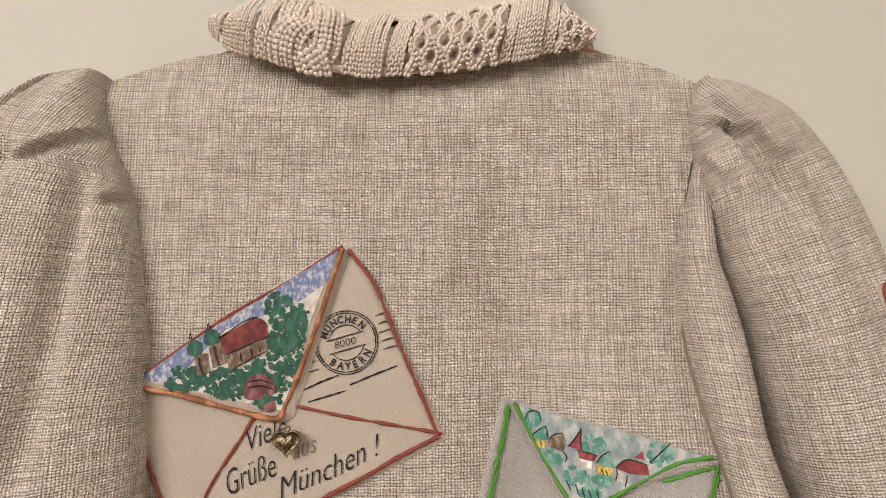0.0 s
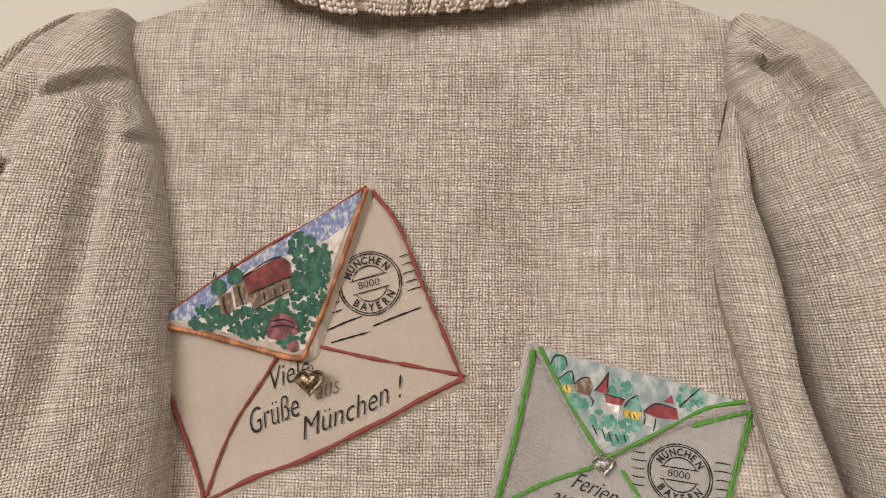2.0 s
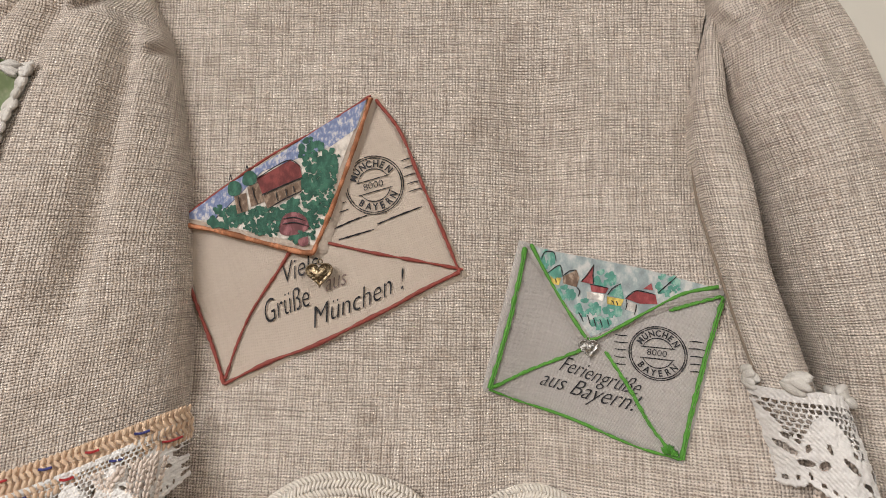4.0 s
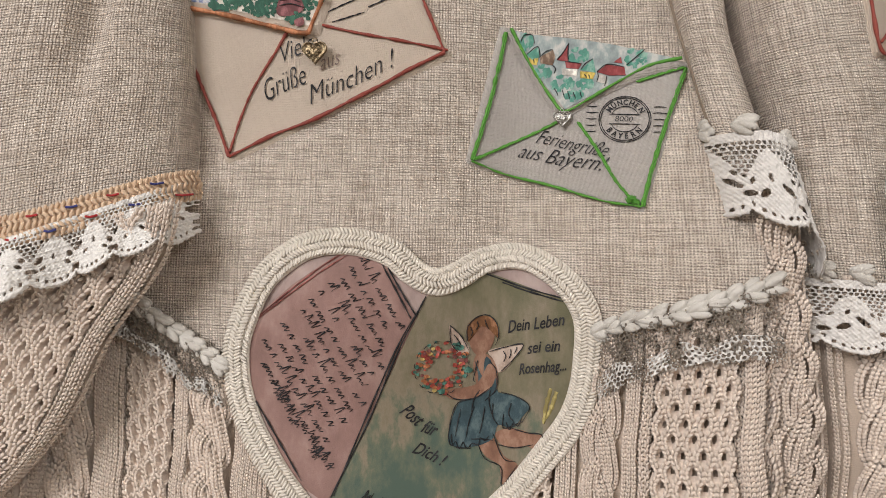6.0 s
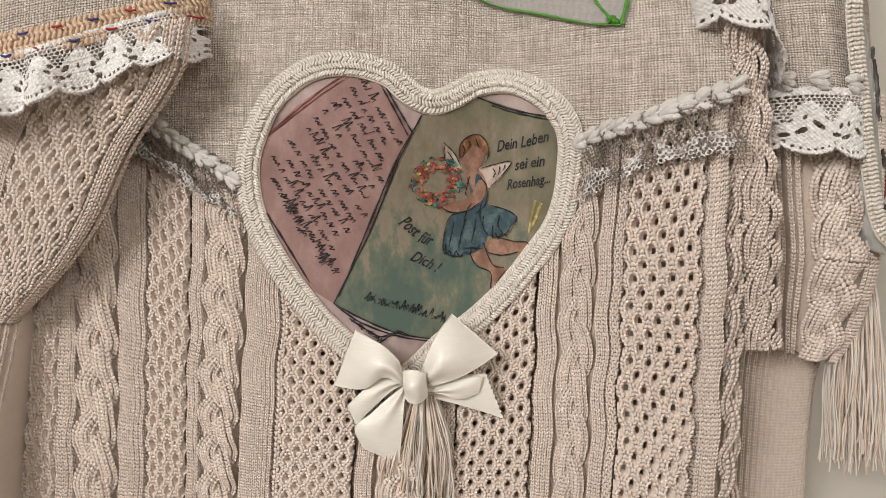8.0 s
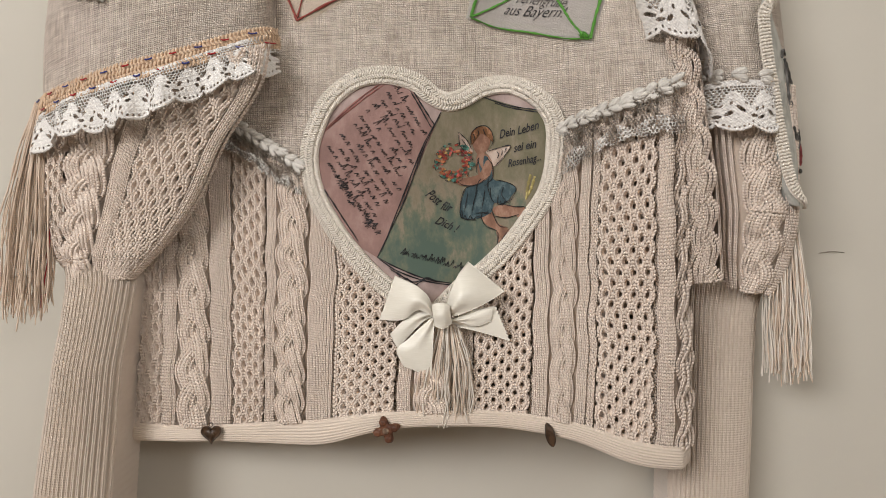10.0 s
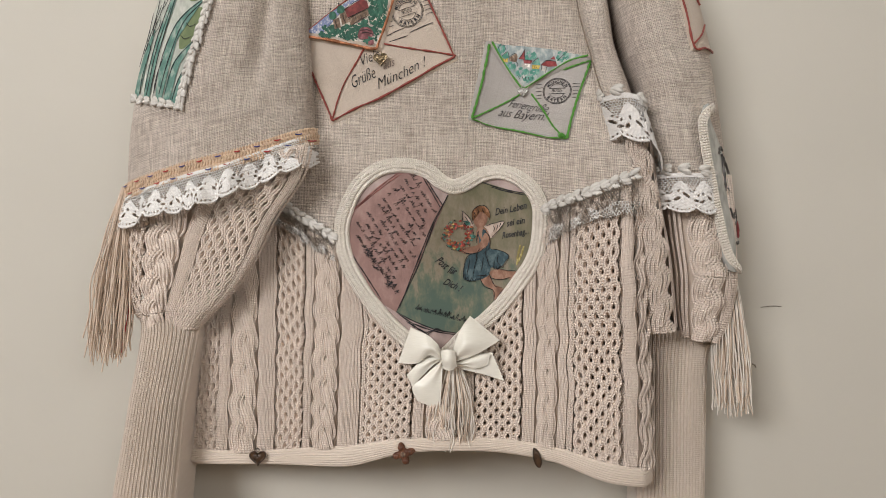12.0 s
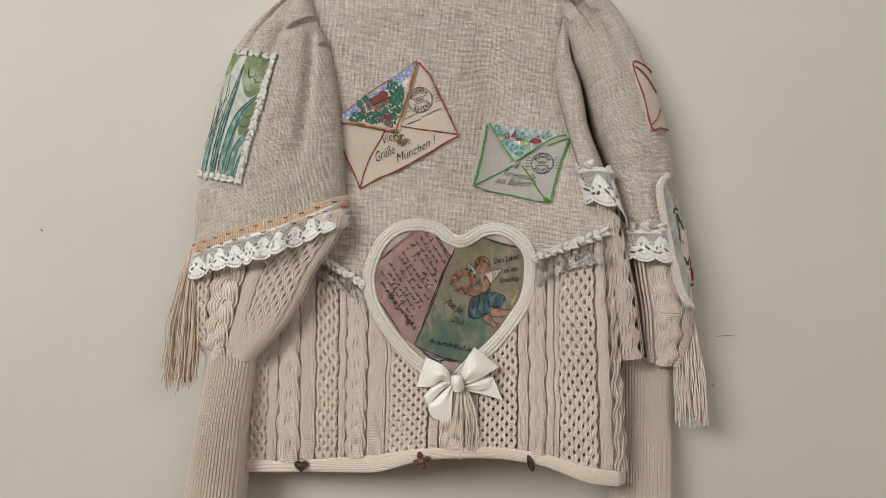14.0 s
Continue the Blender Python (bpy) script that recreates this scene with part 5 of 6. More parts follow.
strokes("ink_outline", body, [[tuple(wc + 0.0175 * np.array([math.cos(a + k), math.sin(a + k)]) * (1 + 0.1 * math.sin(k * 30))) for k in (0, 0.1, 0.2)] for a in np.arange(0, 6.2, 0.42)], 0.0006, INK, wreath, "", 0.0062, 6)
strokes("yellow_wash", body, [[(0.0692, 1.2122), (0.0660, 1.1998), (0.0644, 1.1890)], [(0.0728, 1.2105), (0.0695, 1.1998), (0.0661, 1.1926)]], 0.0035, painted("yellow_ochre_paint", (0.34, 0.28, 0.10)), card, "", 0.0043, 10)
# its wide plaited border
per = 0.86
braid("heart_braid", body, heart_mid, per, BAND, 4, 0.0026, SATIN_CORD, jumper, "wide ivory satin braid round the heart", 0.0048, 0.0030)
cord("braid_rim", body, [tuple(p) for p in inset(hc, BAND * 0.05)(np.linspace(0, 1, 60, endpoint=False))], 0.0012, SATIN_CORD, jumper, off=0.004, n=260, loop=True, wobble=0.2)
cord("braid_rim", body, [tuple(p) for p in inset(hc, BAND * 0.97)(np.linspace(0, 1, 60, endpoint=False))], 0.0012, SATIN_CORD, jumper, off=0.0042, n=260, loop=True, wobble=0.2)


# ---- envelopes ----
def stamp(surf, centre, r, angle, parent, seed=0):
    """A round postmark with its lines of cancellation."""
    c = np.array(centre)
    rot = lambda a, rr: tuple(c + rr * np.array([math.cos(a), math.sin(a)]))
    ring = [[rot(a0 + k * 0.14, r * q) for k in range(6)] for q in (1.0, 0.93) for a0 in np.arange(0, 6.28, 0.68)]
    inner = [[rot(radians(angle) + s * (0.35 + 0.4 * k), r * 0.56) for k in range(7)] for s in (1, -1)]
    d, u = np.array([math.cos(radians(angle)), math.sin(radians(angle))]), np.array([-math.sin(radians(angle)), math.cos(radians(angle))])
    bars = [[tuple(c + u * h * r - d * r * 0.6), tuple(c + u * h * r), tuple(c + u * h * r + d * r * 0.6)] for h in (0.2, -0.22)]
    rs3 = np.random.RandomState(seed)
    for h in (0.55, 0.28, 0.0, -0.28, -0.55):
        x = rs3.uniform(0, 0.1)
        bars.append([tuple(c + u * h * r + d * r * (1.05 + x)), tuple(c + u * (h + 0.02) * r + d * r * 1.3), tuple(c + u * h * r + d * r * (1.62 - x))])
        bars.append([tuple(c + u * h * r - d * r * (1.05 + x)), tuple(c + u * (h - 0.02) * r - d * r * 1.3), tuple(c + u * h * r - d * r * (1.55 - x))])
    mark = strokes("postmark", surf, ring + inner + bars, 0.0007, INK, parent, "round black postmark with wavy bars", 0.0033, 10)
    for word, mid, flip in (("MÜNCHEN", 90, 1), ("BAYERN", -90, -1)):
        for i, ch in enumerate(word):
            a = mid - flip * (i - (len(word) - 1) / 2) * 19
            q = c + r * (0.62 if flip > 0 else 0.86) * np.array([math.cos(radians(a + angle)), math.sin(radians(a + angle))])
            tw = a + angle - 90 if flip > 0 else a + angle + 90
            q = q - 0.10 * r * np.array([math.cos(radians(tw)), math.sin(radians(tw))])
            writing("lettering", surf, ch, tuple(q), r * 0.33, tw, INK, mark, off=0.0034, shear=0, wide=0.85, thin=0.025)
    q = c - d * r * 0.40 - u * r * 0.11
    writing("lettering", surf, "8000", tuple(q), r * 0.34, angle, INK, mark, off=0.0034, shear=0.1, wide=1.05)
    return mark


def heart_charm(name, surf, at, size, material, parent, label, tilt=0.0, off=0.006, flower=True):
    """A pressed heart pendant with a raised rim, leaves and a ring."""
    t = np.linspace(0, 2 * np.pi, 41)[:-1]
    hx, hz = 16 * np.sin(t) ** 3 / 17, (13 * np.cos(t) - 5 * np.cos(2 * t) - 2 * np.cos(3 * t) - np.cos(4 * t)) / 17 + 0.12
    ca, sa = math.cos(tilt), math.sin(tilt)
    o = np.stack([hx * ca - hz * sa, hx * sa + hz * ca], -1) * size / 2
    base = onto(surf, np.array([at]), off)[0]
    rings = [(1.0, 0.0), (1.03, 0.10), (0.98, 0.17), (0.90, 0.15), (0.84, 0.11), (0.5, 0.17), (0.2, 0.2), (0.001, 0.2)]
    v = np.concatenate([np.stack([base[0] + o[:, 0] * k, base[1] - size * h + 0 * o[:, 0], base[2] + o[:, 1] * k], -1) for k, h in rings])
    ob = link(name, v, grid_faces(len(rings), len(o), True), material, parent, label)
    bits = []
    for i in range(18 if flower else 6):
        a = i * 2.4
        rr = size * 0.33 * math.sqrt((i + 0.5) / 18)
        c = base + np.array([rr * math.cos(a), -size * 0.18, rr * math.sin(a) * 0.8 + size * 0.04])
        bits.append(leaves([c], [c + np.array([math.cos(a * 1.7), -0.1, math.sin(a * 1.7)]) * size * 0.12], [[0, -1, 0]], size * 0.06, size * 0.06))
    vb, fb = join(bits)
    link("relief", vb, fb, material, ob)
    t2 = np.linspace(0, 2 * np.pi, 20)
    top = base + np.array([0, -size * 0.05, size * 0.42])
    p = top + np.stack([np.cos(t2) * size * 0.09, 0 * t2, np.sin(t2) * size * 0.09 + size * 0.05], -1)
    vr, fr = tube_data(p, size * 0.025)
    link("ring", vr, fr, material, ob)
    return ob


BRASS, PEWTER = metal("antique_brass", (0.34, 0.26, 0.16)), metal("antique_silver", (0.72, 0.70, 0.66))
WHITE_PAINT = painted("white_ground_paint", (0.66, 0.60, 0.53), 0.3, (0.74, 0.69, 0.62))
A4 = [(-0.1865, 1.4605), (-0.0550, 1.5485), (0.0035, 1.4300), (-0.1500, 1.3565)]
env_a = patch("envelope", body, A4, 0.0022, COTTON, jumper, "cream cotton envelope with red piping", 48, 60, 0.0003)
Q = [(-0.0563, 1.5409), (-0.0032, 1.4328), (-0.1473, 1.3621), (-0.1764, 1.4368), (-0.1728, 1.4268)]
cord("piping", body, [Q[0], *[(-0.0411, 1.5209), (-0.0277, 1.4899), (-0.0121, 1.4547)], Q[1]], 0.0011, RED_CORD, env_a, off=0.0036, n=80, wobble=0.25, seed=1)
cord("piping", body, [Q[1], *[(-0.0271, 1.4207), (-0.0424, 1.4119), (-0.0663, 1.3998), (-0.0925, 1.3865), (-0.1188, 1.3765)], Q[2]], 0.0012, RED_CORD, env_a, off=0.0036, n=90, wobble=0.3, seed=2)
cord("piping", body, [Q[2], *[(-0.1566, 1.3861), (-0.1647, 1.4059), (-0.1728, 1.4268), (-0.1787, 1.4434)]], 0.0012, RED_CORD, env_a, off=0.0036, n=60, wobble=0.3, seed=3)
cord("piping", body, [(-0.0010, 1.4345), (-0.0273, 1.4393), (-0.0580, 1.4447), (-0.0845, 1.4502)], 0.0009, RED_CORD, env_a, off=0.0034, n=60, wobble=0.3, seed=4)
cord("piping", body, [(-0.1470, 1.3654), (-0.1411, 1.3862), (-0.1325, 1.4060), (-0.1152, 1.4325), (-0.1076, 1.4457)], 0.0009, RED_CORD, env_a, off=0.0034, n=60, wobble=0.3, seed=5)
writing("lettering", body, "Viele", [(-0.1124, 1.4237)][0], 0.0175, 24, INK, env_a, off=0.0034, wide=0.72)
writing("lettering", body, "Grüße", [(-0.1231, 1.3991)][0], 0.0200, 24, INK, env_a, off=0.0034, wide=0.60)
writing("lettering", body, "aus", [(-0.0859, 1.4198)][0], 0.0150, 18, FADED_INK, env_a, off=0.0034, wide=0.72)
writing("lettering", body, "München !", [(-0.0931, 1.3970)][0], 0.0175, 24, INK, env_a, off=0.0034, wide=0.84)
stamp(body, [(-0.0562, 1.4866)][0], 0.0182, 16, env_a, 1)
strokes("cancel_line", body, [[(-0.0538, 1.4623), (-0.0407, 1.4678), (-0.0265, 1.4733)], [(-0.0779, 1.4524), (-0.0669, 1.4557), (-0.0560, 1.4590)], [(-0.0813, 1.4590), (-0.0692, 1.4645), (-0.0604, 1.4678)]], 0.0011, INK, env_a, "", 0.0030, 16)
def dabs(name, surf, outline, count, size, material, parent, off, seed=0, label=""):
    """Foliage put on with the tip of a brush: many small uneven dabs within an outline."""
    rs4 = np.random.RandomState(seed)
    q = closed(outline)(np.linspace(0, 1, 60, endpoint=False))
    c = q.mean(0)
    out = []
    for i in range(count):
        at = c + (q[rs4.randint(60)] - c) * math.sqrt(rs4.rand())
        r = size * rs4.uniform(0.5, 1.2)
        a = np.linspace(0, 2 * np.pi, 9)[:-1]
        rim = at + np.stack([np.cos(a), np.sin(a)], -1) * (r * rs4.uniform(0.6, 1.2, 8))[:, None]
        pts = onto(surf, np.concatenate([at[None], rim]), off + i * 0.000004)
        out.append((pts, np.array([(0, 1 + (k + 1) % 8, 1 + k) for k in range(8)])))
    v, f = join(out)
    return link(name, v, f, material, parent, label)


# its painted flap
flap = blob("flap", body, [(-0.1802, 1.4623), (-0.1780, 1.4638), (-0.1184, 1.5067), (-0.0579, 1.5449), (-0.0546, 1.5420), (-0.0706, 1.4899), (-0.0855, 1.4436), (-0.0921, 1.4409), (-0.1154, 1.4453), (-0.1488, 1.4534), (-0.1797, 1.4589)], 0.0068, COTTON, env_a, "painted triangular flap with rust edges", False, 8, 90, edge=0.0028, centre=[(-0.1092, 1.4833)][0])
blob("white_ground", body, [(-0.1735, 1.4652), (-0.1162, 1.5044), (-0.0623, 1.5387), (-0.0784, 1.4922), (-0.0911, 1.4480), (-0.1266, 1.4557)], 0.0072, WHITE_PAINT, flap, "", False, 6, 50)
SKY = painted("blue_sky_paint", (0.20, 0.25, 0.42), 0.5, (0.60, 0.58, 0.58), scale=420)
blob("painted_sky", body, [(-0.1757, 1.4652), (-0.1493, 1.4845), (-0.1162, 1.5044), (-0.0898, 1.5221), (-0.0616, 1.5398), (-0.0676, 1.5210), (-0.0830, 1.5099), (-0.0941, 1.5166), (-0.1095, 1.5011), (-0.1294, 1.4945), (-0.1491, 1.4745), (-0.1556, 1.4634)], 0.0074, SKY, flap, "", False, 6, 60, centre=[(-0.1249, 1.4944)][0])
TREE_G = painted("dark_green_paint", (0.022, 0.10, 0.065), 0.5, (0.05, 0.17, 0.11), scale=260)
TREE_D = painted("dabbed_green_paint", (0.03, 0.12, 0.08), 0.5, (0.50, 0.50, 0.43), scale=420)
for i, pts in enumerate(([(-0.1028, 1.5033), (-0.0996, 1.5133), (-0.0919, 1.5148), (-0.0856, 1.5066), (-0.0873, 1.4977), (-0.0961, 1.4944)], [(-0.0895, 1.5010), (-0.0830, 1.5077), (-0.0774, 1.5032), (-0.0795, 1.4955), (-0.0872, 1.4933)], [(-0.1005, 1.4900), (-0.0939, 1.4955), (-0.0850, 1.4944), (-0.0827, 1.4855), (-0.0915, 1.4811), (-0.0999, 1.4833)], [(-0.1590, 1.4623), (-0.1535, 1.4712), (-0.1402, 1.4723), (-0.1334, 1.4656), (-0.1422, 1.4601), (-0.1533, 1.4601)], [(-0.1157, 1.4700), (-0.1091, 1.4756), (-0.0980, 1.4745), (-0.0935, 1.4678), (-0.1045, 1.4612), (-0.1134, 1.4623)])):
    dabs("painted_tree", body, pts, 60, 0.0021, TREE_G, flap, 0.0076, i)
for pts in ([(-0.1344, 1.4601), (-0.1290, 1.4712), (-0.1157, 1.4712), (-0.1112, 1.4612), (-0.1199, 1.4557), (-0.1299, 1.4557)], [(-0.1003, 1.4811), (-0.0849, 1.4877), (-0.0804, 1.4767), (-0.0868, 1.4590), (-0.0945, 1.4568), (-0.0991, 1.4678)]):
    dabs("painted_shrub", body, pts, 90, 0.0017, TREE_G, flap, 0.0075, 9)
ROOF, STONE = painted("brick_red_paint", (0.17, 0.032, 0.03), 0.3, (0.24, 0.05, 0.045)), painted("brown_stone_paint", (0.16, 0.10, 0.065), 0.6, (0.40, 0.30, 0.22), scale=300)
blob("painted_wall", body, [(-0.1425, 1.4789), (-0.1348, 1.4811), (-0.1330, 1.4700), (-0.1401, 1.4678)], 0.0079, STONE, flap, "", False, 3, 20)
blob("painted_wall", body, [(-0.1341, 1.4845), (-0.1266, 1.4878), (-0.1236, 1.4756), (-0.1313, 1.4723)], 0.0079, STONE, flap, "", False, 3, 20)
blob("painted_wall", body, [(-0.1243, 1.4789), (-0.1015, 1.4889), (-0.1008, 1.4822), (-0.1213, 1.4712)], 0.0079, STONE, flap, "", False, 3, 20)
blob("painted_roof", body, [(-0.1282, 1.4896), (-0.1084, 1.5011), (-0.1023, 1.4977), (-0.1005, 1.4904), (-0.1243, 1.4798)], 0.0081, ROOF, flap, "", False, 3, 24)
for pts in ([(-0.1466, 1.4823), (-0.1453, 1.4874), (-0.1404, 1.4882), (-0.1377, 1.4845), (-0.1392, 1.4800), (-0.1447, 1.4794)], [(-0.1371, 1.4878), (-0.1356, 1.4934), (-0.1312, 1.4945), (-0.1280, 1.4909), (-0.1293, 1.4867), (-0.1348, 1.4856)]):
    blob("painted_dome", body, pts, 0.0082, TREE_G, flap)
PLUM = painted("plum_brown_paint", (0.17, 0.055, 0.06), 0.4)
blob("painted_hut", body, [(-0.1129, 1.4557), (-0.1117, 1.4656), (-0.1057, 1.4689), (-0.0984, 1.4661), (-0.0961, 1.4590), (-0.1044, 1.4546)], 0.0082, PLUM, flap)
blob("painted_hut", body, [(-0.1022, 1.4513), (-0.0967, 1.4535), (-0.0960, 1.4491), (-0.0999, 1.4475)], 0.0083, PLUM, flap)
dabs("painted_shrub", body, [(-0.1077, 1.4524), (-0.1045, 1.4572), (-0.0934, 1.4568), (-0.0923, 1.4535), (-0.0999, 1.4502)], 30, 0.0016, TREE_G, flap, 0.0081, 12)
dabs("painted_shrub", body, [(-0.0982, 1.4900), (-0.0850, 1.4966), (-0.0794, 1.4899), (-0.0847, 1.4700), (-0.0934, 1.4590), (-0.1003, 1.4745)], 110, 0.0015, TREE_G, flap, 0.0074, 13)
dabs("painted_shrub", body, [(-0.1534, 1.4645), (-0.1335, 1.4700), (-0.1091, 1.4711), (-0.0935, 1.4634), (-0.1066, 1.4546), (-0.1333, 1.4568)], 120, 0.0016, TREE_G, flap, 0.0074, 14)
strokes("ink_outline", body, [[(-0.1282, 1.4896), (-0.1084, 1.5011), (-0.1017, 1.4971)], [(-0.1243, 1.4798), (-0.1115, 1.4855), (-0.1005, 1.4904)], [(-0.1197, 1.4712), (-0.1114, 1.4767), (-0.1008, 1.4818)], [(-0.1392, 1.4789), (-0.1384, 1.4734), (-0.1368, 1.4689)], [(-0.1304, 1.4845), (-0.1292, 1.4789), (-0.1269, 1.4734)], [(-0.1112, 1.4645), (-0.1046, 1.4656), (-0.0979, 1.4634)], [(-0.1116, 1.4612), (-0.1045, 1.4623), (-0.0961, 1.4601)], [(-0.1453, 1.4883), (-0.1445, 1.4923), (-0.1438, 1.4889)], [(-0.1349, 1.4945), (-0.1343, 1.4978), (-0.1334, 1.4949)], [(-0.1159, 1.4811), (-0.1154, 1.4778), (-0.1147, 1.4756)], [(-0.1103, 1.4833), (-0.1096, 1.4800), (-0.1092, 1.4778)], [(-0.1059, 1.4851), (-0.1052, 1.4829), (-0.1048, 1.4811)]], 0.0008, INK, flap, "", 0.0088, 10)
cord("rust_edge", body, [(-0.1761, 1.4612), (-0.1488, 1.4563), (-0.1154, 1.4479), (-0.0943, 1.4436), (-0.0907, 1.4502), (-0.0825, 1.4700), (-0.0718, 1.4988), (-0.0590, 1.5409)], 0.0016, RUST_PAINT, flap, off=0.0072, n=120, wobble=0.2, seed=7)
cord("rust_edge", body, [(-0.1775, 1.4645), (-0.1493, 1.4849), (-0.1184, 1.5055), (-0.0876, 1.5232), (-0.0590, 1.5427)], 0.0008, RED_CORD, flap, off=0.0066, n=100, wobble=0.25, seed=8)
heart_charm("heart_charm", body, (-0.0885, 1.4300), 0.0175, BRASS, env_a, "small brass heart pendant with flowers", 0.05, 0.0075)

B4 = [(0.0345, 1.4545), (0.1545, 1.4215), (0.1220, 1.3255), (0.0105, 1.3595)]
env_b = patch("envelope", body, B4, 0.0022, GREY_COTTON, jumper, "pale grey cotton envelope with green piping", 44, 50, 0.0003)
for i, (pts, r) in enumerate((([(0.0375, 1.4492), (0.0335, 1.4294), (0.0254, 1.3963), (0.0149, 1.3618)], 0.0013), ([(0.0149, 1.3609), (0.0338, 1.3537), (0.0664, 1.3450), (0.1005, 1.3331), (0.1207, 1.3292)], 0.0012), ([(0.1215, 1.3292), (0.1280, 1.3544), (0.1394, 1.3871), (0.1516, 1.4174)], 0.0012), ([(0.0157, 1.3618), (0.0386, 1.3718), (0.0582, 1.3793), (0.0745, 1.3867)], 0.0011), ([(0.0859, 1.3852), (0.0973, 1.3656), (0.1070, 1.3461), (0.1175, 1.3316)], 0.0010), ([(0.1135, 1.3324), (0.1159, 1.3340), (0.1191, 1.3308)], 0.0028), ([(0.1508, 1.4182), (0.1395, 1.4152), (0.1298, 1.4124), (0.1217, 1.4099)], 0.0012))):
    r *= 0.78
    cord("piping", body, pts, r, GREEN_CORD, env_b, off=0.0034, n=70, wobble=0.35, seed=20 + i)
    cord("piping", body, [(x + 0.0012, z - 0.0003) for x, z in pts], r * 0.55, GREEN_CORD, env_b, off=0.0038, n=70, wobble=0.5, seed=40 + i)
writing("lettering", body, "Feriengrüße", [(0.0590, 1.3732)][0], 0.0135, -16, INK, env_b, off=0.0034, wide=0.68)
writing("lettering", body, "aus Bayern!", [(0.0468, 1.3639)][0], 0.0145, -13, INK, env_b, off=0.0034, wide=0.80)
stamp(body, [(0.1139, 1.3853)][0], 0.0152, -5, env_b, 2)
TEAL_SKY = painted("pale_blue_wash", (0.32, 0.38, 0.38), 0.5, (0.55, 0.55, 0.52), scale=140)
flap_b = blob("flap", body, [(0.0358, 1.4534), (0.0662, 1.4451), (0.1071, 1.4361), (0.1533, 1.4215), (0.1524, 1.4190), (0.1233, 1.4115), (0.0989, 1.4000), (0.0810, 1.3892), (0.0721, 1.3908), (0.0581, 1.4162)], 0.0066, GREY_COTTON, env_b, "painted triangular flap with green edges", False, 8, 90, edge=0.0028, centre=[(0.0859, 1.4213)][0])
blob("painted_sky", body, [(0.0441, 1.4492), (0.0744, 1.4427), (0.1071, 1.4345), (0.1444, 1.4231), (0.1217, 1.4148), (0.0973, 1.4024), (0.0794, 1.3933), (0.0647, 1.4146)], 0.0071, TEAL_SKY, flap_b, "", False, 6, 50, centre=[(0.0859, 1.4229)][0])
AQUA = painted("aqua_green_paint", (0.09, 0.30, 0.23), 0.5, (0.28, 0.46, 0.38), scale=200)
for pts in ([(0.0490, 1.4410), (0.0515, 1.4459), (0.0581, 1.4451), (0.0594, 1.4402), (0.0548, 1.4360), (0.0507, 1.4368)], [(0.0818, 1.4278), (0.0851, 1.4328), (0.0924, 1.4320), (0.0940, 1.4270), (0.0892, 1.4237), (0.0834, 1.4245)], [(0.1152, 1.4230), (0.1176, 1.4288), (0.1249, 1.4296), (0.1295, 1.4255), (0.1257, 1.4189), (0.1176, 1.4189)], [(0.0712, 1.4113), (0.0761, 1.4155), (0.0843, 1.4130), (0.0859, 1.4081), (0.0794, 1.4064), (0.0729, 1.4072)], [(0.0598, 1.4212), (0.0663, 1.4237), (0.0720, 1.4179), (0.0663, 1.4154)], [(0.0867, 1.4098), (0.0940, 1.4123), (0.0965, 1.4073), (0.0908, 1.4057)], [(0.0794, 1.4023), (0.0875, 1.4048), (0.0908, 1.4016), (0.0843, 1.3983)]):
    dabs("painted_tree", body, pts, 34, 0.0016, AQUA, flap_b, 0.0073, 3)
RED_P, YEL_P = painted("scarlet_paint", (0.26, 0.04, 0.042), 0.4, (0.36, 0.09, 0.09)), painted("yellow_paint", (0.42, 0.31, 0.06), 0.4)
PALE_P = painted("off_white_paint", (0.58, 0.55, 0.50), 0.3)
for pts, m, name in (([(0.0540, 1.4327), (0.0622, 1.4374), (0.0633, 1.4303), (0.0581, 1.4286)], AQUA, "painted_roof"), ([(0.0556, 1.4307), (0.0627, 1.4294), (0.0614, 1.4248), (0.0565, 1.4261)], YEL_P, "painted_wall"), ([(0.0638, 1.4303), (0.0720, 1.4344), (0.0736, 1.4295), (0.0720, 1.4237), (0.0638, 1.4261)], STONE, "painted_wall"), ([(0.0745, 1.4270), (0.0815, 1.4374), (0.0810, 1.4254)], RED_P, "painted_spire"), ([(0.0794, 1.4254), (0.0892, 1.4229), (0.0875, 1.4196), (0.0802, 1.4209)], RED_P, "painted_roof"),
                     ([(0.0777, 1.4209), (0.0872, 1.4193), (0.0862, 1.4150), (0.0777, 1.4166)], PALE_P, "painted_wall"), ([(0.0887, 1.4188), (0.0957, 1.4254), (0.0976, 1.4160)], AQUA, "painted_roof"), ([(0.0883, 1.4180), (0.0973, 1.4160), (0.0957, 1.4118), (0.0883, 1.4134)], YEL_P, "painted_wall"), ([(0.0981, 1.4164), (0.1038, 1.4210), (0.1144, 1.4184), (0.1152, 1.4128), (0.1054, 1.4134)], RED_P, "painted_roof"), ([(0.1079, 1.4222), (0.1123, 1.4255), (0.1132, 1.4210)], RED_P, "painted_roof"), ([(0.0986, 1.4156), (0.1041, 1.4131), (0.1030, 1.4082), (0.0981, 1.4098)], PALE_P, "painted_wall")):
    blob(name, body, pts, 0.0076, m, flap_b, "", False, 2, 20)
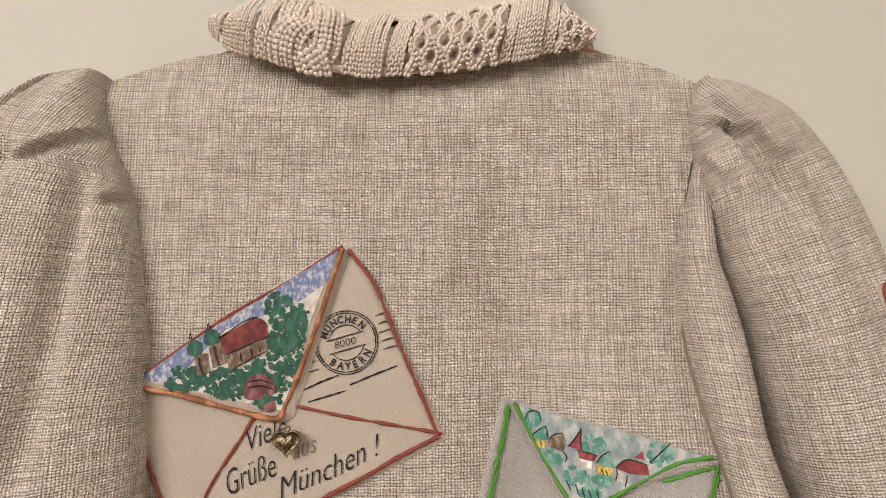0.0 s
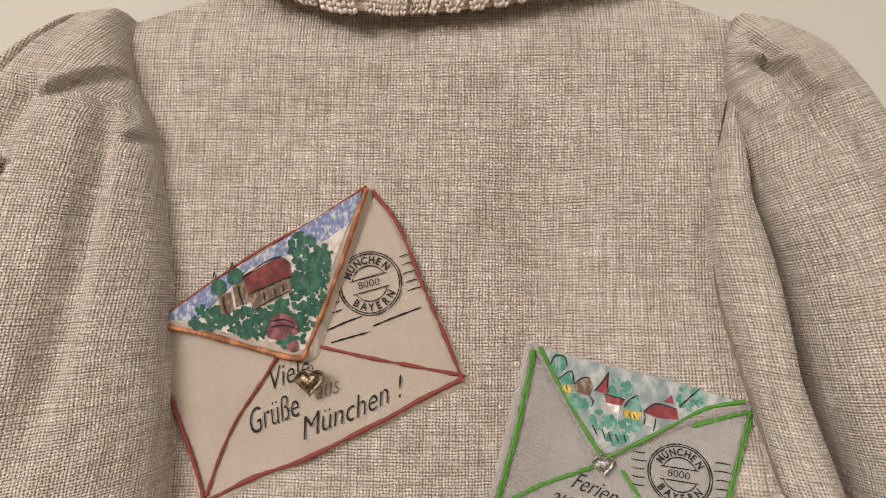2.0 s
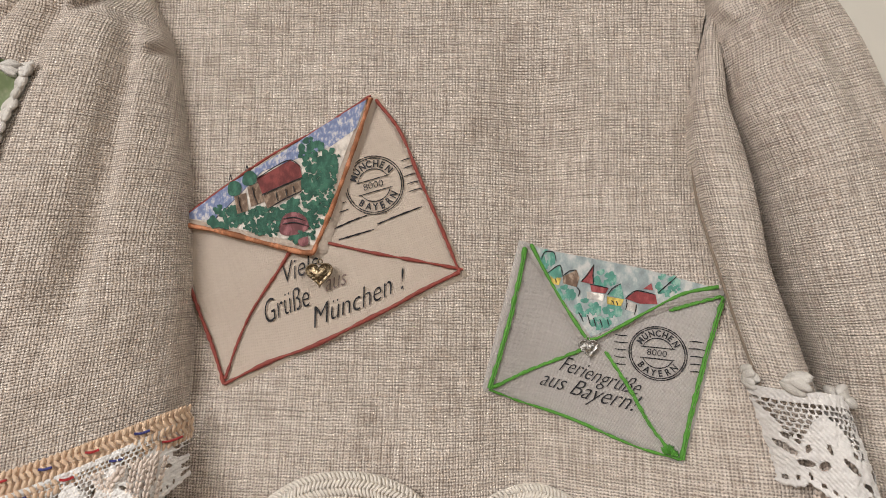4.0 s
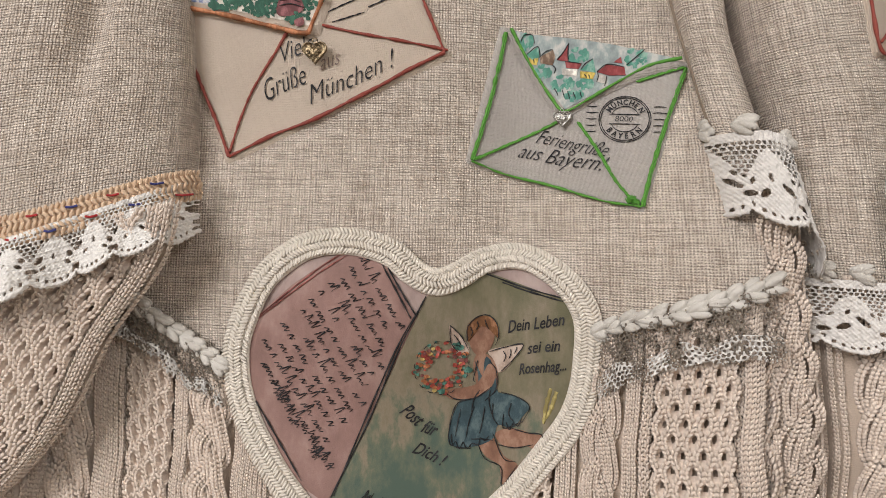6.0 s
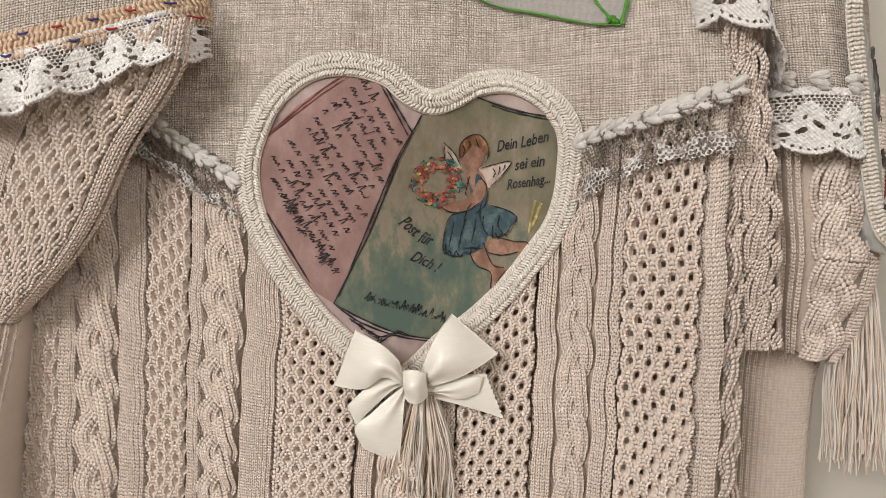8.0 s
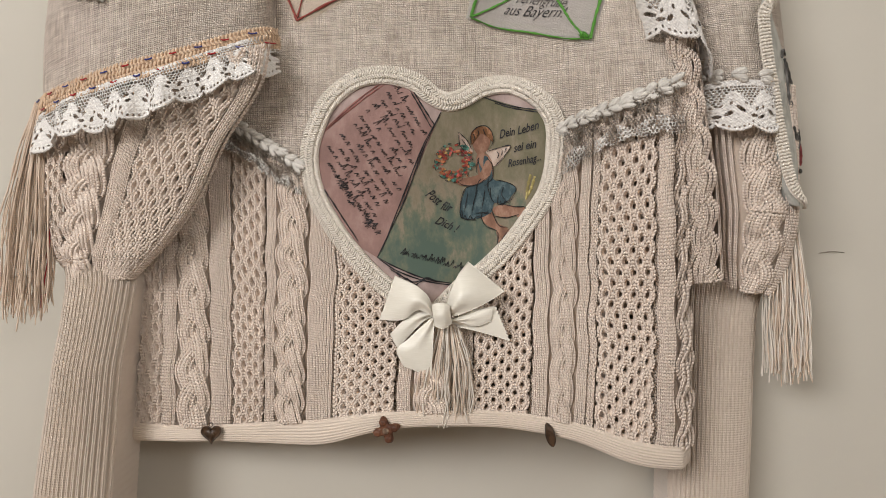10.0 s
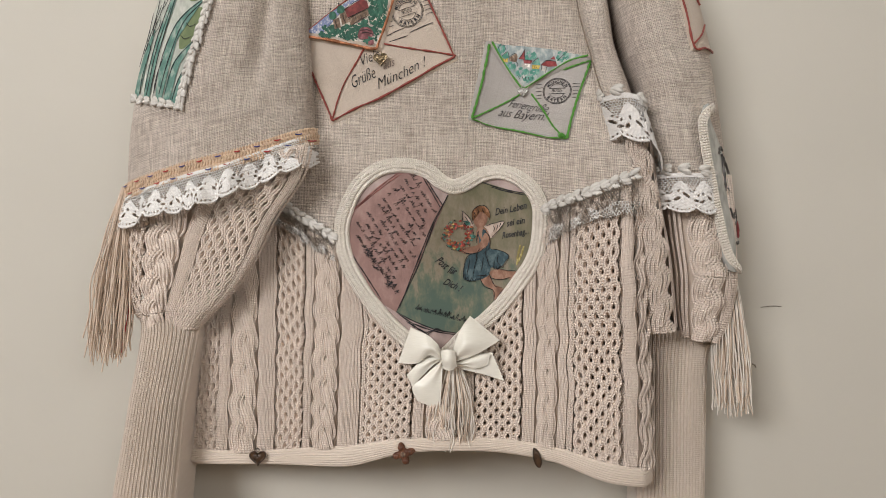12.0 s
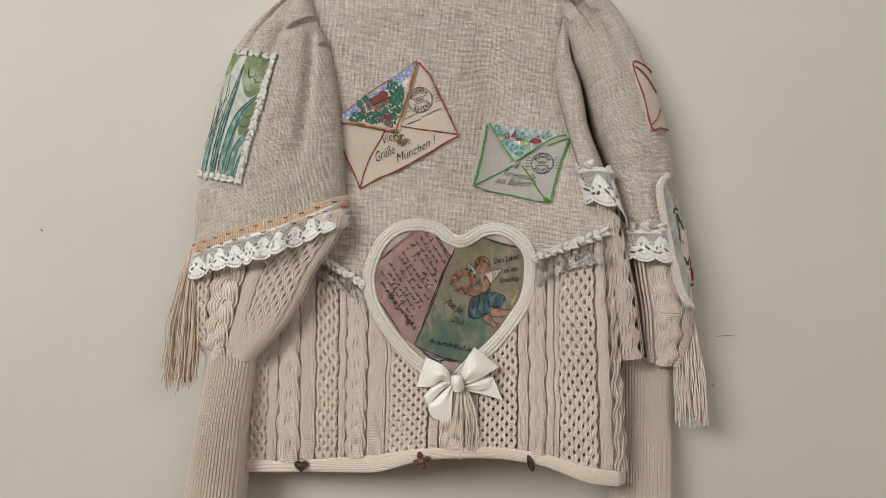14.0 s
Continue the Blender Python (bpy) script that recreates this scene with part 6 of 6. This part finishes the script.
strokes("ink_outline", body, [[(0.0540, 1.4327), (0.0622, 1.4374), (0.0638, 1.4303)], [(0.0638, 1.4303), (0.0679, 1.4336), (0.0720, 1.4344)], [(0.0720, 1.4237), (0.0737, 1.4212), (0.0728, 1.4179)], [(0.0745, 1.4270), (0.0785, 1.4319), (0.0815, 1.4374)], [(0.0815, 1.4374), (0.0810, 1.4311), (0.0813, 1.4254)], [(0.0794, 1.4254), (0.0843, 1.4242), (0.0892, 1.4229)], [(0.0887, 1.4188), (0.0916, 1.4229), (0.0957, 1.4254)], [(0.0981, 1.4164), (0.1038, 1.4210), (0.1144, 1.4184)], [(0.0981, 1.4098), (0.0989, 1.4131), (0.0986, 1.4160)], [(0.1038, 1.4128), (0.1035, 1.4098), (0.1025, 1.4065)], [(0.0729, 1.4081), (0.0745, 1.4048), (0.0753, 1.4023)], [(0.0778, 1.4064), (0.0786, 1.4032), (0.0791, 1.4007)], [(0.0810, 1.4048), (0.0818, 1.4015), (0.0823, 1.3996)], [(0.0843, 1.4040), (0.0851, 1.4015), (0.0856, 1.3996)], [(0.0883, 1.4040), (0.0888, 1.4016), (0.0892, 1.4002)], [(0.0908, 1.4155), (0.0916, 1.4144), (0.0921, 1.4127)], [(0.0932, 1.4150), (0.0937, 1.4137), (0.0940, 1.4123)], [(0.0589, 1.4291), (0.0594, 1.4278), (0.0597, 1.4265)], [(0.0490, 1.4410), (0.0512, 1.4456), (0.0581, 1.4456), (0.0597, 1.4397)], [(0.1160, 1.4197), (0.1217, 1.4247), (0.1274, 1.4296)]], 0.0007, INK, flap_b, "", 0.0080, 8)
cord("flap_piping", body, [(0.0408, 1.4509), (0.0565, 1.4261), (0.0712, 1.4015), (0.0786, 1.3920), (0.0908, 1.3975), (0.1103, 1.4090), (0.1298, 1.4189), (0.1492, 1.4228)], 0.0010, GREEN_CORD, flap_b, off=0.0070, n=120, wobble=0.3, seed=61)
heart_charm("heart_charm", body, (0.0775, 1.3865), 0.0125, PEWTER, env_b, "small silver heart pendant", 0.0, 0.0075)

# ---- patches on the sleeves ----
# left: painted postcard framed by a chain
post = sv(left_upper, [(-0.318, 1.563), (-0.253, 1.546), (-0.305, 1.375), (-0.372, 1.392)])
GREEN_WASH = painted("leaf_green_wash", (0.17, 0.22, 0.10), 0.7, (0.44, 0.44, 0.33), scale=40)
PALE_LILY = painted("pale_grey_green_paint", (0.47, 0.49, 0.43), 0.6, (0.62, 0.61, 0.56), scale=60)
p_patch = patch("postcard_patch", left_upper, post, 0.002, PALE_LILY, jumper, "painted cloth postcard with green leaves", 40, 40)
on_post = lambda pts: [tuple(quad_map(post, np.array(s), np.array(v))) for s, v in pts]
blob("green_wash", left_upper, on_post([(0.42, 0.02), (0.98, 0.02), (0.98, 0.26), (0.72, 0.36), (0.50, 0.24)]), 0.0025, GREEN_WASH, p_patch, "", True, 5, 40)
blob("green_wash", left_upper, on_post([(0.70, 0.45), (0.98, 0.40), (0.97, 0.58), (0.75, 0.66)]), 0.0025, GREEN_WASH, p_patch, "", True, 5, 40)
blob("green_wash", left_upper, on_post([(0.02, 0.02), (0.2, 0.02), (0.15, 0.16), (0.02, 0.2)]), 0.0025, GREEN_WASH, p_patch, "", True, 4, 30)
LEAF_T = painted("blue_green_paint", (0.11, 0.23, 0.19), 0.7, (0.36, 0.43, 0.37), scale=110)
for pts in ([(0.55, 0.98), (0.5, 0.75), (0.58, 0.5), (0.92, 0.33), (0.7, 0.48), (0.64, 0.75), (0.66, 0.98)], [(0.7, 0.98), (0.72, 0.75), (0.97, 0.6), (0.84, 0.75), (0.8, 0.98)], [(0.3, 0.98), (0.28, 0.7), (0.36, 0.35), (0.42, 0.1), (0.45, 0.35), (0.4, 0.7), (0.42, 0.98)], [(0.05, 0.98), (0.1, 0.7), (0.2, 0.55), (0.2, 0.75), (0.18, 0.98)], [(0.82, 0.98), (0.9, 0.82), (0.97, 0.75), (0.95, 0.98)]):
    blob("painted_leaf", left_upper, on_post(pts), 0.0030, LEAF_T, p_patch, "", True, 3, 36)
strokes("ink_outline", left_upper, [on_post(q) for q in ([(0.5, 0.95), (0.5, 0.7), (0.6, 0.5), (0.92, 0.33)], [(0.6, 0.95), (0.62, 0.75), (0.7, 0.5), (0.92, 0.35)], [(0.3, 0.95), (0.3, 0.6), (0.42, 0.1)], [(0.42, 0.95), (0.42, 0.6), (0.44, 0.12)], [(0.7, 0.95), (0.74, 0.75), (0.97, 0.6)], [(0.1, 0.3), (0.15, 0.5), (0.1, 0.7)], [(0.2, 0.4), (0.16, 0.55), (0.22, 0.6)], [(0.12, 0.5), (0.2, 0.52), (0.18, 0.6)], [(0.15, 0.65), (0.22, 0.68), (0.2, 0.75)], [(0.55, 0.12), (0.62, 0.2), (0.72, 0.18)], [(0.7, 0.2), (0.78, 0.24), (0.88, 0.22)], [(0.6, 0.28), (0.65, 0.32), (0.75, 0.33)], [(0.75, 0.5), (0.82, 0.52), (0.92, 0.5)], [(0.72, 0.58), (0.8, 0.6), (0.9, 0.58)], [(0.05, 0.45), (0.08, 0.6), (0.04, 0.8)], [(0.2, 0.2), (0.24, 0.4), (0.2, 0.55)], [(0.26, 0.3), (0.3, 0.36), (0.25, 0.42)], [(0.24, 0.48), (0.28, 0.53), (0.23, 0.58)], [(0.08, 0.62), (0.13, 0.66), (0.09, 0.72)], [(0.5, 0.98), (0.48, 0.85), (0.52, 0.72)], [(0.86, 0.97), (0.88, 0.85), (0.95, 0.76)], [(0.2, 0.97), (0.18, 0.85), (0.2, 0.78)], [(0.36, 0.97), (0.35, 0.7), (0.4, 0.4)])], 0.0009, INK, p_patch, "", 0.0034, 12)
chain("chain_border", left_upper, spline([post[0], tuple((np.array(post[0]) + np.array(post[1])) / 2), post[1]]), 0.066, 0.0115, p_patch, "pearly white chain-stitched cord", 0.0035)
chain("chain_border", left_upper, spline([post[1], tuple((np.array(post[1]) + np.array(post[2])) / 2), post[2]]), 0.180, 0.0115, p_patch, "pearly white chain-stitched cord", 0.0035)
chain("chain_border", left_upper, spline([post[2], tuple((np.array(post[2]) + np.array(post[3])) / 2), post[3]]), 0.064, 0.0115, p_patch, "pearly white chain-stitched cord", 0.0035)
# right: a small envelope that wraps round the sleeve
ec = sv(main_b, [(0.2385, 1.520), (0.300, 1.506), (0.300, 1.418), (0.257, 1.4215)])
env_c = patch("envelope", main_b, [ec[0], (1.0, ec[0][1] + 0.03), (1.0, ec[3][1] + 0.005), ec[3]], 0.003, COTTON, jumper, "cream cotton envelope with red piping round the sleeve", 30, 20)
mixed = lambda s, v: tuple(quad_map([ec[0], (1.0, ec[0][1] + 0.03), (1.0, ec[3][1] + 0.005), ec[3]], np.array(s), np.array(v)))
cord("piping", main_b, [mixed(0.95, 0.08), mixed(0.4, 0.02), mixed(0.06, 0.05), mixed(0.06, 0.5), mixed(0.08, 0.95), mixed(0.5, 0.96), mixed(0.95, 0.97)], 0.0012, RED_CORD, env_c, off=0.0042, n=80, wobble=0.2)
cord("piping", main_b, [mixed(0.12, 0.08), mixed(0.5, 0.22), mixed(0.8, 0.42)], 0.0012, RED_CORD, env_c, off=0.0042, n=30, wobble=0.2)
cord("piping", main_b, [mixed(0.12, 0.92), mixed(0.5, 0.80), mixed(0.8, 0.66)], 0.0010, RED_CORD, env_c, off=0.0042, n=30, wobble=0.2)
# right: an oval picture bordered with braid
oval = Sheet([(0.2700, 1.3612), (0.2640, 1.344), (0.2655, 1.3215), (0.2690, 1.295), (0.2740, 1.265), (0.2805, 1.23), (0.2885, 1.195), (0.2962, 1.1780)], [(0.280, 1.3605), (0.296, 1.330), (0.304, 1.300), (0.310, 1.266), (0.3145, 1.232), (0.3140, 1.198), (0.3075, 1.1775)],
             lambda x, z, s, v: 0.347 + 0.042 * s**1.6)
PALE_BLUE = painted("pale_grey_wash", (0.50, 0.50, 0.46), 0.4, (0.60, 0.60, 0.56), scale=60)
ov = cloth("oval_patch", oval, PALE_BLUE, jumper, "oval pale grey cloth picture with brush drawing", 50, 20, off=0.0015, back=0.02)
strokes("brush_mark", oval, [[(0.45, 0.30), (0.6, 0.26), (0.75, 0.28)], [(0.6, 0.30), (0.5, 0.45), (0.45, 0.52)], [(0.6, 0.3), (0.8, 0.4), (0.85, 0.48)], [(0.55, 0.50), (0.7, 0.53), (0.85, 0.5)], [(0.5, 0.62), (0.62, 0.68), (0.75, 0.62)], [(0.75, 0.60), (0.8, 0.66), (0.7, 0.72)], [(0.6, 0.82), (0.75, 0.83), (0.9, 0.82)]], 0.0030, painted("grey_ink", (0.07, 0.065, 0.06)), ov, "", 0.0032, 12)
strokes("red_mark", oval, [[(0.85, 0.70), (0.88, 0.75), (0.86, 0.80)]], 0.004, RED_P, ov, "", 0.0030, 8)
braid("oval_braid", oval, spline([(0.75, 0.03), (0.4, 0.015), (0.05, 0.045), (-0.02, 0.15), (0.0, 0.4), (0.0, 0.7), (0.03, 0.92), (0.25, 0.98), (0.5, 0.99)]), 0.235, 0.0095, 4, 0.0030, SATIN_CORD, jumper, "ivory satin braid round the oval picture", 0.0045, 0.002)

# ---- bow and tassels ----
def satin():
    k = Mat("ivory_satin", 0.34, 0.3)
    p = k.place()
    n = k.noise(k.stretch(p, 1.0, 1.0, 30.0), 90.0, 3.0)
    return k.finish(k.ramp(n, (0.3, (0.84, 0.81, 0.71)), (0.7, (0.92, 0.89, 0.80))), n, 0.08, 0.0005)


SATIN = satin()


def ribbon(name, upper, lower, y0, puff, parent, label="", end=0.0, zig=0.0, twist=0.0):
    """A piece of ribbon between two edges, from the knot outwards."""
    sh = Sheet(upper, lower, lambda x, z, s, v: y0 - puff * np.sin(np.pi * np.clip(v, 0, 1)) ** 0.7 * (0.45 + 0.55 * np.sin(np.pi * s)) + end * v**2 + twist * (s - 0.5) * v
                + 0.0016 * np.sin(s * 9 + v * 3) * (1 - v) ** 1.5)
    n, m = 40, 36
    vv, ss = np.meshgrid(np.linspace(0, 1, n), np.linspace(0, 1, m), indexing="ij")
    vz = vv - zig * vv**6 * np.abs(((ss * 9) % 1) - 0.5) * 2
    p = sh(ss, vz)
    q = p + np.array([0, 0.0007, 0])
    f = grid_faces(n, m)
    rim_v = np.concatenate([p.reshape(-1, 3), q.reshape(-1, 3)])
    k = n * m
    e = np.concatenate([np.arange(m), (np.arange(1, n) * m + m - 1), (np.arange(m - 2, -1, -1) + (n - 1) * m), np.arange(n - 2, 0, -1) * m])
    e2 = np.roll(e, -1)
    sides = np.stack([e, e2, e2 + k, e + k], -1)
    return link(name, rim_v, np.concatenate([f, f[:, ::-1] + k, sides]), SATIN, parent, label)


bow = new("satin_bow")
bow.parent = jumper
tagged(bow, "ivory satin ribbon bow with cut tails")
ribbon("tail", [(-0.0145, 1.0830), (-0.0043, 1.0858), (0.0084, 1.0912), (0.0185, 1.0940), (0.0325, 1.0958)], [(-0.0145, 1.0797), (0.0009, 1.0767), (0.0162, 1.0730), (0.0303, 1.0686), (0.0451, 1.0632)], 0.347, 0.004, bow, zig=0.03)
ribbon("tail", [(-0.0094, 1.0844), (0.0008, 1.0878), (0.0134, 1.0926), (0.0299, 1.0949)], [(-0.0081, 1.0831), (0.0021, 1.0820), (0.0136, 1.0789), (0.0276, 1.0824)], 0.343, 0.005, bow, zig=0.02)
ribbon("tail", [(-0.0241, 1.0933), (-0.0363, 1.0931), (-0.0490, 1.0864), (-0.0629, 1.0730)], [(-0.0235, 1.0881), (-0.0324, 1.0840), (-0.0452, 1.0720), (-0.0568, 1.0598)], 0.343, 0.006, bow)
ribbon("tail", [(-0.0248, 1.0881), (-0.0362, 1.0787), (-0.0465, 1.0693), (-0.0568, 1.0605), (-0.0510, 1.0440)], [(-0.0222, 1.0868), (-0.0234, 1.0736), (-0.0246, 1.0578), (-0.0259, 1.0444), (-0.0265, 1.0337)], 0.338, 0.006, bow, zig=0.03)
ribbon("loop", [(-0.0248, 1.0999), (-0.0280, 1.1076), (-0.0389, 1.1172), (-0.0579, 1.1243)], [(-0.0228, 1.0868), (-0.0363, 1.0951), (-0.0503, 1.0864), (-0.0731, 1.0844)], 0.340, 0.013, bow, end=0.012)
ribbon("loop", [(-0.0114, 1.1001), (-0.0077, 1.1112), (-0.0009, 1.1249), (0.0083, 1.1356)], [(-0.0063, 1.0877), (0.0020, 1.0909), (0.0197, 1.0980), (0.0405, 1.1080)], 0.340, 0.013, bow, end=0.012)
ribbon("knot", [(-0.0245, 1.1000), (-0.0205, 1.1020), (-0.0140, 1.1020), (-0.0085, 1.0995)], [(-0.0225, 1.0815), (-0.0190, 1.0800), (-0.0130, 1.0800), (-0.0070, 1.0835)], 0.333, 0.010, bow)

FRINGE = yarn("beige_thread", (0.82, 0.68, 0.55), (0.63, 0.49, 0.38), 0.1, 0.7)
FRINGE_W = yarn("white_thread", (0.86, 0.80, 0.72), (0.70, 0.63, 0.54), 0.1, 0.6)
tassel("tassel", (-0.012, 0.350, 1.080), (-0.017, 0.346, 0.995), 0.085, 0.026, 210, [(FRINGE, 0.5), (FRINGE_W, 0.5)], jumper, "beige and white thread tassel under the bow", 3, 0.00065, 0.009)
tassel("tassel", (-0.381, 0.368, 1.288), (-0.408, 0.364, 1.098), 0.19, 0.023, 120, [(FRINGE, 0.93), (FRINGE_W, 0.05), (RED_STITCH, 0.02)], jumper, "long peach thread tassel with red strands", 5, 0.0008, 0.005)
tassel("tassel", (0.305, 0.395, 1.185), (0.306, 0.385, 1.020), 0.165, 0.020, 110, [(FRINGE, 0.3), (FRINGE_W, 0.7)], jumper, "cream and white thread tassel", 7, 0.0008, 0.006)

# ---- charms on the hem ----
DARK_WOOD = painted("dark_brown_wood", (0.035, 0.02, 0.012), 0.4, (0.08, 0.045, 0.025), 0.35)
RED_WOOD = painted("red_brown_wood", (0.11, 0.04, 0.02), 0.4, (0.17, 0.07, 0.035), 0.4)
heart_charm("heart_button", body, (-0.2405, 0.9715), 0.0205, DARK_WOOD, jumper, "dark wooden heart button on the hem", 0.0, 0.009, False)
flower = blob("flower_button", body, [(-0.0665 + 0.0115 * (0.78 + 0.30 * math.cos(4 * a)) * math.cos(a + 0.3), 0.9885 + 0.0115 * (0.78 + 0.30 * math.cos(4 * a)) * math.sin(a + 0.3)) for a in np.linspace(0, 2 * np.pi, 33)[:-1]], 0.012, RED_WOOD, jumper, "brown wooden flower button on the hem", True, 5, 64, edge=0.007)
for k in range(4):
    a = k * math.pi / 2 + 0.3
    blob("petal", body, [(-0.0665 + 0.0075 * math.cos(a) + 0.0033 * math.cos(b), 0.9885 + 0.0075 * math.sin(a) + 0.0033 * math.sin(b)) for b in np.linspace(0, 2 * np.pi, 9)[:-1]], 0.0138, RED_WOOD, flower, "", True, 3, 20, edge=0.0118)
blob("centre", body, [(-0.0665 + 0.0028 * math.cos(b), 0.9885 + 0.0028 * math.sin(b)) for b in np.linspace(0, 2 * np.pi, 9)[:-1]], 0.0145, STONE, flower, "", True, 3, 20, edge=0.012)
blob("leaf_button", body, [(0.0745, 0.9925), (0.0800, 0.989), (0.0835, 0.979), (0.0815, 0.971), (0.0765, 0.974), (0.0735, 0.983)], 0.013, DARK_WOOD, jumper, "dark wooden button seen edge-on at the hem", True, 5, 40, edge=0.007)

# ---- marks on the wall ----
flat_wall = lambda x, z: np.stack(np.broadcast_arrays(np.asarray(x, float), WALL_Y, np.asarray(z, float)), -1)
wall_ob = bpy.data.objects["wall_north"]
SCUFF = painted("grey_scuff", (0.22, 0.19, 0.15), 0.5)
strokes("scratch", flat_wall, [[(0.3677, 1.1272), (0.3818, 1.1285), (0.3941, 1.1272)]], 0.0011, SCUFF, wall_ob, "", 0.0006, 14)
strokes("scratch", flat_wall, [[(0.3565, 1.0572), (0.3597, 1.0554), (0.3612, 1.0521)], [(-0.6607, 1.3267), (-0.6589, 1.3249), (-0.6571, 1.3239)]], 0.0024, SCUFF, wall_ob, "", 0.0006, 6)

# ---- the hanger that holds it ----
OAK = painted("brown_wood", (0.20, 0.095, 0.045), 0.5, (0.30, 0.16, 0.08), 0.4, 60.0)
hanger = new("coat_hanger")
tagged(hanger, "brown wooden coat hanger inside the jumper's neck", "hanger")
k = np.linspace(-1, 1, 40)
v, f = tube_data(np.stack([-0.02 + 0.17 * k, 0.425 + 0 * k, 1.697 - 0.055 * np.abs(k) ** 1.8], -1), 0.008, 10)
link("bar", v, f, OAK, hanger, "curved brown wooden bar")
k = np.linspace(0, 1, 40)
ang = np.pi * (1.0 - 1.25 * k)
v, f = tube_data(np.concatenate([np.stack([-0.02 + 0 * k, 0.425 + 0 * k, 1.70 + 0.05 * k], -1), np.stack([-0.02 + 0.022 + 0.022 * np.cos(ang), 0.425 + 0 * k, 1.75 + 0.022 * np.sin(ang)], -1)]), 0.0016, 8)
link("hook", v, f, PEWTER, hanger, "thin steel hook")
k = np.linspace(0, 1, 6)
v, f = tube_data(np.stack([0.002 + 0 * k, 0.41 + 0.05 * k, 1.7735 - 0.004 + 0 * k], -1) + np.array([0, 0, 0.0]) + k[:, None] * np.array([0, 0, 0.0001]), 0.0022, 8)
tagged(link("nail", v, f, PEWTER), "steel nail in the wall that carries the hanger", "nail")
